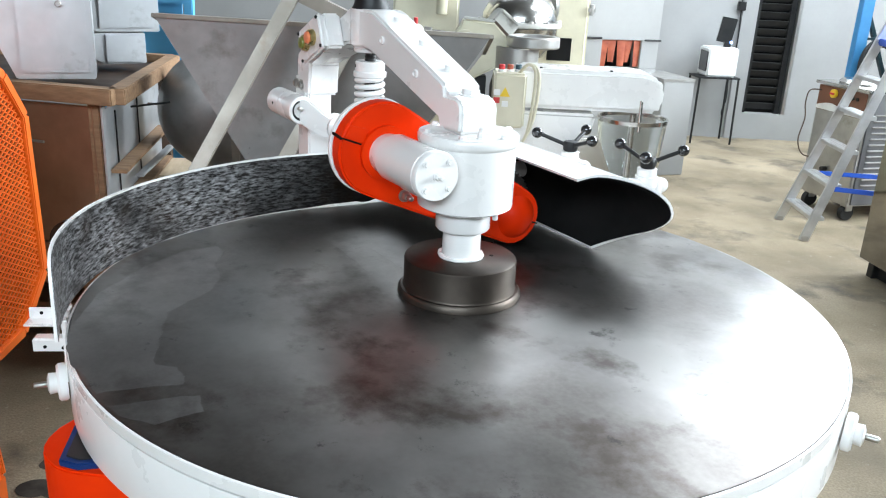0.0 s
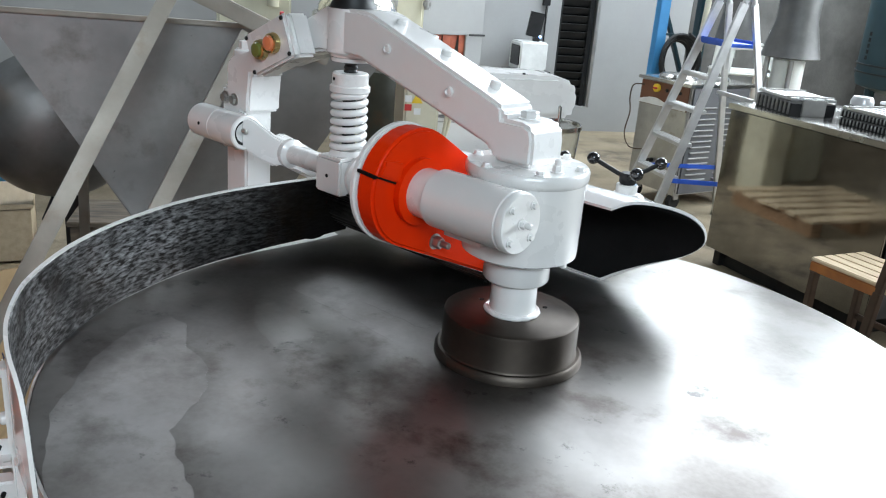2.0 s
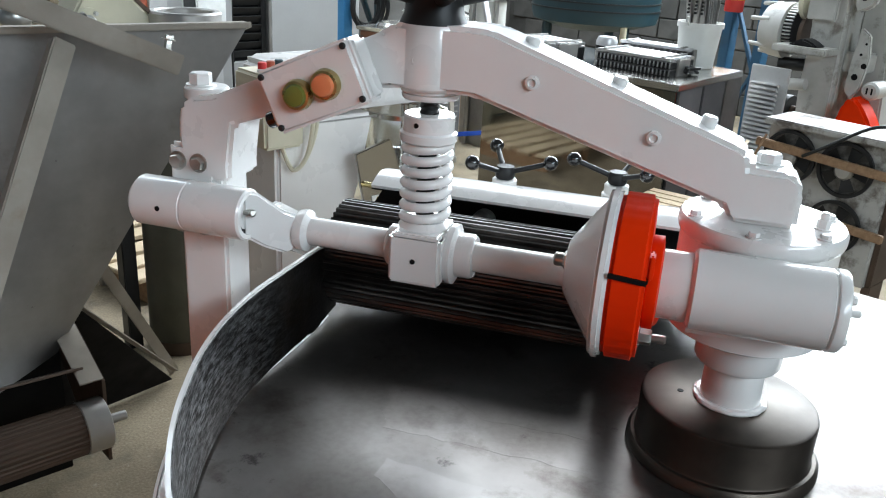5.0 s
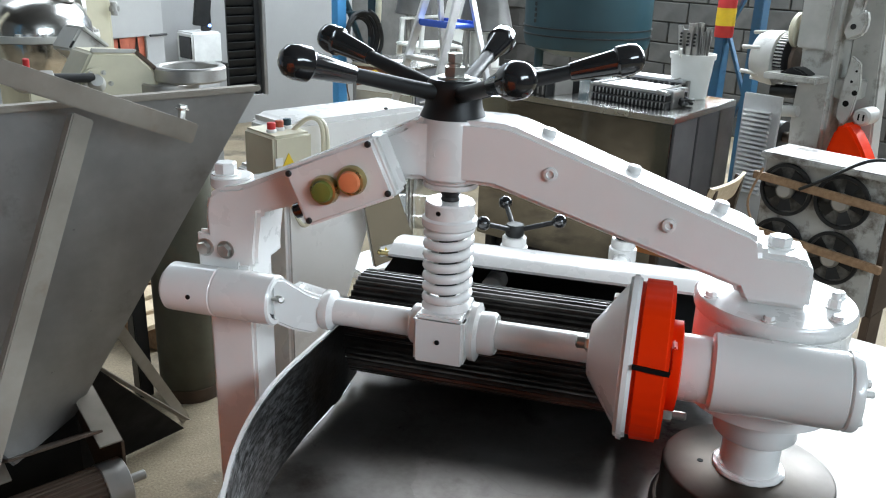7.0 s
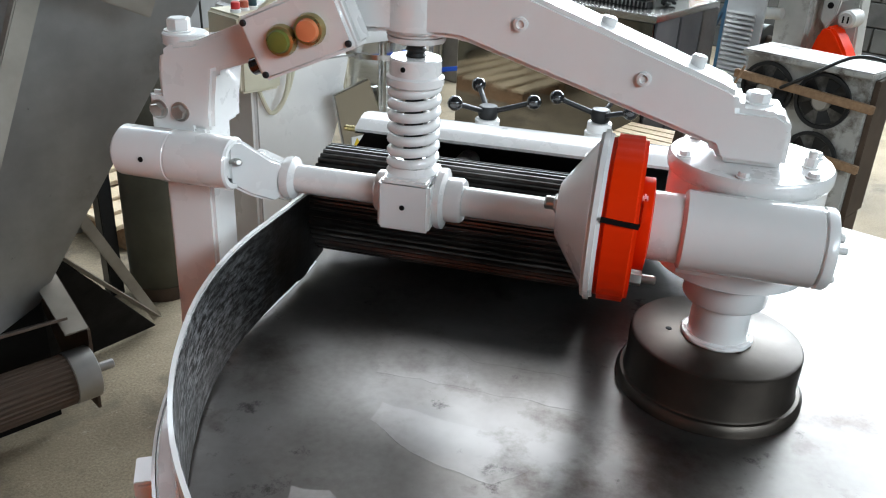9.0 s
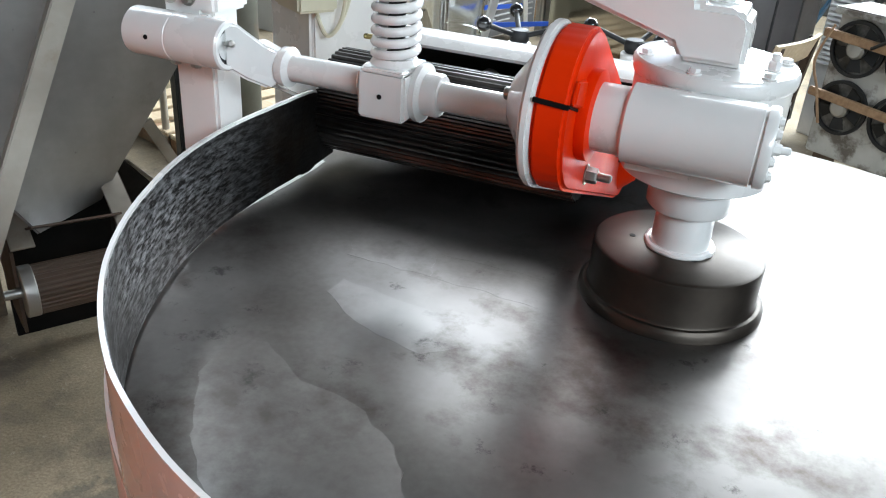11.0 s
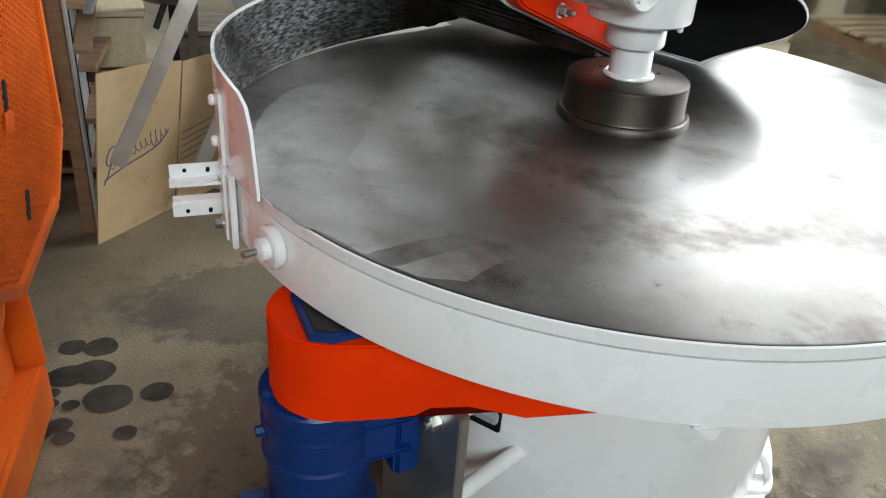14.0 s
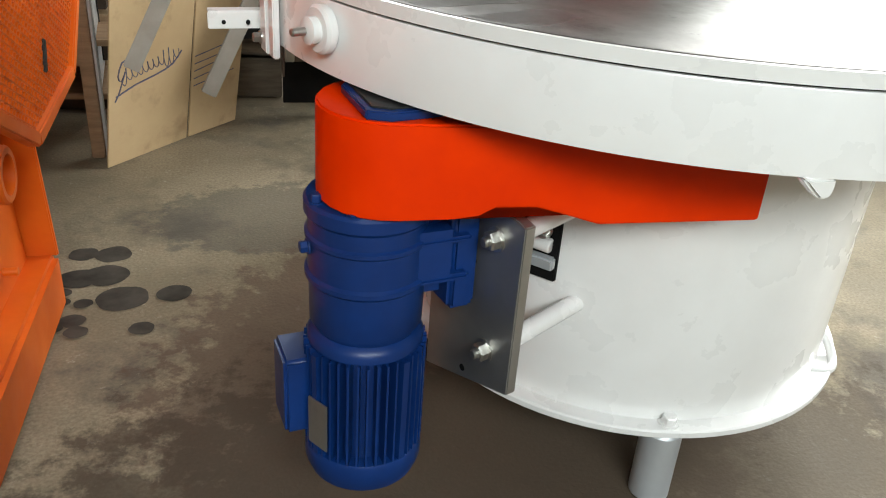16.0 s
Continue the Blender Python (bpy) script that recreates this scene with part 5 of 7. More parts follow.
# crates and pallet boards behind the cardboard
def crate(name, c, s, m, rz, label, ribs=0):
    ob = thing(name, (c[0], c[1], 0), rz, label, "crate", "wooden crates")
    z0, z1 = c[2], c[2] + s[2]
    n = 3
    for i in range(n):
        h = s[2] / n
        for sy in (-1, 1):
            part("plank", box(B(), (0, sy * (s[1] / 2 - 0.01), z0 + h * (i + 0.5)), (s[0], 0.02, h - 0.012), bev=0.003), m, ob)
    for sx in (-1, 1):
        part("end_board", box(B(), (sx * (s[0] / 2 - 0.01), 0, (z0 + z1) / 2), (0.02, s[1] - 0.045, s[2]), bev=0.003), m, ob)
    part("lid_board", box(B(), (0, 0, z1 + 0.01), (s[0] + 0.02, s[1] + 0.02, 0.018), bev=0.003), m, ob)
    return ob


crate("wooden_crate", (-1.27, 1.95, 0.0), (0.34, 0.3, 0.58), PALE_WOOD, 8, "pale plywood crate under the hanging pan")
crate("wooden_crate", (-0.80, 2.0, 0.0), (0.32, 0.28, 0.50), GREY_BOARD, -3, "dark brown plank crate in the shade behind the hopper")
pal = thing("pallet", (-1.62, 2.0, 0), 0, "stacked weathered pallet boards in the shade", "pallet")
for i in range(6):
    part("board", box(B(), (0.05 * (i % 2), -0.25, 0.05 + 0.09 * i), (0.75, 0.6 if i % 2 else 0.1, 0.02 if i % 2 else 0.075), bev=0.003), WOOD if i % 2 else RUST, pal)
pal2 = thing("pallet", (0.62, 3.1, 0), 12, "low pallet with loose pale boards beyond the hopper", "pallet")
for i in range(3):
    part("bearer", box(B(), (-0.4 + 0.4 * i, 0, 0.05), (0.08, 0.8, 0.1), bev=0.003), WOOD, pal2)
for i in range(6):
    part("slat", box(B(), (0, -0.36 + 0.145 * i, 0.11), (0.95, 0.1, 0.02), (0, 0, 2 * (i % 3) - 2), 0.003), PALE_WOOD, pal2)

# ---- wood-edged steel table with boxes ----
wt = thing("work_table", (-1.545, 1.68, 0.008), 0, "brown steel work table with a raw wooden edge and side ledges", "table")
for a, b in (((0.40, -0.50), (0.27, 0.48)), ((-0.5, -0.33), (0.40, -0.50)), ((0.27, 0.48), (-0.6, 0.48)), ((-0.6, 0.48), (-0.5, -0.33))):
    part("edge_rail", beam(B(), (*a, 1.015), (*b, 1.015), 0.06, 0.055, bev=0.004), WOOD, wt)
part("top", box(B(), (-0.1, 0.04, 1.0), (0.78, 0.9, 0.02), bev=0.002), RUST, wt)
for x, y in ((0.30, -0.435), (0.24, 0.42), (-0.45, -0.3), (-0.45, 0.42)):
    part("leg", box(B(), (x, y, 0.495), (0.04, 0.04, 0.985), bev=0.003), WOOD if x > 0.28 else RUST, wt)
part("front_panel", beam(B(), (-0.42, -0.31, 0.72), (0.3, -0.45, 0.72), 0.012, 0.5, bev=0.001), BROWN_MET, wt, "brown heat-tinted panel")
part("lower_panel", beam(B(), (-0.42, -0.31, 0.38), (0.3, -0.45, 0.38), 0.012, 0.16, bev=0.001), WOOD, wt)
part("side_panel", beam(B(), (0.31, -0.42, 0.55), (0.22, 0.4, 0.55), 0.01, 0.8, bev=0.001), GALV, wt)
for z in (0.735, 0.6):
    part("ledge", beam(B(), (0.35, -0.40, z), (0.255, 0.36, z + 0.012), 0.055, 0.014, bev=0.002), WOOD, wt)
part("ledge", beam(B(), (0.345, -0.2, 0.67), (0.30, 0.3, 0.675), 0.03, 0.012, bev=0.002), GALV, wt)
for y in (-0.28, 0.02):
    part("panel_seam", beam(B(), (0.319 - 0.11 * (y + 0.42), y, 0.2), (0.319 - 0.11 * (y + 0.42), y, 0.93), 0.004, 0.006, (0, 1, 0), 0), DULL_BLACK, wt)
part("leg_edge", box(B(), (0.328, -0.442, 0.495), (0.008, 0.03, 0.98), bev=0.002), GALV, wt)
part("pull_rod", rod(B(), (0.0, -0.42, 0.84), (0.13, -0.47, 0.845), 0.005, seg=8), STEEL, wt)
part("pull_rod", rod(B(), (0.33, -0.2, 0.93), (0.45, -0.12, 0.94), 0.004, seg=8), DULL_BLACK, wt)
part("round_vent", lathe(B(), [(0.05, 0), (0.075, 0), (0.075, 0.03), (0.05, 0.03)], (0.2, -0.47, 0.5), (0, -1, 0), 24, closed=True), RUST, wt)


def steel_box(at, size, rz, label, knob=True):
    ob = thing("steel_box", at, rz, label, "box", "boxes on the work table")
    w, d, h = size
    part("body", prism(B(), [(-w / 2, 0.0), (w / 2, 0.0), (w / 2, h), (-w / 2 - 0.06, h), (-w / 2 - 0.06, h * 0.35)], lambda p, q, dd: (p, dd, q), d, 0.004), GALV, ob)
    part("door_panel", box(B(), (0.0, -d / 2 - 0.004, h * 0.5), (w * 0.86, 0.008, h * 0.9), bev=0.003), GALV, ob)
    if knob:
        part("knob", rod(B(), (w * 0.1, -d / 2 - 0.005, h * 0.6), (w * 0.1, -d / 2 - 0.03, h * 0.6), 0.01, seg=14), STEEL, ob)
    return ob


steel_box((-1.43, 1.40, 1.052), (0.25, 0.2, 0.42), 22, "dented stainless box with a slanted side standing on the table")
steel_box((-1.40, 1.86, 1.052), (0.17, 0.2, 0.12), 38, "small stainless box under another box", False)
steel_box((-1.385, 1.87, 1.176), (0.25, 0.22, 0.3), 36, "upper stainless box stacked askew", True)

# blue sheet and pipe against the far left
bp = thing("blue_rack", (-1.5, 2.7, 0), 0, "sky-blue painted steel rack with a hanging sheet", "rack")
part("post", box(B(), (0.14, 0, 1.1), (0.045, 0.045, 2.2), bev=0.004), LIGHT_BLUE, bp)
part("post", box(B(), (-0.8, 0, 1.1), (0.045, 0.045, 2.2), bev=0.004), LIGHT_BLUE, bp)
part("panel", box(B(), (-0.16, 0.05, 0.85), (0.5, 0.01, 0.95), bev=0.002), LIGHT_BLUE, bp)
for z in (0.4, 1.25, 1.9):
    part("rail", beam(B(), (-0.8, 0, z), (0.14, 0, z), 0.03, 0.03, bev=0.003), LIGHT_BLUE, bp)

# ---- white planetary mixer with a clear bowl guard ----
mx = thing("planetary_mixer", (0.416, 1.51, 0), 0, "white planetary mixer with a cream control box and clear bowl guard", "mixer")


def MXL(x, y, z):
    return (x - 0.45, y - 1.68, z * 0.986)


bm = B()
prism(bm, [(0.22, 1.03), (0.22, 1.16), (0.245, 1.172), (0.68, 1.172), (0.735, 1.155), (0.755, 1.12), (0.752, 1.06), (0.735, 1.03)], lambda p, q, d: MXL(p, 1.7 + d, q), 0.2, 0.034, 6)
head = part("mixer_head", bm, WHITE, mx)
part("seam", box(B(), MXL(0.4, 1.597, 1.008), (0.36, 0.006, 0.006), bev=0.001), STEEL, mx)
bm = B()
prism(bm, [(0.2, 0.0), (0.2, 1.02), (0.52, 1.02), (0.47, 0.8), (0.4, 0.62), (0.4, 0.0)], lambda p, q, d: MXL(p, 1.72 + d, q), 0.26, 0.012, 3)
part("mixer_column", bm, WHITE, mx)
for x in (0.31, 0.56):
    part("head_screw", rod(B(), MXL(x, 1.62, 1.172), MXL(x, 1.62, 1.178), 0.006, seg=10), DULL_BLACK, head)
part("bowl_ring", lathe(B(), [(0.118, 0), (0.126, 0), (0.126, 0.014), (0.118, 0.014)], MXL(0.655, 1.62, 1.0), (0, 0, 1), 48, closed=True), STAINLESS, mx)
part("bowl_guard", lathe(B(), [(0.112, 0.0), (0.122, 0.13), (0.119, 0.13), (0.109, 0.0)], MXL(0.655, 1.62, 0.865), (0, 0, 1), 48, closed=True), CLEAR, mx, "clear plastic bowl guard")
part("bowl", lathe(B(), [(0, 0), (0.06, 0.0), (0.1, 0.06), (0.115, 0.16), (0.112, 0.16), (0.097, 0.062), (0, 0.006)], MXL(0.655, 1.62, 0.70), (0, 0, 1), 48), CLEAR, mx, "clear plastic bowl")
part("guard_lever", rod(B(), MXL(0.655, 1.5, 0.98), MXL(0.655, 1.51, 1.09), 0.006, seg=10), STAINLESS, mx)
part("beater_shaft", rod(B(), MXL(0.655, 1.62, 0.75), MXL(0.655, 1.62, 1.03), 0.012, seg=14), STAINLESS, mx)
part("bowl_arm", box(B(), MXL(0.6, 1.66, 0.68), (0.3, 0.16, 0.03), bev=0.006), WHITE, mx)
part("front_sheet", prism(B(), [(0.40, 0.93), (0.52, 0.96), (0.6, 0.76), (0.44, 0.74)], lambda p, q, d: MXL(p, 1.52 + d, q), 0.012, 0.003), STAINLESS, mx)
for x, m in ((0.475, YELLOW), (0.555, RED_LABEL)):
    lab = part("warning_label", box(B(), MXL(x + 0.012, 1.512, 0.785 - (x - 0.475) * 0.35), (0.06, 0.002, 0.03), bev=0), WHITE_LABEL, mx)
    part("label_sign", prism(B(), [(x - 0.013, 0.774), (x + 0.013, 0.774), (x, 0.797)], lambda p, q, d: MXL(p, 1.5103 + d, q - (x - 0.475) * 0.35), 0.001, 0), m, lab)
cb = part("switch_box", box(B(), MXL(0.2, 1.62, 1.06), (0.115, 0.15, 0.19), bev=0.008, seg=3), CREAM, mx, "cream steel switch box")
for i, m in enumerate((RED_LABEL, RED_RUBBER, TEAL)):
    b_ = part("push_button", rod(B(), MXL(0.17 + 0.03 * i, 1.6 + 0.01 * i, 1.155), MXL(0.17 + 0.03 * i, 1.6 + 0.01 * i, 1.182), 0.011, seg=16), m, cb)
    part("button_collar", rod(B(), MXL(0.17 + 0.03 * i, 1.6 + 0.01 * i, 1.153), MXL(0.17 + 0.03 * i, 1.6 + 0.01 * i, 1.165), 0.013, seg=16), WHITE_LABEL, b_)
part("warning_sign", prism(B(), [(-0.018, -0.014), (0.018, -0.014), (0.0, 0.02)], lambda p, q, d: MXL(0.183 + p, 1.543 + d, 1.09 + q), 0.002, 0), YELLOW, cb)
for x, z, m in ((0.155, 1.09, WHITE_LABEL), (0.155, 1.062, RED_LABEL), (0.185, 1.05, WHITE_LABEL)):
    part("sticker", box(B(), MXL(x, 1.5435, z), (0.022, 0.002, 0.02), bev=0), m, cb)
for k in range(2):
    part("cable", hose(B(), [MXL(0.23, 1.6, 1.15), MXL(0.26, 1.56, 1.19), MXL(0.285 + 0.012 * k, 1.54, 1.16), MXL(0.28 + 0.012 * k, 1.54, 1.02), MXL(0.265, 1.55, 0.93), MXL(0.23, 1.56, 0.9), MXL(0.21, 1.58, 0.96)], 0.006, 8), CREAM, cb)

# gas cylinder
gc = thing("gas_cylinder", (0.245, 2.25, 0), 0, "old olive gas cylinder with rusty patches", "gas cylinder")
part("shell", lathe(B(), [(0, 0), (0.1, 0), (0.115, 0.02), (0.115, 0.98), (0.1, 1.04), (0.06, 1.08), (0, 1.085)], (0, 0, 0), (0, 0, 1), 40), OLIVE, gc)
part("collar", lathe(B(), [(0.085, 1.03), (0.095, 1.03), (0.097, 1.15), (0.09, 1.155), (0.083, 1.15)], (0, 0, 0), (0, 0, 1), 40, closed=True), STEEL, gc)
part("foot_ring", lathe(B(), [(0.105, 0.0), (0.118, 0.0), (0.118, 0.05), (0.105, 0.05)], (0, 0, 0), (0, 0, 1), 40, closed=True), RUST, gc)

# ---- cream machines behind ----
rg = thing("steel_ring", (0.31, 2.22, 1.156), 0, "thick worn grey steel ring lying on the gas cylinder", "ring")
part("hoop", lathe(B(), [(0.092, 0.004), (0.096, 0), (0.112, 0), (0.117, 0.006), (0.117, 0.042), (0.112, 0.048), (0.096, 0.048), (0.092, 0.044)], (0, 0, 0), (0, 0, 1), 48, closed=True), STEEL, rg)
cm = thing("cream_sifter", (0.43, 4.05, 0), 0, "cream enamelled machine with a polished dome and dark hatch", "machine")
part("body", box(B(), (0.17, 0.36, 0.85), (0.5, 0.42, 1.7), bev=0.02, seg=3), CREAM, cm)
# thin black plate paints the shade inside the open hatch
part("hatch", box(B(), (0.235, 0.146, 0.97), (0.16, 0.012, 0.15), bev=0.002), BLACK_IN, cm)
part("hinge", rod(B(), (0.43, 0.14, 1.2), (0.43, 0.14, 1.27), 0.018, seg=12), STEEL, cm)
part("latch", box(B(), (0.43, 0.14, 1.235), (0.05, 0.03, 0.03), bev=0.004), STEEL, cm)
part("side_body", box(B(), (-0.66, 0.1, 0.7), (0.42, 0.5, 1.4), bev=0.015, seg=3), CREAM, cm)
part("neck", rod(B(), (-0.56, -0.2, 1.18), (-0.56, -0.2, 1.6), 0.035, seg=20), CREAM, cm)
part("hopper_bowl", lathe(B(), [(0.05, 0.0), (0.16, 0.02), (0.235, 0.12), (0.243, 0.2), (0.237, 0.2), (0.228, 0.124), (0.155, 0.028), (0.05, 0.008)], (-0.07, -0.2, 0.93), (0, 0, 1), 48, closed=True), STAINLESS, cm)
dm = part("dome", lathe(B(), [(0.235, 0), (0.232, 0.05), (0.19, 0.13), (0.11, 0.175), (0, 0.186), (0, 0.18), (0.108, 0.169), (0.186, 0.126), (0.227, 0.048), (0.229, 0.0)], (-0.07, -0.2, 1.16), (0, 0, 1), 48), STAINLESS, cm, "polished round dome")
part("dome_flange", lathe(B(), [(0.225, 0), (0.262, 0), (0.265, 0.012), (0.262, 0.03), (0.225, 0.03)], (-0.07, -0.2, 1.135), (0, 0, 1), 48, closed=True), OLD_WHITE, dm)
for k in range(14):
    q = 2 * math.pi * k / 14
    part("flange_bolt", hexbolt(B(), (-0.07 + 0.25 * math.cos(q), -0.2 + 0.25 * math.sin(q), 1.165), (0, 0, 1), 0.012, 0.012), OLD_WHITE, dm)
for k in range(3):
    part("coupling", lathe(B(), [(0.02, 0), (0.046 - 0.005 * k, 0), (0.05 - 0.005 * k, 0.008), (0.046 - 0.005 * k, 0.02), (0.02, 0.02)], (0.02, -0.3, 1.31 + 0.024 * k), (0.2, -0.1, 1), 28, closed=True), STEEL, dm)
part("outlet_pipe", rod(B(), (0.02, -0.3, 1.29), (0.06, -0.33, 1.6), 0.028, seg=18), STAINLESS, dm)
part("side_disc", lathe(B(), [(0, 0), (0.13, 0), (0.14, 0.01), (0.14, 0.03), (0, 0.03)], (0.14, -0.02, 1.26), (-0.9, -0.3, 0), 36), STEEL, cm)
part("stand", box(B(), (-0.07, -0.2, 0.465), (0.24, 0.24, 0.93), bev=0.006), CREAM, cm)
bx = thing("switch_case", (0.2, 2.9, 0), 0, "light grey tilted switch case on a thin stand", "switch case")
part("case", box(B(), (0.0, 0.0, 1.2), (0.13, 0.12, 0.1), (0, 38, 12), 0.008, 3), OLD_WHITE, bx)
part("lid", box(B(), (0.032, -0.005, 1.24), (0.122, 0.124, 0.014), (0, 38, 12), 0.004), OLD_WHITE, bx)
part("keyhole", box(B(), (-0.045, -0.064, 1.215), (0.02, 0.006, 0.03), (0, 38, 12), 0.001), DULL_BLACK, bx)
part("stand", rod(B(), (0.0, 0.02, 0.0), (0.0, 0.02, 1.15), 0.016, seg=14), STEEL, bx)
ch = thing("cream_chute", (0.06, 2.3, 0), 0, "cream slanted chute box fed by a black pipe", "chute")
chute = part("hood", prism(B(), [(-0.06, 1.262), (0.078, 1.252), (0.155, 1.176), (0.125, 1.07), (-0.05, 0.98), (-0.115, 1.17)], lambda p, q, d: (p, 0.02 + d, q), 0.16, 0.008, 3), CREAM, ch)
part("lid_edge", beam(B(), (0.075, -0.064, 1.259), (0.16, -0.064, 1.178), 0.012, 0.012, (0, 1, 0), 0.002), RUST, chute)
part("lid_edge", beam(B(), (-0.062, -0.064, 1.268), (0.08, -0.064, 1.258), 0.012, 0.01, (0, 1, 0), 0.002), OLD_WHITE, chute)
part("neck_plate", lathe(B(), [(0.02, 0), (0.052, 0), (0.052, 0.012), (0.02, 0.012)], (-0.055, -0.062, 1.165), (0, -1, 0), 28, closed=True), CREAM, chute)
for k in range(6):
    q = math.pi * k / 3
    part("plate_bolt", hexbolt(B(), (-0.055 + 0.04 * math.cos(q), -0.076, 1.165 + 0.04 * math.sin(q)), (0, -1, 0), 0.006, 0.005), ZINC, chute)
part("spout", lathe(B(), [(0.0, 0), (0.03, 0), (0.018, 0.06), (0.0, 0.062)], (-0.055, -0.06, 1.165), (-0.3, -1, 0.35), 24), OLD_WHITE, ch)
part("feed_pipe", rod(B(), (-0.075, -0.1, 1.19), (-0.2, -0.11, 1.2), 0.014, seg=16), DULL_BLACK, ch)
part("pipe_nut", rod(B(), (-0.2, -0.11, 1.2), (-0.235, -0.112, 1.203), 0.024, seg=6), STEEL, ch)
part("valve_body", ball(B(), (-0.275, -0.115, 1.2), 0.045, 20, 0.85), STEEL, ch)
part("valve_knob", rod(B(), (-0.27, -0.12, 1.235), (-0.27, -0.125, 1.262), 0.009, seg=16), RED_LABEL, ch)
part("stand", box(B(), (0.03, 0.03, 0.5), (0.05, 0.06, 1.02), bev=0.004), DULL_BLACK, ch)

# white tunnel oven with red strip curtain
ov = thing("tunnel_oven", (1.27, 5.04, 0), 16, "white sheet-metal oven with a red rubber strip curtain", "oven")
bm = B()
for x0, x1, z0, z1 in ((-0.36, 0.29, 0.985, 1.9), (-0.36, -0.19, 0.77, 0.985), (0.14, 0.29, 0.77, 0.985), (-0.36, 0.29, 0.0, 0.77)):
    box(bm, ((x0 + x1) / 2, 0.25, (z0 + z1) / 2), (x1 - x0, 0.5, z1 - z0), bev=0.004)
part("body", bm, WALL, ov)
# black block in the mouth puts the oven's inner shade into colour
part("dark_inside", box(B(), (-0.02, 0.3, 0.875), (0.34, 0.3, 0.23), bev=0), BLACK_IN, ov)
for i in range(5):
    part("strip", sheet(B(), [[(-0.165 + 0.071 * i + (k / 3 - 0.5) * (0.07 - 0.014 * j / 4 * (i % 2 + 1)) + 0.012 * j / 4 * (i % 3 - 1), 0.016 + 0.012 * (i % 2) + 0.008 * math.sin(k * 1.7 + i) * j / 4, 0.985 - (0.2 - 0.03 * (i % 2)) * j / 4) for j in range(5)] for k in range(4)], 0.005), RED_RUBBER, ov)
part("handle", rod(B(), (-0.34, -0.03, 1.0), (-0.21, -0.03, 1.0), 0.008, seg=10), DULL_BLACK, ov)
part("handle", rod(B(), (0.15, -0.03, 0.99), (0.29, -0.03, 0.99), 0.008, seg=10), DULL_BLACK, ov)
part("bed", box(B(), (0.31, -0.1, 0.36), (0.26, 0.5, 0.72), bev=0.006), WALL, ov)
part("bed_top", box(B(), (0.31, -0.1, 0.73), (0.27, 0.5, 0.02), bev=0.002), STEEL, ov)

# ---- doorway, stool and set on the white wall ----
dr = tagged(new("door_1"), "black louvred steel shutter door, closed", "door", "", "structure")
dr.matrix_world = pose(0, 0, 0)
n = 26
for i in range(n):
    z = DZ0 + 0.03 + (DZ1 - DZ0 - 0.06) * (i + 0.5) / n
    part("slat", box(B(), ((DX0 + DX1) / 2 - 0.02, WY + 0.07, z), (DX1 - DX0 - 0.12, 0.012, 0.07), (28, 0, 0), 0.002), DULL_BLACK, dr)
bm = B()
for x in (DX0 + 0.02, DX1 - 0.06):
    box(bm, (x, WY + 0.07, (DZ0 + DZ1) / 2), (0.05, 0.05, DZ1 - DZ0), bev=0.003)
part("door_frame", bm, DULL_BLACK, dr)
part("door_back", box(B(), ((DX0 + DX1) / 2, WY + 0.12, (DZ0 + DZ1) / 2), (DX1 - DX0, 0.02, DZ1 - DZ0), bev=0), BLACK_IN, dr)
part("jamb", box(B(), (DX1 - 0.015, WY + 0.03, (DZ0 + DZ1) / 2), (0.03, 0.06, DZ1 - DZ0), bev=0.003), STEEL, dr)
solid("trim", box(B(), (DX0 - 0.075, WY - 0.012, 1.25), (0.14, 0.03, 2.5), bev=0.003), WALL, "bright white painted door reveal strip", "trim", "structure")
sl = thing("metal_stool", (2.37, 6.27, 0), 4, "thin black iron stand carrying an old set", "stand")
for x, y in ((-0.18, -0.13), (0.18, -0.13), (-0.18, 0.13), (0.18, 0.13)):
    part("leg", rod(B(), (x * 1.05, y * 1.05, 0), (x, y, 0.6), 0.01, seg=8), DULL_BLACK, sl)
part("seat", box(B(), (0, 0, 0.605), (0.385, 0.28, 0.015), bev=0.003), DULL_BLACK, sl)
mo = thing("old_monitor", (2.385, 6.28, 0.613), 4, "small off-white old monitor on the iron stand", "monitor")
part("case", box(B(), (0, 0, 0.13), (0.28, 0.25, 0.26), bev=0.015, seg=3), WHITE_LABEL, mo)
part("screen", box(B(), (-0.143, -0.02, 0.135), (0.01, 0.19, 0.18), bev=0.004), BLACK, mo)
rt = thing("router", (2.42, 6.27, 0.873), -10, "small black box with a blue lamp", "router")
part("case", box(B(), (0, 0, 0.15), (0.13, 0.05, 0.22), (0, 8, 0), 0.004), DULL_BLACK, rt)
part("foot", box(B(), (0.02, 0, 0.02), (0.06, 0.06, 0.04), bev=0.003), DULL_BLACK, rt)
part("lamp", ball(B(), (0.05, -0.03, 0.045), 0.014, 10), SCREEN, rt)
solid("wall_cable", hose(B(), [(2.6, 6.49, 1.9), (2.59, 6.485, 1.3), (2.6, 6.48, 0.9), (2.57, 6.48, 0.6), (2.58, 6.48, 0.38), (2.55, 6.47, 0.25), (2.57, 6.47, 0.2)], 0.006, 8), DULL_BLACK, "black cable hanging down the white wall", "cable")
solid("wall_box", box(B(), (2.59, 6.48, 1.23), (0.07, 0.04, 0.08), bev=0.004), DULL_BLACK, "small black socket box on the wall", "socket")

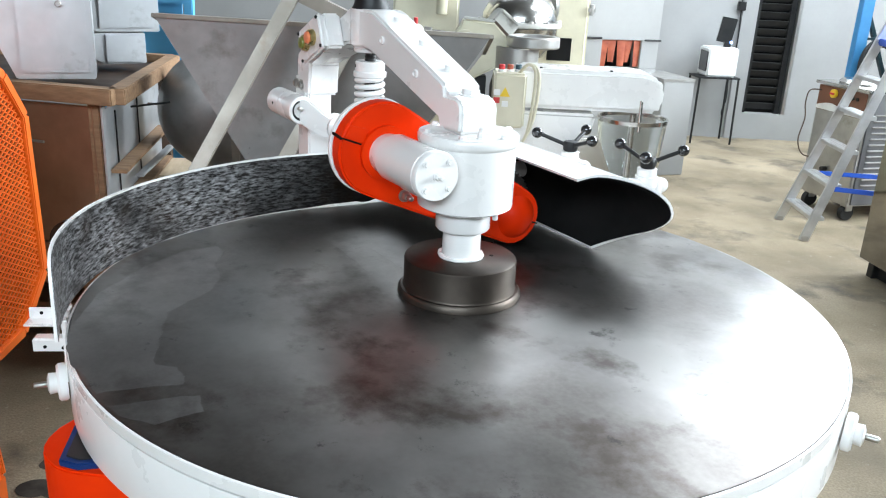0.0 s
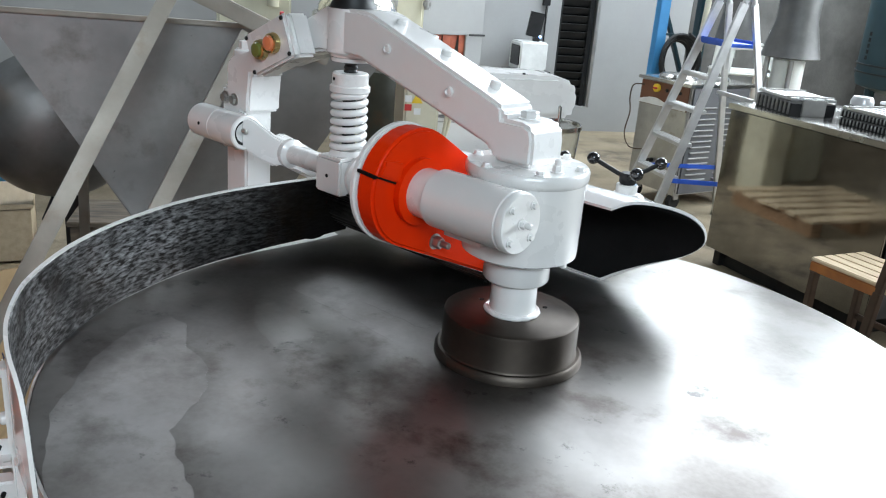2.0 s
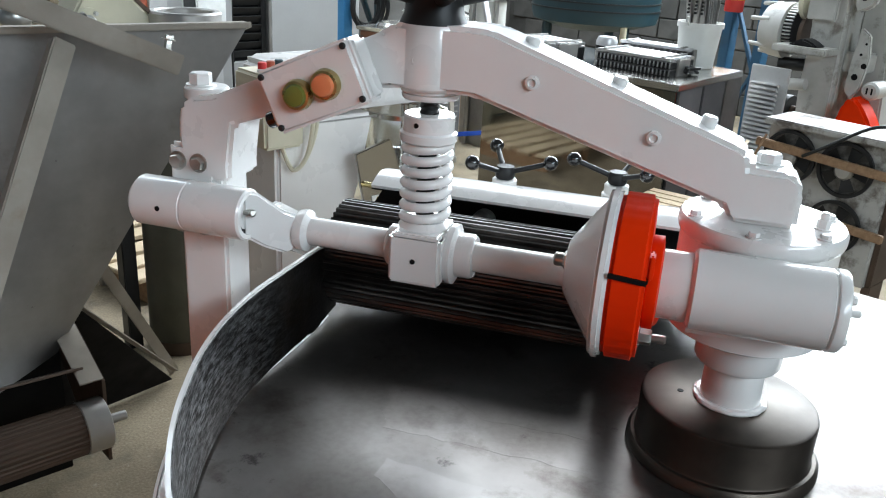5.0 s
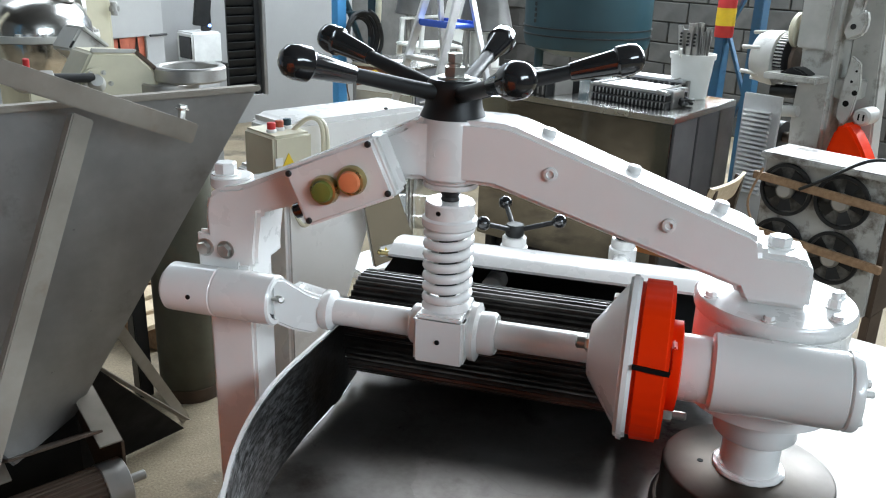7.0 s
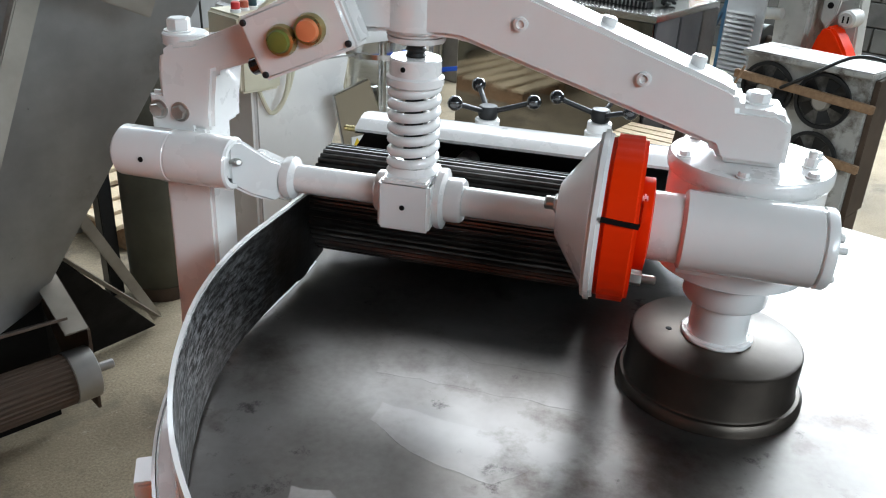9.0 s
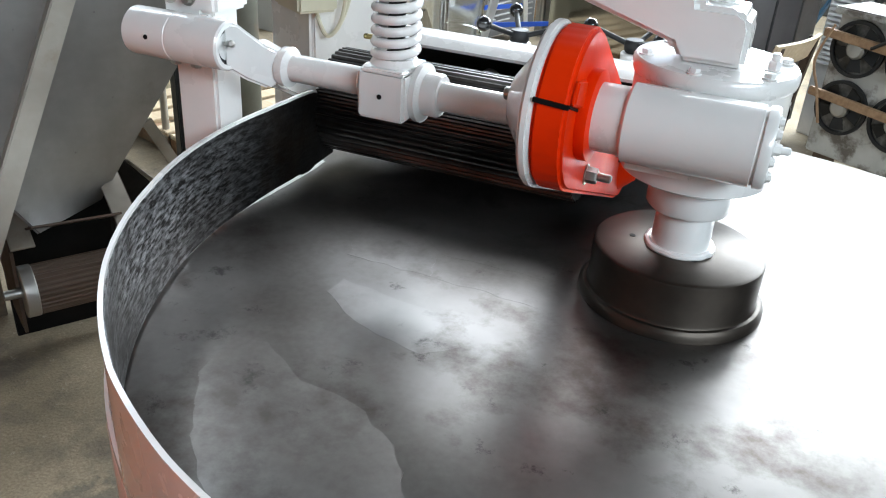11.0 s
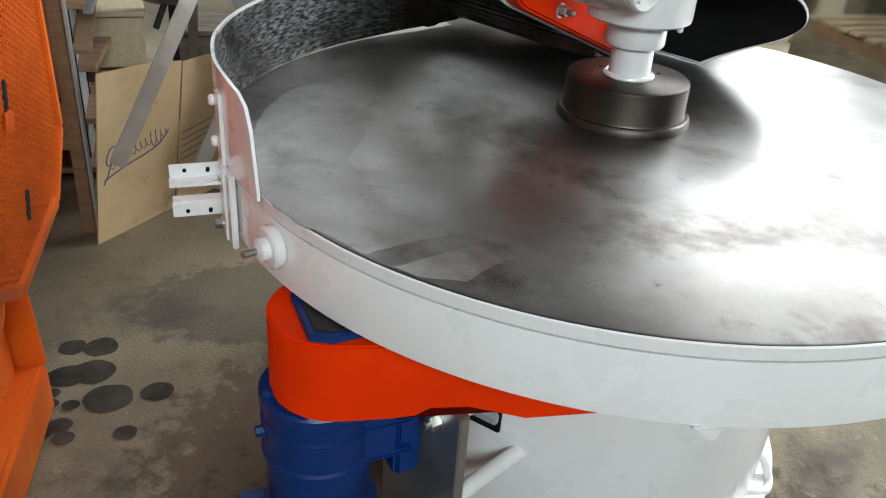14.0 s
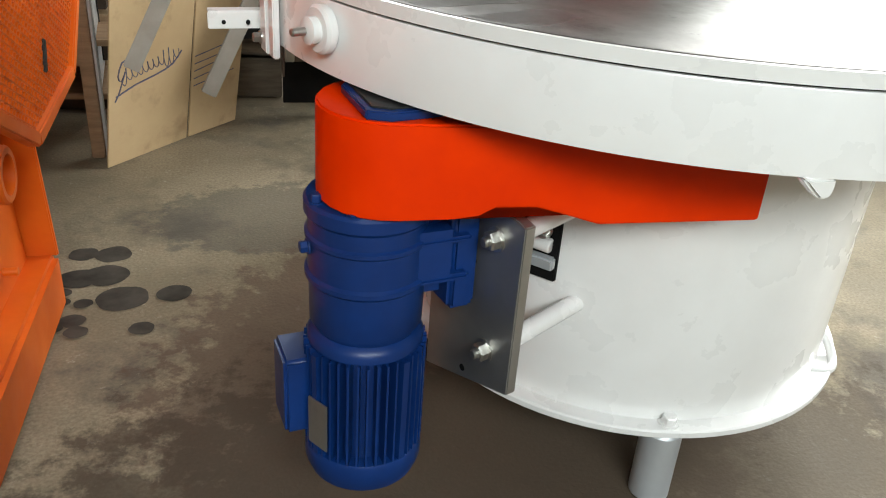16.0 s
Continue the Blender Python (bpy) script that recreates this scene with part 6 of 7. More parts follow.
# ---- aluminium step ladder ----
ld = thing("step_ladder", (2.14, 3.45, 0), 0, "aluminium step ladder with a blue top tray and blue straps", "ladder")
RAILS = [((0.0, 0.25), (0.3, -0.105)), ((-0.01, -0.19), (0.3, 0.012))]


def rail_at(i, z):
    (fx, fy), (sx, sy) = RAILS[i]
    return Vector((fx + sx * z, fy + sy * z, z))


BACK = [Vector((0.71, 0.17, 0.0)), Vector((0.72, -0.4, 0.0))]
for i in (0, 1):
    part("rail", beam(B(), rail_at(i, 0.0), rail_at(i, 1.40), 0.022, 0.055, (1, 0, 0), 0.003), ALU, ld)
    part("rail_foot", box(B(), rail_at(i, 0.016), (0.045, 0.03, 0.03), bev=0.004), STEEL, ld)
    top = rail_at(i, 1.40)
    bend = top + Vector((0.035, 0, 0.035))
    part("rail_bend", hose(B(), [top, top + Vector((0.012, 0, 0.025)), bend, top + Vector((0.058, 0, 0.022)), top + Vector((0.068, 0, -0.01))], 0.018, 12), ALU, ld)
    part("back_rail", beam(B(), BACK[i], top + Vector((0.068, 0, 0.0)), 0.022, 0.04, (1, 0, 0), 0.003), ALU, ld)
    part("rail_foot", box(B(), BACK[i] + Vector((0, 0, 0.02)), (0.05, 0.03, 0.04), bev=0.004), STEEL, ld)
for z in (0.14, 0.345, 0.55, 0.755, 0.955):
    step = part("step", beam(B(), rail_at(0, z) + Vector((0.02, 0, 0)), rail_at(1, z) + Vector((0.02, 0, 0)), 0.085, 0.024, bev=0.003), ALU, ld)
    for k in range(3):
        part("tread_rib", beam(B(), rail_at(0, z) + Vector((-0.006 + 0.025 * k, -0.015, 0.013)), rail_at(1, z) + Vector((-0.006 + 0.025 * k, 0.015, 0.013)), 0.006, 0.003, bev=0), ALU, step)
part("cross_rail", beam(B(), BACK[0].lerp(rail_at(0, 1.4), 0.6), BACK[1].lerp(rail_at(1, 1.4), 0.6), 0.02, 0.025, bev=0.002), ALU, ld)
a, b = rail_at(0, 1.155), rail_at(1, 1.155)
tray = part("top_tray", box(B(), (a + b) / 2 + Vector((0.10, 0, 0)), (0.2, 0.29, 0.022), bev=0.006), BLUE_PLASTIC, ld, "blue plastic tray")
for dx in (0.005, 0.2):
    part("tray_lip", box(B(), (a + b) / 2 + Vector((dx, 0, 0.014)), (0.014, 0.3, 0.03), bev=0.004), BLUE_PLASTIC, tray)
for i, z in ((0, 0.335), (1, 0.33)):
    back = BACK[i].lerp(rail_at(i, 1.4), z / 1.4)
    part("blue_strap", beam(B(), rail_at(i, z), back, 0.006, 0.028, bev=0.001), BLUE_PLASTIC, ld)

# ---- chocolate machine on castors behind the ladder ----
fz = thing("batch_machine", (2.79, 4.02, 0), 16.5, "stainless machine with a louvred side and brown control panel", "machine")
part("body", box(B(), (0, 0, 0.475), (0.60, 0.46, 0.73), bev=0.008), STEEL, fz)
part("top", box(B(), (0, 0, 0.851), (0.64, 0.5, 0.022), bev=0.005), STAINLESS, fz)
pnl = part("control_panel", box(B(), (-0.302, 0.0, 0.755), (0.01, 0.44, 0.16), bev=0.003), PANEL_BROWN, fz, "brown printed control panel")
wave = [(-0.215, 0.678)] + [(-0.215 + 0.043 * i, 0.712 - 0.016 * math.sin(i * 0.75 - 0.6)) for i in range(11)] + [(0.215, 0.678)]
part("panel_stripe", prism(B(), wave, lambda p, q, d: (-0.3085 + d, p, q), 0.002, 0), WHITE_LABEL, pnl, "white wave print")
part("main_switch", rod(B(), (-0.307, 0.06, 0.795), (-0.33, 0.06, 0.795), 0.028, seg=20), YELLOW, pnl)
part("switch_key", box(B(), (-0.335, 0.06, 0.795), (0.012, 0.036, 0.012), bev=0.002), RED_LABEL, pnl)
for i in range(4):
    part("knob", rod(B(), (-0.307, -0.03 - 0.04 * i, 0.79), (-0.318, -0.03 - 0.04 * i, 0.79), 0.012, seg=12), DULL_BLACK, pnl)
side = part("side_panel", box(B(), (0.0, -0.232, 0.475), (0.55, 0.012, 0.72), bev=0.003), PANEL_GREY, fz, "dark grey louvred side panel")
for i in range(14):
    for x in (-0.135, 0.135):
        part("louvre", box(B(), (x, -0.242, 0.21 + 0.038 * i), (0.2, 0.012, 0.009), (30, 0, 0), 0.002), HOPPER, side)
part("power_cord", hose(B(), [(-0.3, 0.19, 0.8), (-0.36, 0.24, 0.79), (-0.37, 0.25, 0.7), (-0.36, 0.24, 0.6), (-0.375, 0.25, 0.45), (-0.36, 0.2, 0.36), (-0.32, 0.1, 0.36)], 0.0045, 8), RUST, fz, "brown power cord")
part("drain_tap", rod(B(), (-0.3, 0.02, 0.3), (-0.34, 0.02, 0.3), 0.016, seg=14), DULL_BLACK, fz)
for x, y in ((-0.25, -0.18), (0.25, -0.18), (-0.25, 0.18), (0.25, 0.18)):
    wheel = part("castor", rod(B(), (x, y - 0.02, 0.05), (x, y + 0.02, 0.05), 0.05, seg=20), DULL_BLACK, fz)
    part("castor_fork", box(B(), (x, y, 0.09), (0.05, 0.06, 0.05), bev=0.003), STEEL, wheel)
part("base_rail", box(B(), (0, 0, 0.115), (0.6, 0.46, 0.02), bev=0.003), STEEL, fz)
for x, y, r_ in ((-0.12, 0.06, 0.13), (0.15, -0.02, 0.1)):
    part("round_lid", lathe(B(), [(0, 0.86), (r_, 0.86), (r_ + 0.006, 0.872), (r_ - 0.012, 0.89), (0, 0.895)], (x, y, 0), (0, 0, 1), 36), STAINLESS, fz)

# white plastic chair standing on a crate behind the machine
wc = thing("plastic_chair", (3.62, 4.75, 0.40), -108, "white moulded plastic chair with a tall rounded back", "chair")
part("seat", box(B(), (0, 0, 0.45), (0.42, 0.42, 0.025), bev=0.01, seg=3), BUCKET, wc)
part("backrest", sheet(B(), [[((i / 8 - 0.5) * (0.40 - 0.05 * (j / 6) ** 3), 0.2 + 0.05 * j / 6 + 0.03 * math.cos(math.pi * (i / 8 - 0.5)), 0.48 + 0.36 * j / 6 - 0.05 * (j == 6) * (2 * i / 8 - 1) ** 2) for j in range(7)] for i in range(9)], 0.006), BUCKET, wc)
for x in (-0.19, 0.19):
    for y in (-0.18, 0.19):
        part("leg", beam(B(), (x, y, 0.44), (x * 1.15, y * 1.15, 0.0), 0.04, 0.035, (1, 0, 0), 0.006), BUCKET, wc)
    part("armrest", beam(B(), (x * 1.1, -0.17, 0.64), (x * 1.05, 0.21, 0.66), 0.045, 0.02, bev=0.006), BUCKET, wc)
    part("arm_post", beam(B(), (x * 1.1, -0.16, 0.45), (x * 1.1, -0.15, 0.64), 0.035, 0.03, (1, 0, 0), 0.005), BUCKET, wc)
crate("wooden_crate", (3.62, 4.75, 0.0), (0.6, 0.6, 0.38), WOOD, -18, "low brown wooden crate under the plastic chair")

# ---- stainless bench with moulds and bucket ----
bn = thing("steel_bench", (2.64, 2.235, 0), 8, "long stainless bench with a mirror-like front panel", "bench")


def BL(x, y, z):
    return (x - 2.72, y - 2.2, z)


part("top", box(B(), BL(2.72, 2.2, 0.885), (0.745, 1.11, 0.03), bev=0.004), STAINLESS, bn)
part("front_panel", box(B(), BL(2.365, 2.2, 0.48), (0.012, 1.08, 0.77), bev=0.002), MIRROR_SHEET, bn)
for x in (2.53, 2.8, 3.04):
    part("end_panel", box(B(), BL(x, 1.668, 0.48), (0.25 if x < 3 else 0.2, 0.012, 0.77), bev=0.003), PANEL_GREY if x < 3 else HOPPER, bn)
part("end_panel", box(B(), BL(2.72, 2.732, 0.48), (0.7, 0.012, 0.77), bev=0.003), STAINLESS, bn)
for x, y in ((2.42, 1.72), (2.42, 2.68), (3.05, 1.72), (3.05, 2.68)):
    part("foot", box(B(), BL(x, y, 0.04), (0.05, 0.05, 0.08), bev=0.003), DULL_BLACK, bn)
part("plinth", box(B(), BL(2.74, 2.2, 0.05), (0.62, 0.96, 0.1), bev=0.003), DULL_BLACK, bn)
# added black filler paints the shade seen between the bench panels
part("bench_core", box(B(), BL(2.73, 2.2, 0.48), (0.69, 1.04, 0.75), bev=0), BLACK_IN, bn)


def mould_tray(at, rz, n, size, tiers, label):
    """Ribbed mould trays in tiers; a black inner block paints their dark gaps."""
    ob = thing("mould_tray", at, rz, label, "mould tray", "mould trays on the bench")
    w, d, h = size
    for t in range(tiers):
        z = h * t
        # black block: the shade between the ribs is put into its colour
        part("core", box(B(), (0, 0, z + h * 0.4), (w * 0.98, d * 0.94, h * 0.8), bev=0.002), DULL_BLACK, ob)
        for i in range(n):
            part("rib", box(B(), (-w / 2 + w * (i + 0.5) / n, 0, z + h * 0.5), (w / n * 0.3, d, h * 0.86), bev=0.003, seg=1), HOPPER, ob)
    bars = max(2, round(d / 0.065))
    for i in range(bars):
        y = d * ((i + 0.5) / bars - 0.5)
        part("mould_bar", box(B(), (0.004 * (i % 2), y, h * tiers + 0.006), (w * (1.0 - 0.03 * (i % 2)), d / bars * 0.74, 0.014), (0, 0, 0.8 * (i % 3) - 0.8), 0.003), LIGHT_SHEET if i % 3 else ALU, ob)
    for x in (-w * 0.38, w * 0.38):
        part("cross_bar", box(B(), (x, 0, h * tiers + 0.016), (0.014, d, 0.008), bev=0.002), STEEL, ob)
    for x in (-w * 0.5, w * 0.5):
        part("end_clamp", box(B(), (x, 0, h * tiers * 0.55), (0.012, d * 0.5, h * tiers * 1.1), bev=0.003), STEEL, ob)
    return ob


mould_tray((2.585, 2.0, 0.9), 96, 20, (0.42, 0.24, 0.036), 2, "stacked ribbed aluminium mould trays on the bench")
mould_tray((2.82, 2.08, 0.9), 98, 13, (0.40, 0.14, 0.045), 2, "row of aluminium moulds at the back of the bench")
mould_tray((2.44, 2.52, 0.9), 84, 9, (0.34, 0.26, 0.075), 1, "aluminium mould rack with deep dark gaps")
rng = random.Random(31)
pts = [(2.65 + rng.uniform(-0.05, 0.05), 1.80 + rng.uniform(-0.045, 0.045), 0.912 + rng.uniform(0, 0.028)) for i in range(34)]
solid("wire_belt", hose(B(), pts, 0.008, 6, 3), DULL_BLACK, "dark tangled wire belt lying on the bench", "wire belt")
sm = thing("small_motor", (2.64, 2.28, 0.9), 0, "small old grey motor on the mould trays", "motor")
part("stand", box(B(), (0, 0, 0.025), (0.07, 0.09, 0.05), bev=0.004), STEEL, sm)
part("shell", lathe(B(), [(0, 0.05), (0.05, 0.05), (0.055, 0.06), (0.055, 0.1), (0.045, 0.12), (0, 0.125)], (0, 0, 0.0), (0, 0, 1), 28), LIGHT_SHEET, sm)
part("band", lathe(B(), [(0.05, 0.06), (0.057, 0.06), (0.057, 0.078), (0.05, 0.078)], (0, 0, 0), (0, 0, 1), 28, closed=True), DULL_BLACK, sm)
bk = thing("plastic_bucket", (2.93, 1.93, 0.9), 0, "white plastic bucket full of perforated metal strips", "bucket")
part("pail", lathe(B(), [(0, 0), (0.085, 0), (0.09, 0.005), (0.108, 0.2), (0.116, 0.2), (0.116, 0.225), (0.108, 0.225), (0.104, 0.2), (0.085, 0.01), (0, 0.008)], (0, 0, 0), (0, 0, 1), 40), BUCKET, bk)
rng = random.Random(8)
for i in range(18):
    a, b = -0.055 + 0.02 * (i % 6) + rng.uniform(-0.004, 0.004), -0.04 + 0.04 * (i // 6)
    strip = part("metal_strip", box(B(), (a, b, 0.215 + rng.uniform(-0.02, 0.03)), (0.006, 0.034, 0.27), (rng.uniform(-7, 7), rng.uniform(-5, 5) + a * 60, rng.uniform(-20, 20)), 0.001), STEEL, bk)
    if i % 6 in (0, 3):
        for k in range(4):
            part("punched_hole", rod(B(), (a - 0.0045 + a * 0.25, b, 0.27 + 0.018 * k), (a + 0.0045 + a * 0.25, b, 0.27 + 0.018 * k), 0.006, seg=8, bev=0), DULL_BLACK, strip)
part("handle", hose(B(), [(-0.115, 0, 0.215), (-0.15, -0.02, 0.235), (-0.17, -0.03, 0.26)], 0.006, 8), BUCKET, bk)

# grey funnel doser beyond the bench
fn = thing("funnel_doser", (3.43, 3.93, 0), 0, "grey steel cone funnel over a white drum on a post", "doser")
part("post", rod(B(), (-0.15, 0.04, 0), (-0.15, 0.04, 1.08), 0.019, seg=14), STEEL, fn)
part("stand", box(B(), (0, 0, 0.395), (0.26, 0.26, 0.79), bev=0.008), STEEL, fn)
part("drum", lathe(B(), [(0, 0.79), (0.1, 0.79), (0.108, 0.8), (0.108, 1.03), (0.1, 1.037), (0, 1.037)], (0, 0, 0), (0, 0, 1), 32), BUCKET, fn, "white plastic drum")
part("cone", lathe(B(), [(0.19, 1.05), (0.198, 1.057), (0.138, 1.305), (0.138, 1.63), (0.132, 1.63), (0.132, 1.305), (0.186, 1.057)], (0, 0, 0), (0, 0, 1), 32, closed=True), FUNNEL, fn)
part("cone_bracket", beam(B(), (-0.18, 0.0, 1.066), (0.18, 0.0, 1.066), 0.036, 0.015, bev=0.002), STEEL, fn)
part("stem", rod(B(), (-0.07, -0.12, 0.79), (-0.07, -0.12, 1.04), 0.017, seg=12), STEEL, fn)

fb = thing("funnel_doser", (3.71, 5.05, 0), 20, "grey steel funnel on a bare post behind the machine", "doser")
part("cone", lathe(B(), [(0.15, 1.07), (0.157, 1.076), (0.12, 1.3), (0.12, 1.75), (0.115, 1.75), (0.115, 1.3), (0.148, 1.078)], (0, 0, 0), (0, 0, 1), 32, closed=True), FUNNEL, fb)
part("post", rod(B(), (0.05, 0.08, 0), (0.05, 0.08, 1.3), 0.022, seg=14), STEEL, fb)
part("base_plate", box(B(), (0.05, 0.08, 0.008), (0.24, 0.24, 0.016), bev=0.003), STEEL, fb)
part("neck", rod(B(), (0, 0, 0.93), (0, 0, 1.09), 0.035, seg=18), STEEL, fb)
part("cone_bracket", beam(B(), (0.05, 0.09, 1.2), (0.0, 0.0, 1.2), 0.03, 0.03, bev=0.002), STEEL, fb)
lt = thing("leaning_tube", (3.62, 5.47, 0), 0, "pale cream tube leaning on the blue post", "tube")
part("tube", rod(B(), (0, 0, 0), (0.1, 0, 2.3), 0.027, seg=18), CREAM, lt)
for z in (0.02, 2.25):
    part("tube_cap", rod(B(), (0.1 * z / 2.3, 0, z), (0.1 * (z + 0.04) / 2.3, 0, z + 0.04), 0.03, seg=18), WHITE_LABEL, lt)

# ---- far side: tank, column, block wall, white machine ----
tk = thing("teal_tank", (4.95, 4.2, 0), 0, "big teal painted cylindrical tank", "tank")
part("shell", lathe(B(), [(0, 0.75), (0.3, 0.76), (0.52, 0.83), (0.54, 0.9), (0.54, 2.6), (0, 2.6)], (0, 0, 0), (0, 0, 1), 56), TEAL, tk)
for z in (0.93, 0.99):
    part("hoop", lathe(B(), [(0.54, 0), (0.55, 0.0), (0.55, 0.012), (0.54, 0.012)], (0, 0, z), (0, 0, 1), 56, closed=True), DULL_BLACK, tk)
for a in (0.3, 2.4, 4.5):
    part("leg", rod(B(), (0.4 * math.cos(a), 0.4 * math.sin(a), 0), (0.4 * math.cos(a), 0.4 * math.sin(a), 0.8), 0.04, seg=14), TEAL, tk)
for i in range(5):
    part("marking", box(B(), (-0.543, 0.12, 1.05 + 0.045 * i), (0.004, 0.02, 0.03), bev=0), DULL_BLACK, tk)
solid("wall_pipe", hose(B(), [(4.79, 3.76, 0.0), (4.79, 3.76, 0.75), (4.79, 3.76, 1.12), (4.77, 3.82, 1.2), (4.79, 3.76, 1.4), (4.79, 3.76, 2.4)], 0.028, 12), CREAM, "old cream pipe with a tap beside the tank", "pipe")
bc = thing("blue_column", (4.70, 2.64, 0), 0, "blue painted lattice steel column", "column")
for y in (-0.13, 0.13):
    part("chord", box(B(), (0, y, 2.25), (0.1, 0.07, 4.5), bev=0.004), DEEP_BLUE, bc)
for i in range(9):
    s = 1 if i % 2 else -1
    part("lacing", beam(B(), (0, -0.1 * s, 0.2 + 0.45 * i), (0, 0.1 * s, 0.65 + 0.45 * i), 0.02, 0.04, (1, 0, 0), 0.002), DEEP_BLUE, bc)
fe = thing("fire_extinguisher", (4.575, 2.70, 1.06), 0, "red fire extinguisher with a yellow label hung on the column", "fire extinguisher")
part("bottle", lathe(B(), [(0, 0), (0.06, 0), (0.065, 0.008), (0.065, 0.36), (0.03, 0.42), (0, 0.43)], (0, 0, 0), (0, 0, 1), 28), RED_LABEL, fe)
part("label", lathe(B(), [(0.0655, 0.08), (0.0662, 0.08), (0.0662, 0.2), (0.0655, 0.2)], (0, 0, 0), (0, 0, 1), 28, closed=True), YELLOW, fe)
bc2 = thing("blue_post", (3.27, 5.5, 0), 0, "blue painted steel post against the white wall", "post")
part("chord", box(B(), (0, 0, 2.25), (0.09, 0.09, 4.5), bev=0.004), SKYBLUE, bc2)
part("chord", box(B(), (0.42, 0.05, 2.25), (0.09, 0.09, 4.5), bev=0.004), TEAL, bc2)
for z in (0.5, 1.35, 2.2):
    part("brace", beam(B(), (0.04, 0.02, z + 0.75), (0.39, 0.04, z), 0.03, 0.05, (0, 1, 0), 0.002), TEAL, bc2)
part("hose_hook", beam(B(), (0.0, -0.02, 1.06), (0.22, -0.1, 1.06), 0.02, 0.02, bev=0.002), TEAL, bc2)
solid("hose_coil", hose(B(), [(3.42 + (0.12 + 0.0011 * i) * math.cos(i * 0.42), 5.43 - 0.0014 * i - 0.012 * math.sin(i * 1.1), 0.86 + (0.155 + 0.0011 * i) * math.sin(i * 0.42)) for i in range(64)], 0.018, 8, 3), DULL_BLACK, "black rubber hose coiled on the blue post", "hose")

wm = thing("white_press", (3.58, 1.5, 0.055), 0, "white enamelled old press with a gear wheel and red guard", "press")


def WM(y, z, d=0.0):
    return (d, y - 1.4, z)


part("plinth", box(B(), (0.12, -0.05, -0.0275), (0.4, 0.5, 0.055), bev=0.004), DULL_BLACK, wm)
part("frame", prism(B(), [(1.51, 1.75), (1.522, 1.27), (1.495, 1.1), (1.49, 0.94), (1.496, 0.74), (1.478, 0.5), (1.475, 0.0), (1.25, 0.0), (1.30, 0.56), (1.305, 1.03), (1.31, 1.29), (1.30, 1.75)], lambda p, q, d: WM(p, q, -0.02 + d), 0.3, 0.02, 3), OLD_WHITE, wm)
part("rear_web", prism(B(), [(1.31, 0.0), (1.31, 1.7), (1.19, 1.7), (1.15, 1.1), (1.11, 0.6), (1.06, 0.0)], lambda p, q, d: WM(p, q, 0.05 + d), 0.12, 0.01, 2), OLD_WHITE, wm)
plate = part("side_plate", prism(B(), [(1.24, 1.095), (1.19, 1.06), (1.172, 0.95), (1.19, 0.80), (1.226, 0.74), (1.262, 0.78), (1.262, 0.9)], lambda p, q, d: WM(p, q, -0.14 + d), 0.03, 0.006), OLD_WHITE, wm)
part("plate_stay", box(B(), WM(1.25, 0.92, -0.07), (0.13, 0.12, 0.1), bev=0.01), OLD_WHITE, wm)
for y, z, r in ((1.223, 0.855, 0.016), (1.19, 0.913, 0.014), (1.215, 0.967, 0.007), (1.2, 1.02, 0.006)):
    part("slot", rod(B(), WM(y, z, -0.1545), WM(y, z, -0.1565), r, seg=14, bev=0), BLACK_IN, plate)
rocker = part("rocker", prism(B(), [(1.297, 1.214), (1.26, 1.29), (1.2, 1.32), (1.18, 1.26), (1.195, 1.2), (1.266, 1.16)], lambda p, q, d: WM(p, q, -0.16 + d), 0.05, 0.012, 3), OLD_WHITE, wm)
part("rocker_pin", rod(B(), WM(1.245, 1.235, -0.05), WM(1.245, 1.235, -0.192), 0.014, seg=14), DULL_BLACK, rocker)
part("top_link", beam(B(), WM(1.25, 1.28, -0.16), WM(1.22, 1.72, -0.1), 0.05, 0.04, (1, 0, 0), 0.006), OLD_WHITE, wm)
part("bell_housing", lathe(B(), [(0, 0), (0.10, 0), (0.125, 0.012), (0.14, 0.05), (0.147, 0.12), (0.147, 0.14), (0.06, 0.145)], WM(1.77, 1.03, -0.08), (0, -1, 0), 40), OLD_WHITE, wm, "white ribbed bell housing")
for q in (0.5, 1.6, 2.7, 3.8, 4.9):
    part("housing_stud", rod(B(), WM(1.81, 1.03 + 0.125 * math.sin(q), -0.08 + 0.125 * math.cos(q)), WM(1.70, 1.03 + 0.135 * math.sin(q), -0.08 + 0.135 * math.cos(q)), 0.011, seg=12), OLD_WHITE, wm)
bm = lathe(B(), [(0, 0), (0.12, 0), (0.12, 0.05), (0, 0.05)], WM(1.625, 1.04, -0.08), (0, -1, 0), 48)
gw = part("gear_wheel", bm, DULL_BLACK, wm, "black toothed gear ring")
bm = B()
for i in range(44):
    q = 2 * math.pi * i / 44
    box(bm, WM(1.60, 1.04 + 0.124 * math.sin(q), -0.08 + 0.124 * math.cos(q)), (0.007, 0.045, 0.012), (0, 90 - math.degrees(q), 0), 0)
tagged(part("gear_tooth", bm, STEEL, gw), kind="stuff")
part("brake_disc", lathe(B(), [(0, 0), (0.08, 0), (0.09, 0.008), (0.09, 0.03), (0, 0.03)], WM(1.565, 1.19, -0.12), (0, -1, 0), 36), CREAM, wm)
part("inner_disc", lathe(B(), [(0, 0), (0.1, 0), (0.1, 0.02), (0, 0.02)], WM(1.55, 1.03, -0.08), (0, -1, 0), 36), RUST, wm)
tray = part("tray", box(B(), WM(1.46, 0.965, -0.25), (0.16, 0.28, 0.035), bev=0.006), OLD_WHITE, wm)
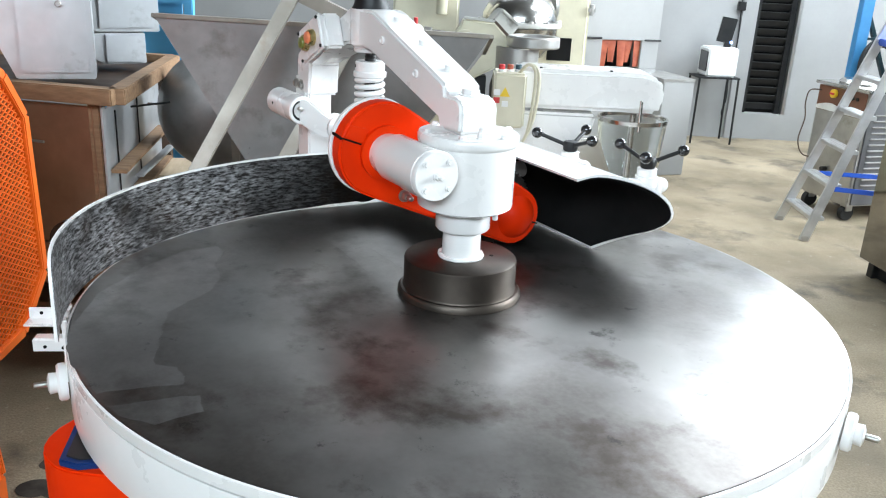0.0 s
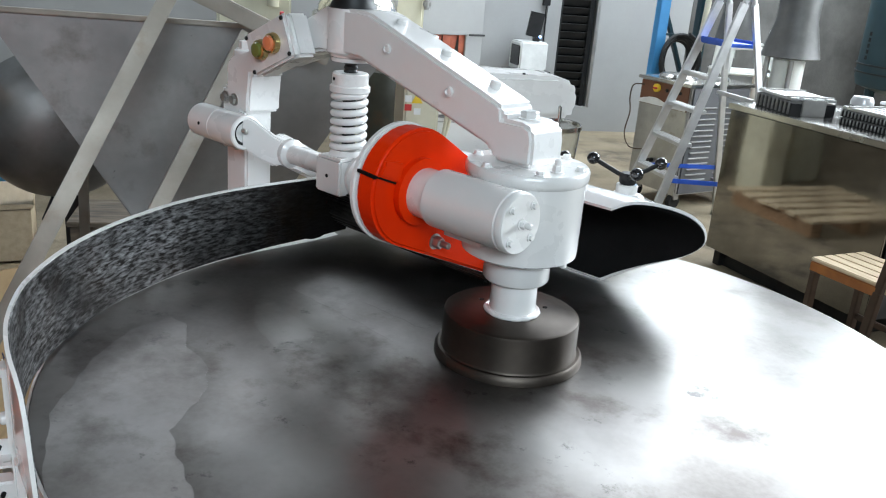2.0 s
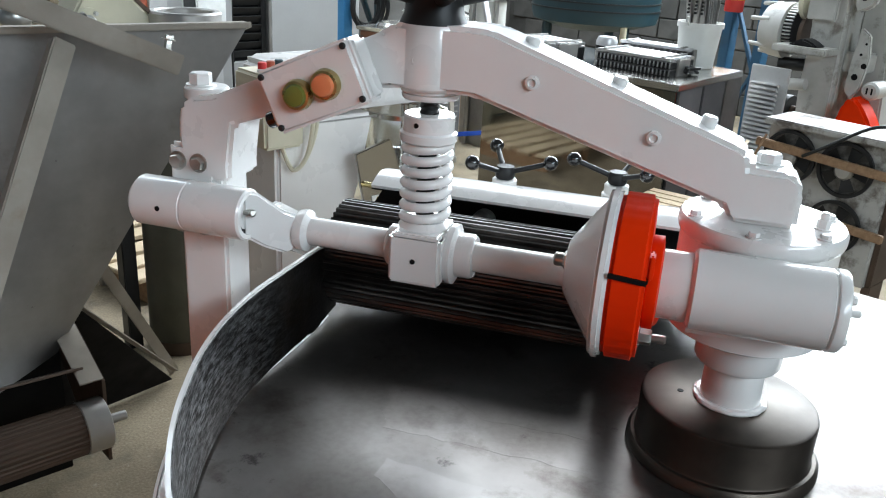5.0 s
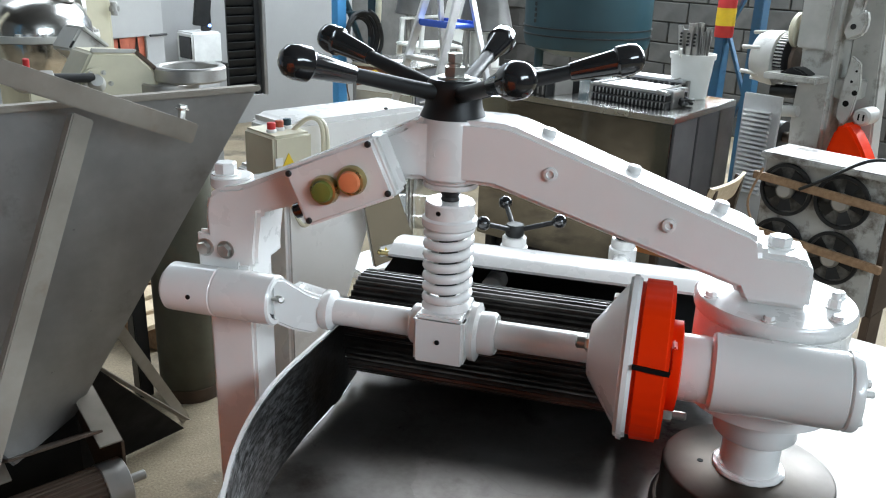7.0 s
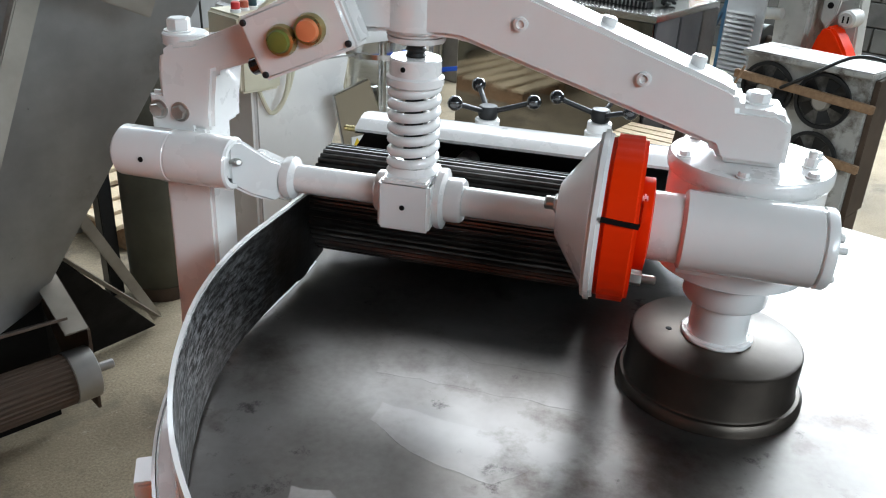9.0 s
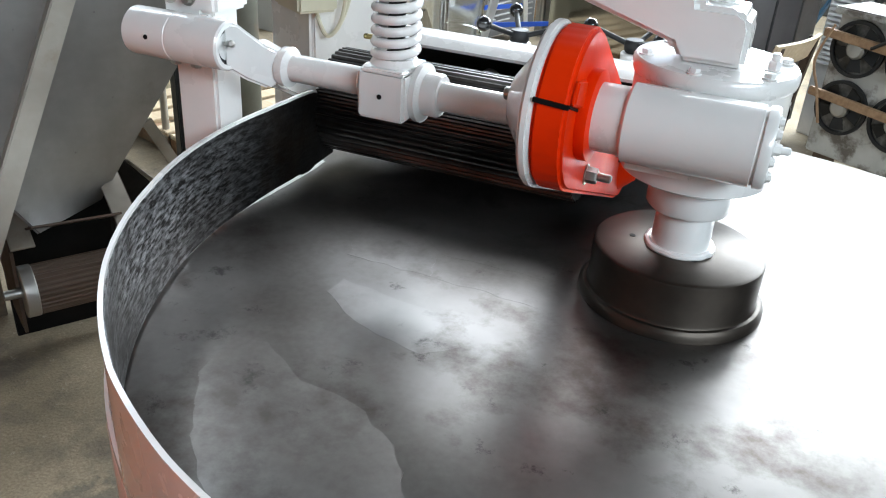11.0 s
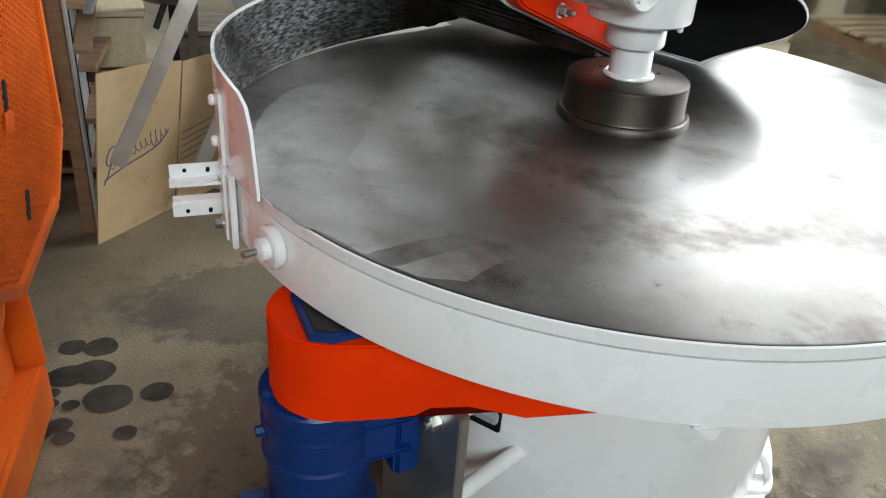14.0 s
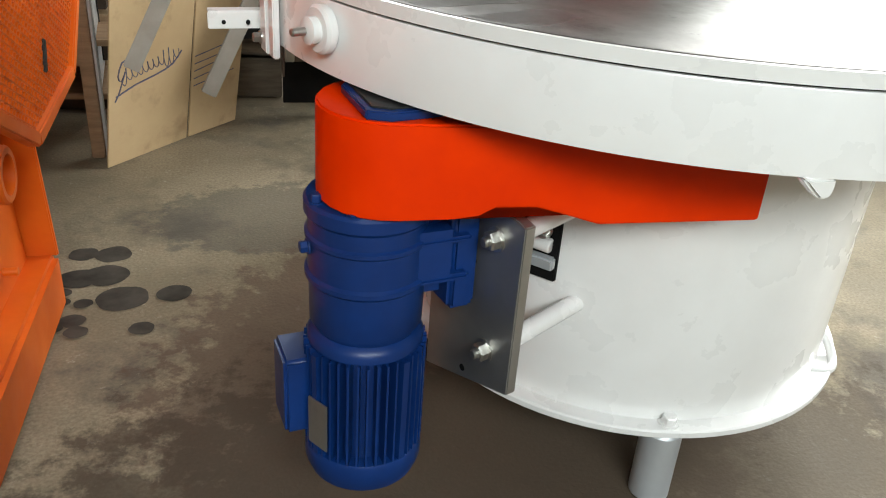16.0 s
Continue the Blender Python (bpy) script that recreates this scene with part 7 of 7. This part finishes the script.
part("tray_heap", prism(B(), [(1.54, 0.983), (1.37, 0.983), (1.42, 1.012), (1.46, 1.022)], lambda p, q, d: WM(p, q, -0.25 + d), 0.1, 0.01), DULL_BLACK, tray)
part("spindle", rod(B(), WM(1.585, 0.768, -0.2), WM(1.44, 0.785, -0.2), 0.03, seg=18), OLD_WHITE, wm)
part("spindle_grip", rod(B(), WM(1.665, 0.76, -0.2), WM(1.583, 0.768, -0.2), 0.037, seg=18), RUST, wm)
part("drive_roller", rod(B(), WM(1.65, 0.86, -0.1), WM(1.48, 0.87, -0.1), 0.035, seg=18), DULL_BLACK, wm)
part("lower_pulley", rod(B(), WM(1.63, 0.61, -0.05), WM(1.56, 0.61, -0.05), 0.085, seg=28), DULL_BLACK, wm)
part("lower_shaft", rod(B(), WM(1.58, 0.61, -0.05), WM(1.47, 0.61, -0.05), 0.03, seg=14), RUST, wm)
part("pulley_guard", prism(B(), [(1.24, 0.42), (1.243, 0.615), (1.215, 0.73), (1.19, 0.765), (1.16, 0.772), (1.12, 0.738), (1.06, 0.655), (1.02, 0.58), (0.995, 0.42)], lambda p, q, d: WM(p, q, -0.19 + d), 0.13, 0.04, 4), RED, wm, "red teardrop pulley guard")
part("guard_leg", box(B(), WM(1.12, 0.21, -0.15), (0.06, 0.12, 0.42), bev=0.004), DULL_BLACK, wm)
cap = part("cap", rod(B(), WM(1.13, 0.80, -0.03), WM(1.13, 0.80, -0.17), 0.045, seg=24, bev=0.012), OLD_WHITE, wm)
for y in (1.118, 1.142):
    part("cap_slot", box(B(), WM(y, 0.80, -0.1705), (0.003, 0.008, 0.032), bev=0), BLACK_IN, cap)
part("cover", box(B(), WM(1.435, 1.3, -0.185), (0.03, 0.15, 0.38), bev=0.006), OLD_WHITE, wm)
part("bolt_hole", rod(B(), WM(1.40, 0.58, -0.1695), WM(1.40, 0.58, -0.1715), 0.008, seg=12, bev=0), BLACK_IN, wm)

rd = thing("louvred_panel", (3.23, 1.71, 0), 0, "pale ribbed radiator panel standing by the bench end", "radiator")
for i in range(19):
    part("rib", box(B(), (-0.012, -0.03, 0.40 + 0.024 * i), (0.03, 0.15, 0.013), (0, 25, 0), 0.002), LIGHT_SHEET, rd)
part("backing", box(B(), (0.03, -0.03, 0.46), (0.02, 0.21, 0.92), bev=0.003), LIGHT_SHEET, rd)

# ---- fan unit on trestles ----
fu = thing("fan_unit", (2.15, 0.74, 0), 0, "scuffed white cooling unit with four black fans and wooden battens", "fan unit")


def FU(y, z, d=0.0):
    return (d - 0.1, y - 0.62, z)


part("body", box(B(), FU(0.685, 0.63, 0.09), (0.17, 0.46, 0.52), bev=0.006), FAN_WHITE, fu)
part("top_cap", box(B(), FU(0.685, 0.898, 0.08), (0.22, 0.48, 0.024), bev=0.005), FAN_WHITE, fu)
part("side_grille", box(B(), FU(0.444, 0.63, 0.09), (0.15, 0.02, 0.5), bev=0.002), RUST, fu)
for y, z in ((0.815, 0.778), (0.605, 0.778), (0.815, 0.565), (0.605, 0.565)):
    fan = part("fan", lathe(B(), [(0.088, 0), (0.1, 0), (0.1, 0.012), (0.088, 0.012)], FU(y, z, 0.0), (-1, 0, 0), 36, closed=True), DULL_BLACK, fu)
    part("fan_hole", rod(B(), FU(y, z, 0.006), FU(y, z, 0.0), 0.09, seg=36, bev=0), GRIME, fan)
    part("fan_hub", lathe(B(), [(0, 0), (0.034, 0), (0.034, 0.02), (0.026, 0.03), (0, 0.032)], FU(y, z, 0.0), (-1, 0, 0), 24), STEEL, fan)
    for k in range(5):
        q = 2 * math.pi * k / 5 + y
        c, s_ = math.cos(q), math.sin(q)
        rows = [[FU(y + (0.03 + 0.05 * i / 3) * c - (j - 1) * 0.016 * (1 + i / 3) * s_, z + (0.03 + 0.05 * i / 3) * s_ + (j - 1) * 0.016 * (1 + i / 3) * c, -0.004 - 0.006 * (j - 1)) for j in range(3)] for i in range(4)]
        part("fan_blade", sheet(B(), rows, 0.0015), DULL_BLACK, fan)
for z in (0.815, 0.6):
    part("batten", box(B(), FU(0.68, z - 0.012, -0.025), (0.022, 0.52, 0.03), (3, 0, 0), 0.003), WOOD, fu)
for y in (0.45, 0.87):
    part("leg", box(B(), FU(y, 0.19, 0.08), (0.12, 0.03, 0.38), bev=0.003), RUST, fu)
part("cable", hose(B(), [FU(0.75, 0.8, -0.04), FU(0.66, 0.86, -0.06), FU(0.55, 0.94, -0.02), FU(0.48, 0.95, 0.03), FU(0.42, 0.93, 0.06)], 0.006, 8), DULL_BLACK, fu)
part("cable", hose(B(), [FU(0.9, 0.85, -0.04), FU(0.93, 0.72, -0.06), FU(0.9, 0.62, -0.05), FU(0.86, 0.5, -0.05)], 0.005, 8), WOOD, fu)

# rusty coil stack beside the fan unit
cs = thing("coil_stack", (2.42, 0.24, 0), 0, "dark rusty finned coil stack beside the fan unit", "coil")
for i in range(12):
    part("fin", box(B(), (0, 0, 0.06 + 0.062 * i), (0.34, 0.3, 0.03), bev=0.003), RUST, cs)
for x in (-0.12, 0.12):
    part("tie", box(B(), (x, -0.12, 0.4), (0.02, 0.02, 0.8), bev=0.002), DULL_BLACK, cs)

# ---- slatted chair ----
cr = thing("slatted_chair", (2.10, 1.41, 0), 0, "small chair with pale slatted seat, brown rails and dark stained legs", "chair")
ex, ey = Vector((0.98, 0.17, 0)).normalized(), Vector((-0.2, 0.97, 0)).normalized()


def CH(a, b, z):
    v = ex * a + ey * b
    return (v.x, v.y, z)


for i in range(5):
    part("seat_slat", beam(B(), CH(-0.128 + 0.064 * i, 0.17, 0.446), CH(-0.128 + 0.064 * i, -0.155, 0.446), 0.056, 0.016, bev=0.004), PALE_WOOD, cr)
for a in (-0.15, 0.15):
    part("front_leg", beam(B(), CH(a, 0.14, 0), CH(a, 0.14, 0.40), 0.03, 0.032, (0, 1, 0), 0.003), DARK_WOOD, cr)
    part("back_post", beam(B(), CH(a, -0.12, 0), CH(a, -0.15, 0.42), 0.026, 0.04, (0, 1, 0), 0.003), DARK_WOOD, cr)
    part("back_post", beam(B(), CH(a, -0.15, 0.41), CH(a * 1.02, -0.19, 0.73), 0.024, 0.036, (0, 1, 0), 0.003), DARK_WOOD, cr)
    part("side_rail", beam(B(), CH(a, -0.15, 0.418), CH(a, 0.165, 0.418), 0.02, 0.04, bev=0.003), ORANGE_WOOD, cr)
    part("stretcher", beam(B(), CH(a, -0.13, 0.17), CH(a, 0.14, 0.17), 0.016, 0.026, bev=0.003), DARK_WOOD, cr)
part("front_rail", beam(B(), CH(-0.14, 0.16, 0.415), CH(0.14, 0.16, 0.415), 0.018, 0.04, bev=0.003), ORANGE_WOOD, cr)
part("seat_edge", beam(B(), CH(-0.13, -0.165, 0.428), CH(0.13, -0.165, 0.428), 0.016, 0.034, bev=0.003), PALE_WOOD, cr)
part("back_rest", sheet(B(), [[CH(-0.19 + 0.38 * i / 8, -0.165 - 0.022 * math.sin(math.pi * i / 8) - 0.012 * j, 0.655 + 0.042 * j) for j in range(3)] for i in range(9)], 0.014), PALE_WOOD, cr)

# ---- block wall courses, nearest stretch ----
bm = B()
box(bm, (0, 0, 0), (0.03, 0.38, 0.185), bev=0.006, seg=1)
block = finish(bm, "block", BLOCK)
for row in range(10):
    for k in range(16):
        y = 0.1 + 0.395 * k + (0.2 if row % 2 else 0.0)
        ob = new("block", block)
        ob.parent = wall_east
        ob.location = (6.292, y, 0.1 + 0.195 * row)
